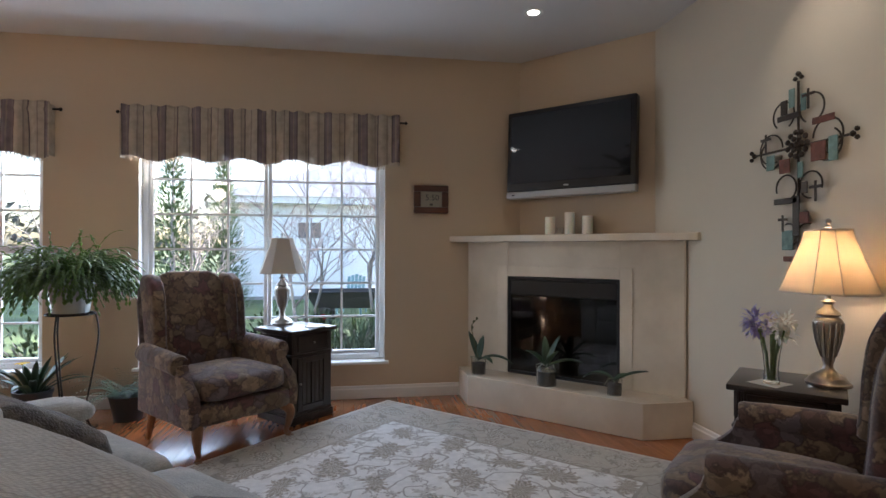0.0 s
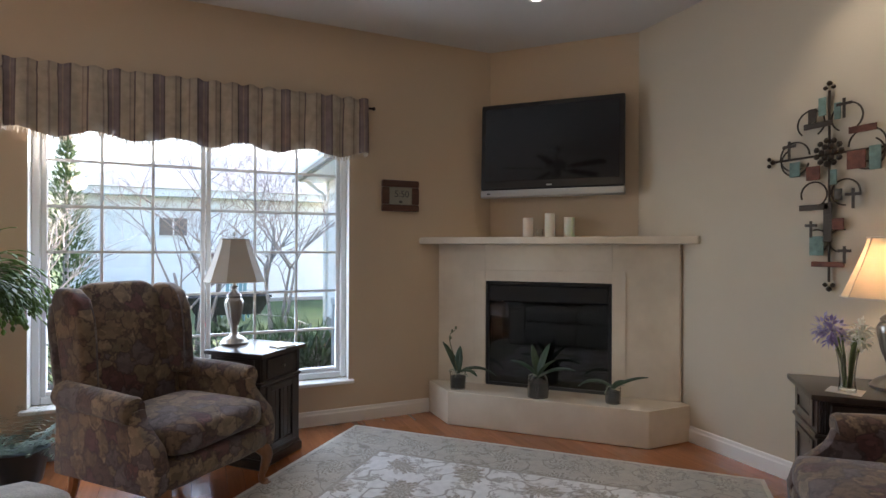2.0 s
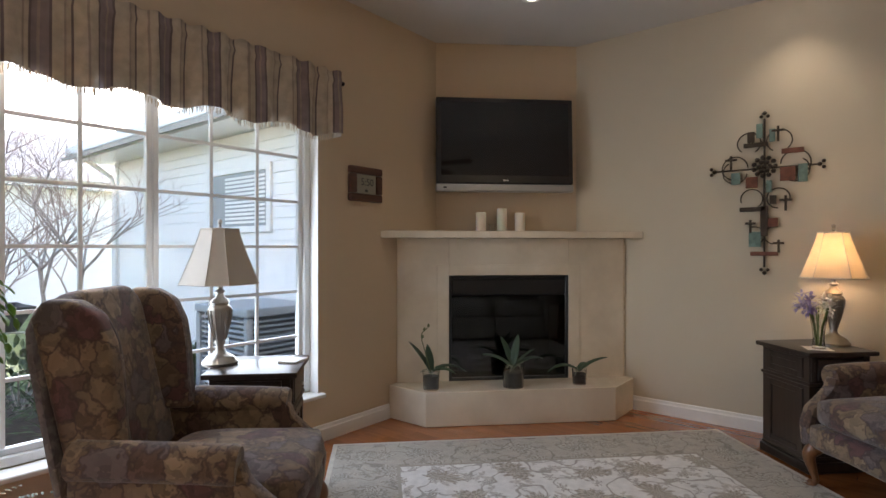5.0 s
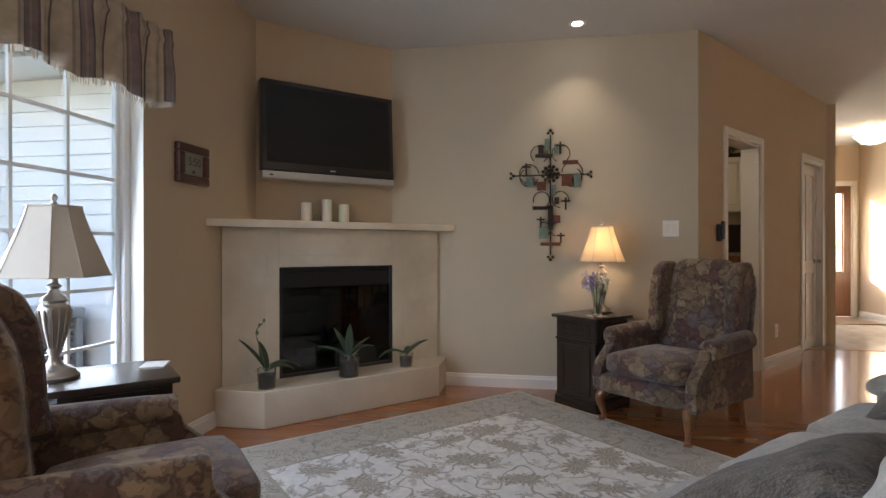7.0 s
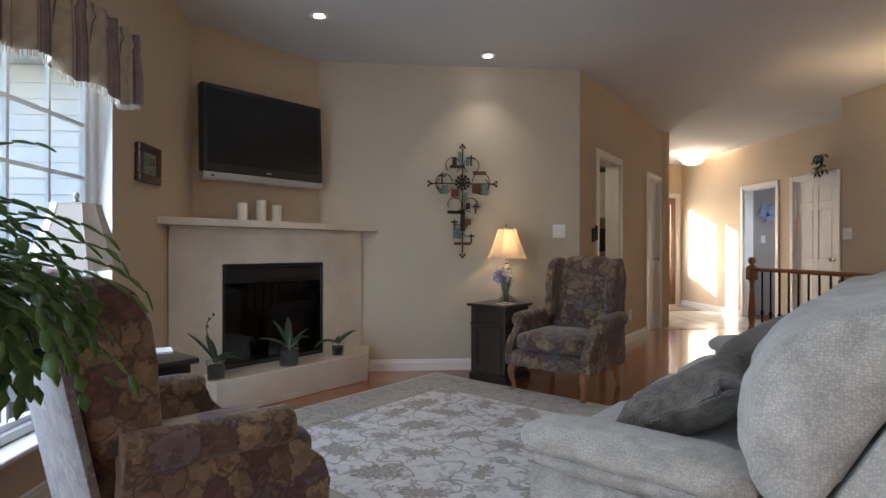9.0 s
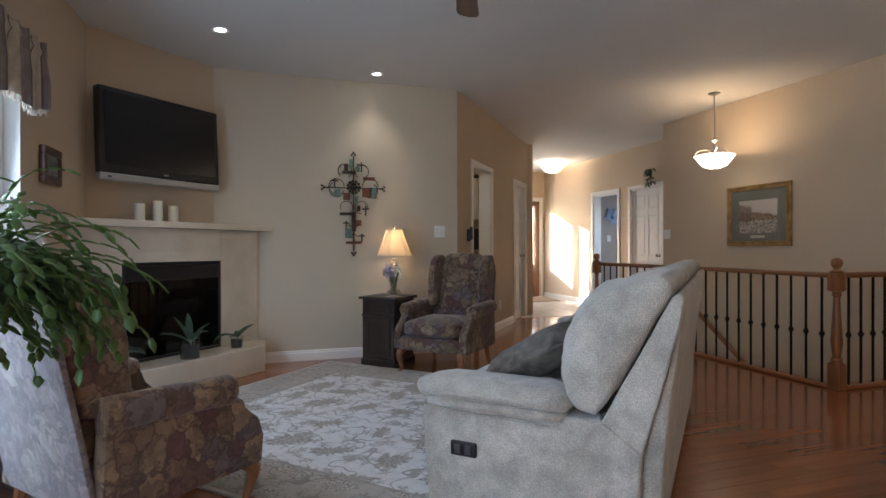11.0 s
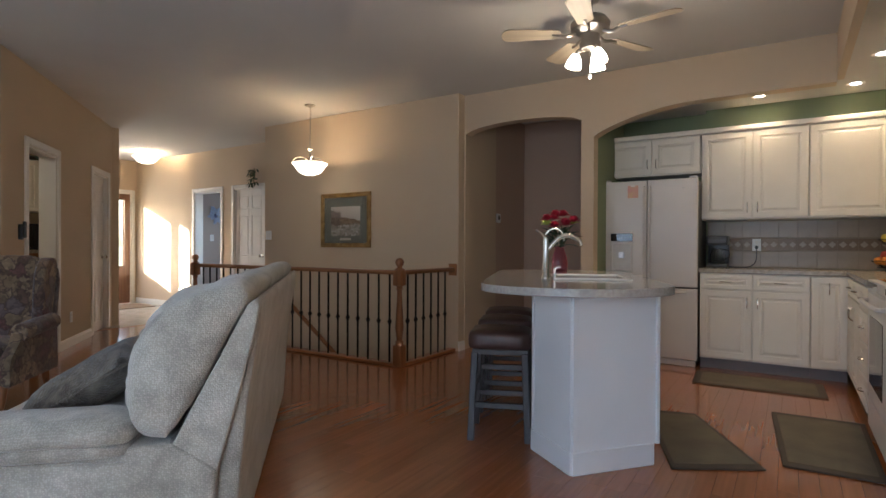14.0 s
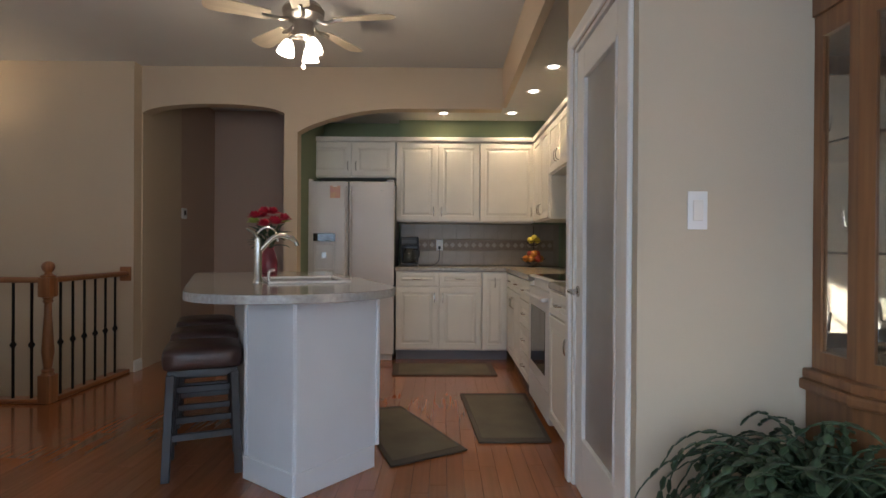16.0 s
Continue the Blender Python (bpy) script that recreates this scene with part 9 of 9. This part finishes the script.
def bare_tree(m, height, seed, label, stems=3, spread=0.5, twig=None):
    """A leafless small tree: several stems, forking limbs and fine budded twigs."""
    t = thing("tree", m, label, "tree", "small bare trees")
    rnd = random.Random(seed)
    bm, bt = bmesh.new(), bmesh.new()

    def grow(p, way, ln, r, level):
        pts, q, w_ = [p], p, way
        for k in range(4):
            w_ = (w_ + Vector((rnd.gauss(0, 0.10), rnd.gauss(0, 0.10), 0.06 if level < 2 else 0.0))).normalized()
            q = q + w_ * ln / 4
            pts.append(q)
        tube(bm if level < 3 else bt, pts, [r * (1 - 0.13 * k) for k in range(5)], 7 if level < 2 else 4, ends=False)
        if level >= 5:
            return
        for k in range(3 if level < 2 else 2 + (level < 4)):
            at = pts[rnd.choice((2, 3, 4, 4))]
            side = Vector((rnd.gauss(0, 1), rnd.gauss(0, 1), rnd.uniform(0.1, 0.7))).normalized()
            grow(at, (w_ * 0.75 + side * (0.55 + spread * 0.4)).normalized(), ln * rnd.uniform(0.58, 0.78), r * 0.52, level + 1)

    for s in range(stems):
        a = 2 * math.pi * s / stems + rnd.random()
        grow(Vector((0.06 * math.cos(a), 0.06 * math.sin(a), 0)), Vector((0.35 * spread * math.cos(a), 0.35 * spread * math.sin(a), 1)).normalized(), height * 0.34, 0.034, 0)
    part("trunk", bm, BARK, t, smooth=True)
    part("crown", bt, twig or BARK, t, "bare budding twigs")
    return t


TWIG = material("reddish_twig", (0.32, 0.24, 0.22), 0.9)
bare_tree(pose(-1.03, 8.6, GZ), 3.6, 5, "small bare multi-stemmed tree in the planting bed", 3, 0.5, TWIG)
bare_tree(pose(0.10, 9.7, GZ), 3.6, 8, "small bare budding tree in front of the siding", 4, 0.6, TWIG)
bare_tree(pose(-2.93, 10.1, GZ), 3.0, 11, "pale branching bare tree on the lawn", 2, 0.9)
bare_tree(pose(-6.6, 14.0, GZ), 5.5, 21, "taller bare tree on the far lawn", 2, 0.9)
bare_tree(pose(-9.5, 22.0, GZ), 7.0, 25, "taller bare tree on the far lawn", 2, 0.9)


def conifer(m, height, radius, seed, label):
    t = thing("conifer", m, label, "tree", "arborvitae trees")
    rnd = random.Random(seed)
    part("trunk", tube(bmesh.new(), [(0, 0, 0), (0, 0, height * 0.9)], [0.08, 0.02], 7), BARK, t)
    bm = bmesh.new()
    for i in range(2600):
        z = height * rnd.random() ** 1.15
        r = radius * (1 - z / height) ** 0.75 * rnd.uniform(0.55, 1.08)
        a = rnd.uniform(0, 6.28)
        leaf_blade(bm, (r * math.cos(a), r * math.sin(a), z), (math.cos(a), math.sin(a), rnd.uniform(0.6, 2.4)), rnd.uniform(0.08, 0.18), rnd.uniform(0.03, 0.06), 0.4, 2)
    part("crown", bm, CONIFER, t)
    return t


conifer(pose(-4.55, 14.0, GZ), 4.4, 0.75, 1, "tall dark green arborvitae by the lawn")
conifer(pose(-3.55, 14.6, GZ), 4.0, 0.70, 2, "tall dark green arborvitae by the lawn")


def shrub(m, rx, ry, h, seed, label, mat, strap=False, count=420):
    t = thing("shrub", m, label, "shrub", "shrubs in the bed")
    rnd = random.Random(seed)
    bm = bmesh.new()
    for i in range(count):
        if strap:
            a, d = rnd.uniform(0, 6.28), rnd.random() ** 0.5
            leaf_blade(bm, (rx * d * math.cos(a), ry * d * math.sin(a), 0), (rnd.gauss(0, 0.35), rnd.gauss(0, 0.35), 1), h * rnd.uniform(0.7, 1.2), 0.022, 0.9, 4)
        else:
            d = Vector((rnd.gauss(0, 1), rnd.gauss(0, 1), abs(rnd.gauss(0, 0.9)))).normalized() * rnd.uniform(0.6, 1.05)
            leaf_blade(bm, (d.x * rx, d.y * ry, 0.05 + d.z * h), (d.x, d.y, d.z + rnd.uniform(-0.3, 0.6)), rnd.uniform(0.05, 0.10), rnd.uniform(0.03, 0.055), 0.3, 2)
    part("leaves", bm, mat, t)
    bm = bmesh.new()
    for i in range(7):
        a = 0.9 * i
        tube(bm, [(0, 0, -0.02), (0.3 * rx * math.cos(a), 0.3 * ry * math.sin(a), h * 0.4), (0.6 * rx * math.cos(a), 0.6 * ry * math.sin(a), h * 0.7)], 0.008, 4)
    part("stems", bm, BARK, t)
    return t


for i, (x, y, rx, ry, h_) in enumerate(((-1.35, 7.3, 0.55, 0.45, 0.62), (-0.75, 7.8, 0.5, 0.4, 0.58), (-2.0, 6.9, 0.5, 0.45, 0.60), (-2.9, 6.7, 0.55, 0.5, 0.62), (-3.7, 6.8, 0.55, 0.5, 0.60), (-4.6, 6.9, 0.6, 0.5, 0.65))):
    shrub(pose(x, y, GZ + 0.02), rx, ry, h_, i, "low green leafy hedge shrub in the bed", HEDGE)
for i, (x, y, rx, ry, h_) in enumerate(((-0.25, 7.6, 0.45, 0.4, 0.60), (0.35, 7.8, 0.4, 0.4, 0.60), (-0.45, 6.5, 0.4, 0.4, 0.45), (0.15, 8.7, 0.5, 0.35, 0.6), (-0.15, 5.9, 0.35, 0.35, 0.35), (0.75, 7.6, 0.25, 0.3, 0.45))):
    shrub(pose(x, y, GZ + 0.02), rx, ry, h_, 40 + i, "clump of green strap leaves in the bed", STRAP, True, 170)

# garden cart
gc = thing("garden_cart", pose(-0.55, 11.35, GZ), "black plastic garden cart with red-hubbed wheels", "cart")
bm = bmesh.new()
for k, (w0_, z0) in enumerate(((0.0, 0.0),)):
    lo = [(-0.50, -0.32), (0.55, -0.32), (0.55, 0.32), (-0.50, 0.32)]
    hi = [(-0.66, -0.42), (0.72, -0.42), (0.72, 0.42), (-0.66, 0.42)]
    a = [bm.verts.new((x, y, 0.34)) for x, y in lo]
    b = [bm.verts.new((x, y, 0.66)) for x, y in hi]
    for i in range(4):
        bm.faces.new((a[i], a[(i + 1) % 4], b[(i + 1) % 4], b[i]))
    bm.faces.new(a[::-1])
tub = part("tub", bm, plain("black_poly", (0.02, 0.02, 0.022), 0.5), gc)
thicken(tub, 0.02)
part("rim", tube(bmesh.new(), [(-0.66, -0.42, 0.66), (0.72, -0.42, 0.66), (0.72, 0.42, 0.66), (-0.66, 0.42, 0.66), (-0.66, -0.42, 0.66)], 0.022, 6), plain("black_rim", (0.025, 0.025, 0.028), 0.4), gc)
for y in (-0.40, 0.40):
    wh = part("wheel", lathe(bmesh.new(), [(0.10, -0.03), (0.15, -0.045), (0.185, -0.035), (0.19, 0), (0.185, 0.035), (0.15, 0.045), (0.10, 0.03)], 22, pose(-0.33, y, 0.19, 90, 0, 0)), plain("rubber", (0.015, 0.015, 0.015), 0.8), gc, "black rubber tyre", True)
    part("hub", lathe(bmesh.new(), [(0.0005, -0.032), (0.03, -0.04), (0.06, -0.03), (0.105, -0.025), (0.105, 0.025), (0.06, 0.03), (0.0005, 0.032)], 18, pose(-0.33, y, 0.19, 90, 0, 0)), plain("red_hub", (0.45, 0.02, 0.03), 0.45), wh, "red plastic hub", True)
part("axle", tube(bmesh.new(), [(-0.33, -0.40, 0.19), (-0.33, 0.40, 0.19)], 0.012, 6), STEEL, gc)
part("tow_bar", tube(bmesh.new(), [(0.5, 0, 0.30), (1.1, 0, 0.22), (1.5, 0, 0.02)], 0.016, 6), STEEL, gc)
part("strut", tube(bmesh.new(), [(-0.33, 0.30, 0.19), (-0.33, 0.30, 0.35)], 0.014, 6), STEEL, gc)
part("strut", tube(bmesh.new(), [(-0.33, -0.30, 0.19), (-0.33, -0.30, 0.35)], 0.014, 6), STEEL, gc)


def lawn_chair(m, mat, label):
    t = thing("lawn_chair", m, label, "chair", "garden chairs")
    for i in range(5):
        part("back_slat", bx(-0.22 + 0.09 * i, -0.145 + 0.09 * i, 0.20, 0.22, 0.28, 0.92 + 0.03 * (2 - abs(i - 2)), 0.004, m=pose(0, 0, 0, -14)), mat, t)
    for i in range(4):
        part("seat_slat", bx(-0.24, 0.24, -0.28 + 0.12 * i, -0.18 + 0.12 * i, 0.34 - 0.015 * i, 0.36 - 0.015 * i, 0.004), mat, t)
    for sx in (-1, 1):
        part("arm", bx(sx * 0.30 - 0.06, sx * 0.30 + 0.06, -0.35, 0.30, 0.54, 0.56, 0.004), mat, t)
        for y in (-0.28, 0.22):
            part("leg", bx(sx * 0.28 - 0.02, sx * 0.28 + 0.02, y - 0.03, y + 0.03, 0.0, 0.54, 0.003), mat, t)
    return t


TEAL_PAINT = plain("teal_paint", (0.16, 0.28, 0.30), 0.6)
lawn_chair(pose(-4.0, 12.2, GZ, 0, 0, 20), TEAL_PAINT, "teal slatted garden chair on the lawn")
lawn_chair(pose(-0.35, 13.2, GZ, 0, 0, -15), TEAL_PAINT, "teal slatted garden chair near the cart")
# far trees and hedges beyond the lawn
fw = bmesh.new()
rnd = random.Random(77)
for i in range(2600):
    x = rnd.uniform(-75, -8)
    y = 58 + rnd.uniform(-3, 3) + 0.15 * x
    leaf_blade(fw, (x, y, GZ + rnd.random() ** 1.3 * (4.5 + 1.8 * math.sin(x * 0.35) + math.sin(x * 0.9))), (rnd.uniform(-1, 1), rnd.uniform(-1, 1), rnd.uniform(0, 1)), rnd.uniform(0.6, 1.4), rnd.uniform(0.3, 0.7), 0.3, 2)
tagged(part("backdrop_woods", fw, material("hazy_woods", (0.13, 0.13, 0.11), 0.95, dark=(0.08, 0.08, 0.07), scale=0.5, fine=4)), "hazy grey-green woods beyond the lawn", "woods", kind="stuff")

# ---- hardwood planks ----
PLANK_W, PLANK_GAP = 0.083, 0.0005
ANGLE = PLANK_ANGLE
rot = pose(0, 0, 0, 0, 0, ANGLE)
AREA = [(WEST, STAIR[0], 1.35, WY), (KX - 0.05, STAIR[0], -3.4, 1.36), (STAIR[0], 1.9, STAIR[3], WY), (1.9, STAIR[1], STAIR[3], 2.95), (STAIR[1], 3.98, -2.45, 2.95)]
plank_meshes = {}


def plank_mesh(length):
    key = round(length, 2)
    if key not in plank_meshes:
        bm = bmesh.new()
        l2, w2 = key / 2 - PLANK_GAP, PLANK_W / 2 - PLANK_GAP / 2
        low = [bm.verts.new(p) for p in ((-l2, -w2, -0.011), (l2, -w2, -0.011), (l2, w2, -0.011), (-l2, w2, -0.011))]
        mid_ = [bm.verts.new((v.co.x, v.co.y, -0.0008)) for v in low]
        high = [bm.verts.new((v.co.x - math.copysign(0.0007, v.co.x), v.co.y - math.copysign(0.0007, v.co.y), 0.0)) for v in low]
        for a, b in ((low, mid_), (mid_, high)):
            for i in range(4):
                bm.faces.new((a[i], a[(i + 1) % 4], b[(i + 1) % 4], b[i]))
        bm.faces.new(high)
        me = bpy.data.meshes.new("plank")
        bmesh.ops.recalc_face_normals(bm, faces=bm.faces)
        bm.to_mesh(me)
        bm.free()
        me.materials.append(FLOOR_WOOD)
        plank_meshes[key] = me
    return plank_meshes[key]


def inside(x, y):
    for x0, x1, y0, y1 in AREA:
        if x0 <= x <= x1 and y0 <= y <= y1:
            return True
    return False


rnd = random.Random(17)
spots = []
for row in range(-110, 110):
    s = -8.0 + rnd.random() * 0.9
    v_ = row * PLANK_W
    while s < 9.0:
        ln = rnd.choice((0.6, 0.75, 0.9, 1.05, 1.2))
        c = rot @ Vector((s + ln / 2, v_, 0))
        ends = [rot @ Vector((s + k * ln / 6, v_, 0)) for k in range(7)]
        flags = [inside(p.x, p.y) for p in ends]
        if all(flags):
            spots.append((c, ln))
        elif any(flags):
            for k in range(6):
                if flags[k] or flags[k + 1]:
                    q = rot @ Vector((s + (k + 0.5) * ln / 6, v_, 0))
                    if inside(q.x, q.y):
                        spots.append((q, round(ln / 6 + 0.002, 2)))
        s += ln
# planks in the open floor that the walk passes become pieces; the rest is joined
near = [p for p in spots if p[1] > 0.5 and -3.7 < p[0].x < 0.1 and -1.4 < p[0].y < 2.3 and (p[0].x + p[0].y) < 0.9]
near.sort(key=lambda p: (p[0] - Vector((-2.2, 1.3, 0))).length)
near = near[:300]
chosen = {id(p) for p in near}
for p in near:
    ob = new("plank", plank_mesh(p[1]))
    ob.parent = subfloor
    ob.matrix_basis = Matrix.Translation(p[0]) @ rot
verts, faces = [], []
for p in spots:
    if id(p) in chosen:
        continue
    me = plank_mesh(p[1])
    base = len(verts)
    m = Matrix.Translation(p[0]) @ rot
    verts += [tuple(m @ v.co) for v in me.vertices]
    faces += [tuple(base + i for i in f.vertices) for f in me.polygons]
me = bpy.data.meshes.new("planking")
me.from_pydata(verts, [], faces)
me.materials.append(JOINED_WOOD)
ob = new("planking", me)
ob.parent = subfloor
tagged(ob, kind="stuff")

# ---- pale floor tiles in the entry ----
ENTRY_TILE = material("pale_entry_tile", (0.56, 0.51, 0.44), 0.16, dark=(0.47, 0.42, 0.35), scale=5, fine=40, bump=0.01)
entry_grout = tagged(part("floor_entry", bx(3.985, FX, FY, 1.2, -0.011, -0.004), material("entry_grout", (0.34, 0.30, 0.25), 0.9)), "pale beige glossy tile floor in the entry", "floor", kind="structure")
part("threshold", bx(3.955, 3.985, FY, 1.2, -0.011, 0.004, 0.003), OAK, entry_grout, "oak threshold strip")
bm = bmesh.new()
box(bm, -0.152, 0.152, -0.152, 0.152, -0.006, 0.0, 0.0015)
tile_mesh = bpy.data.meshes.new("floor_tile")
bm.to_mesh(tile_mesh)
bm.free()
tile_mesh.materials.append(ENTRY_TILE)
for i in range(10):
    for j in range(11):
        x, y = 4.14 + 0.308 * i, FY + 0.156 + 0.308 * j
        if x + 0.152 > FX or y + 0.152 > 1.2:
            continue
        ob = new("floor_tile", tile_mesh)
        ob.parent = entry_grout
        ob.matrix_basis = pose(x, y, 0.001)
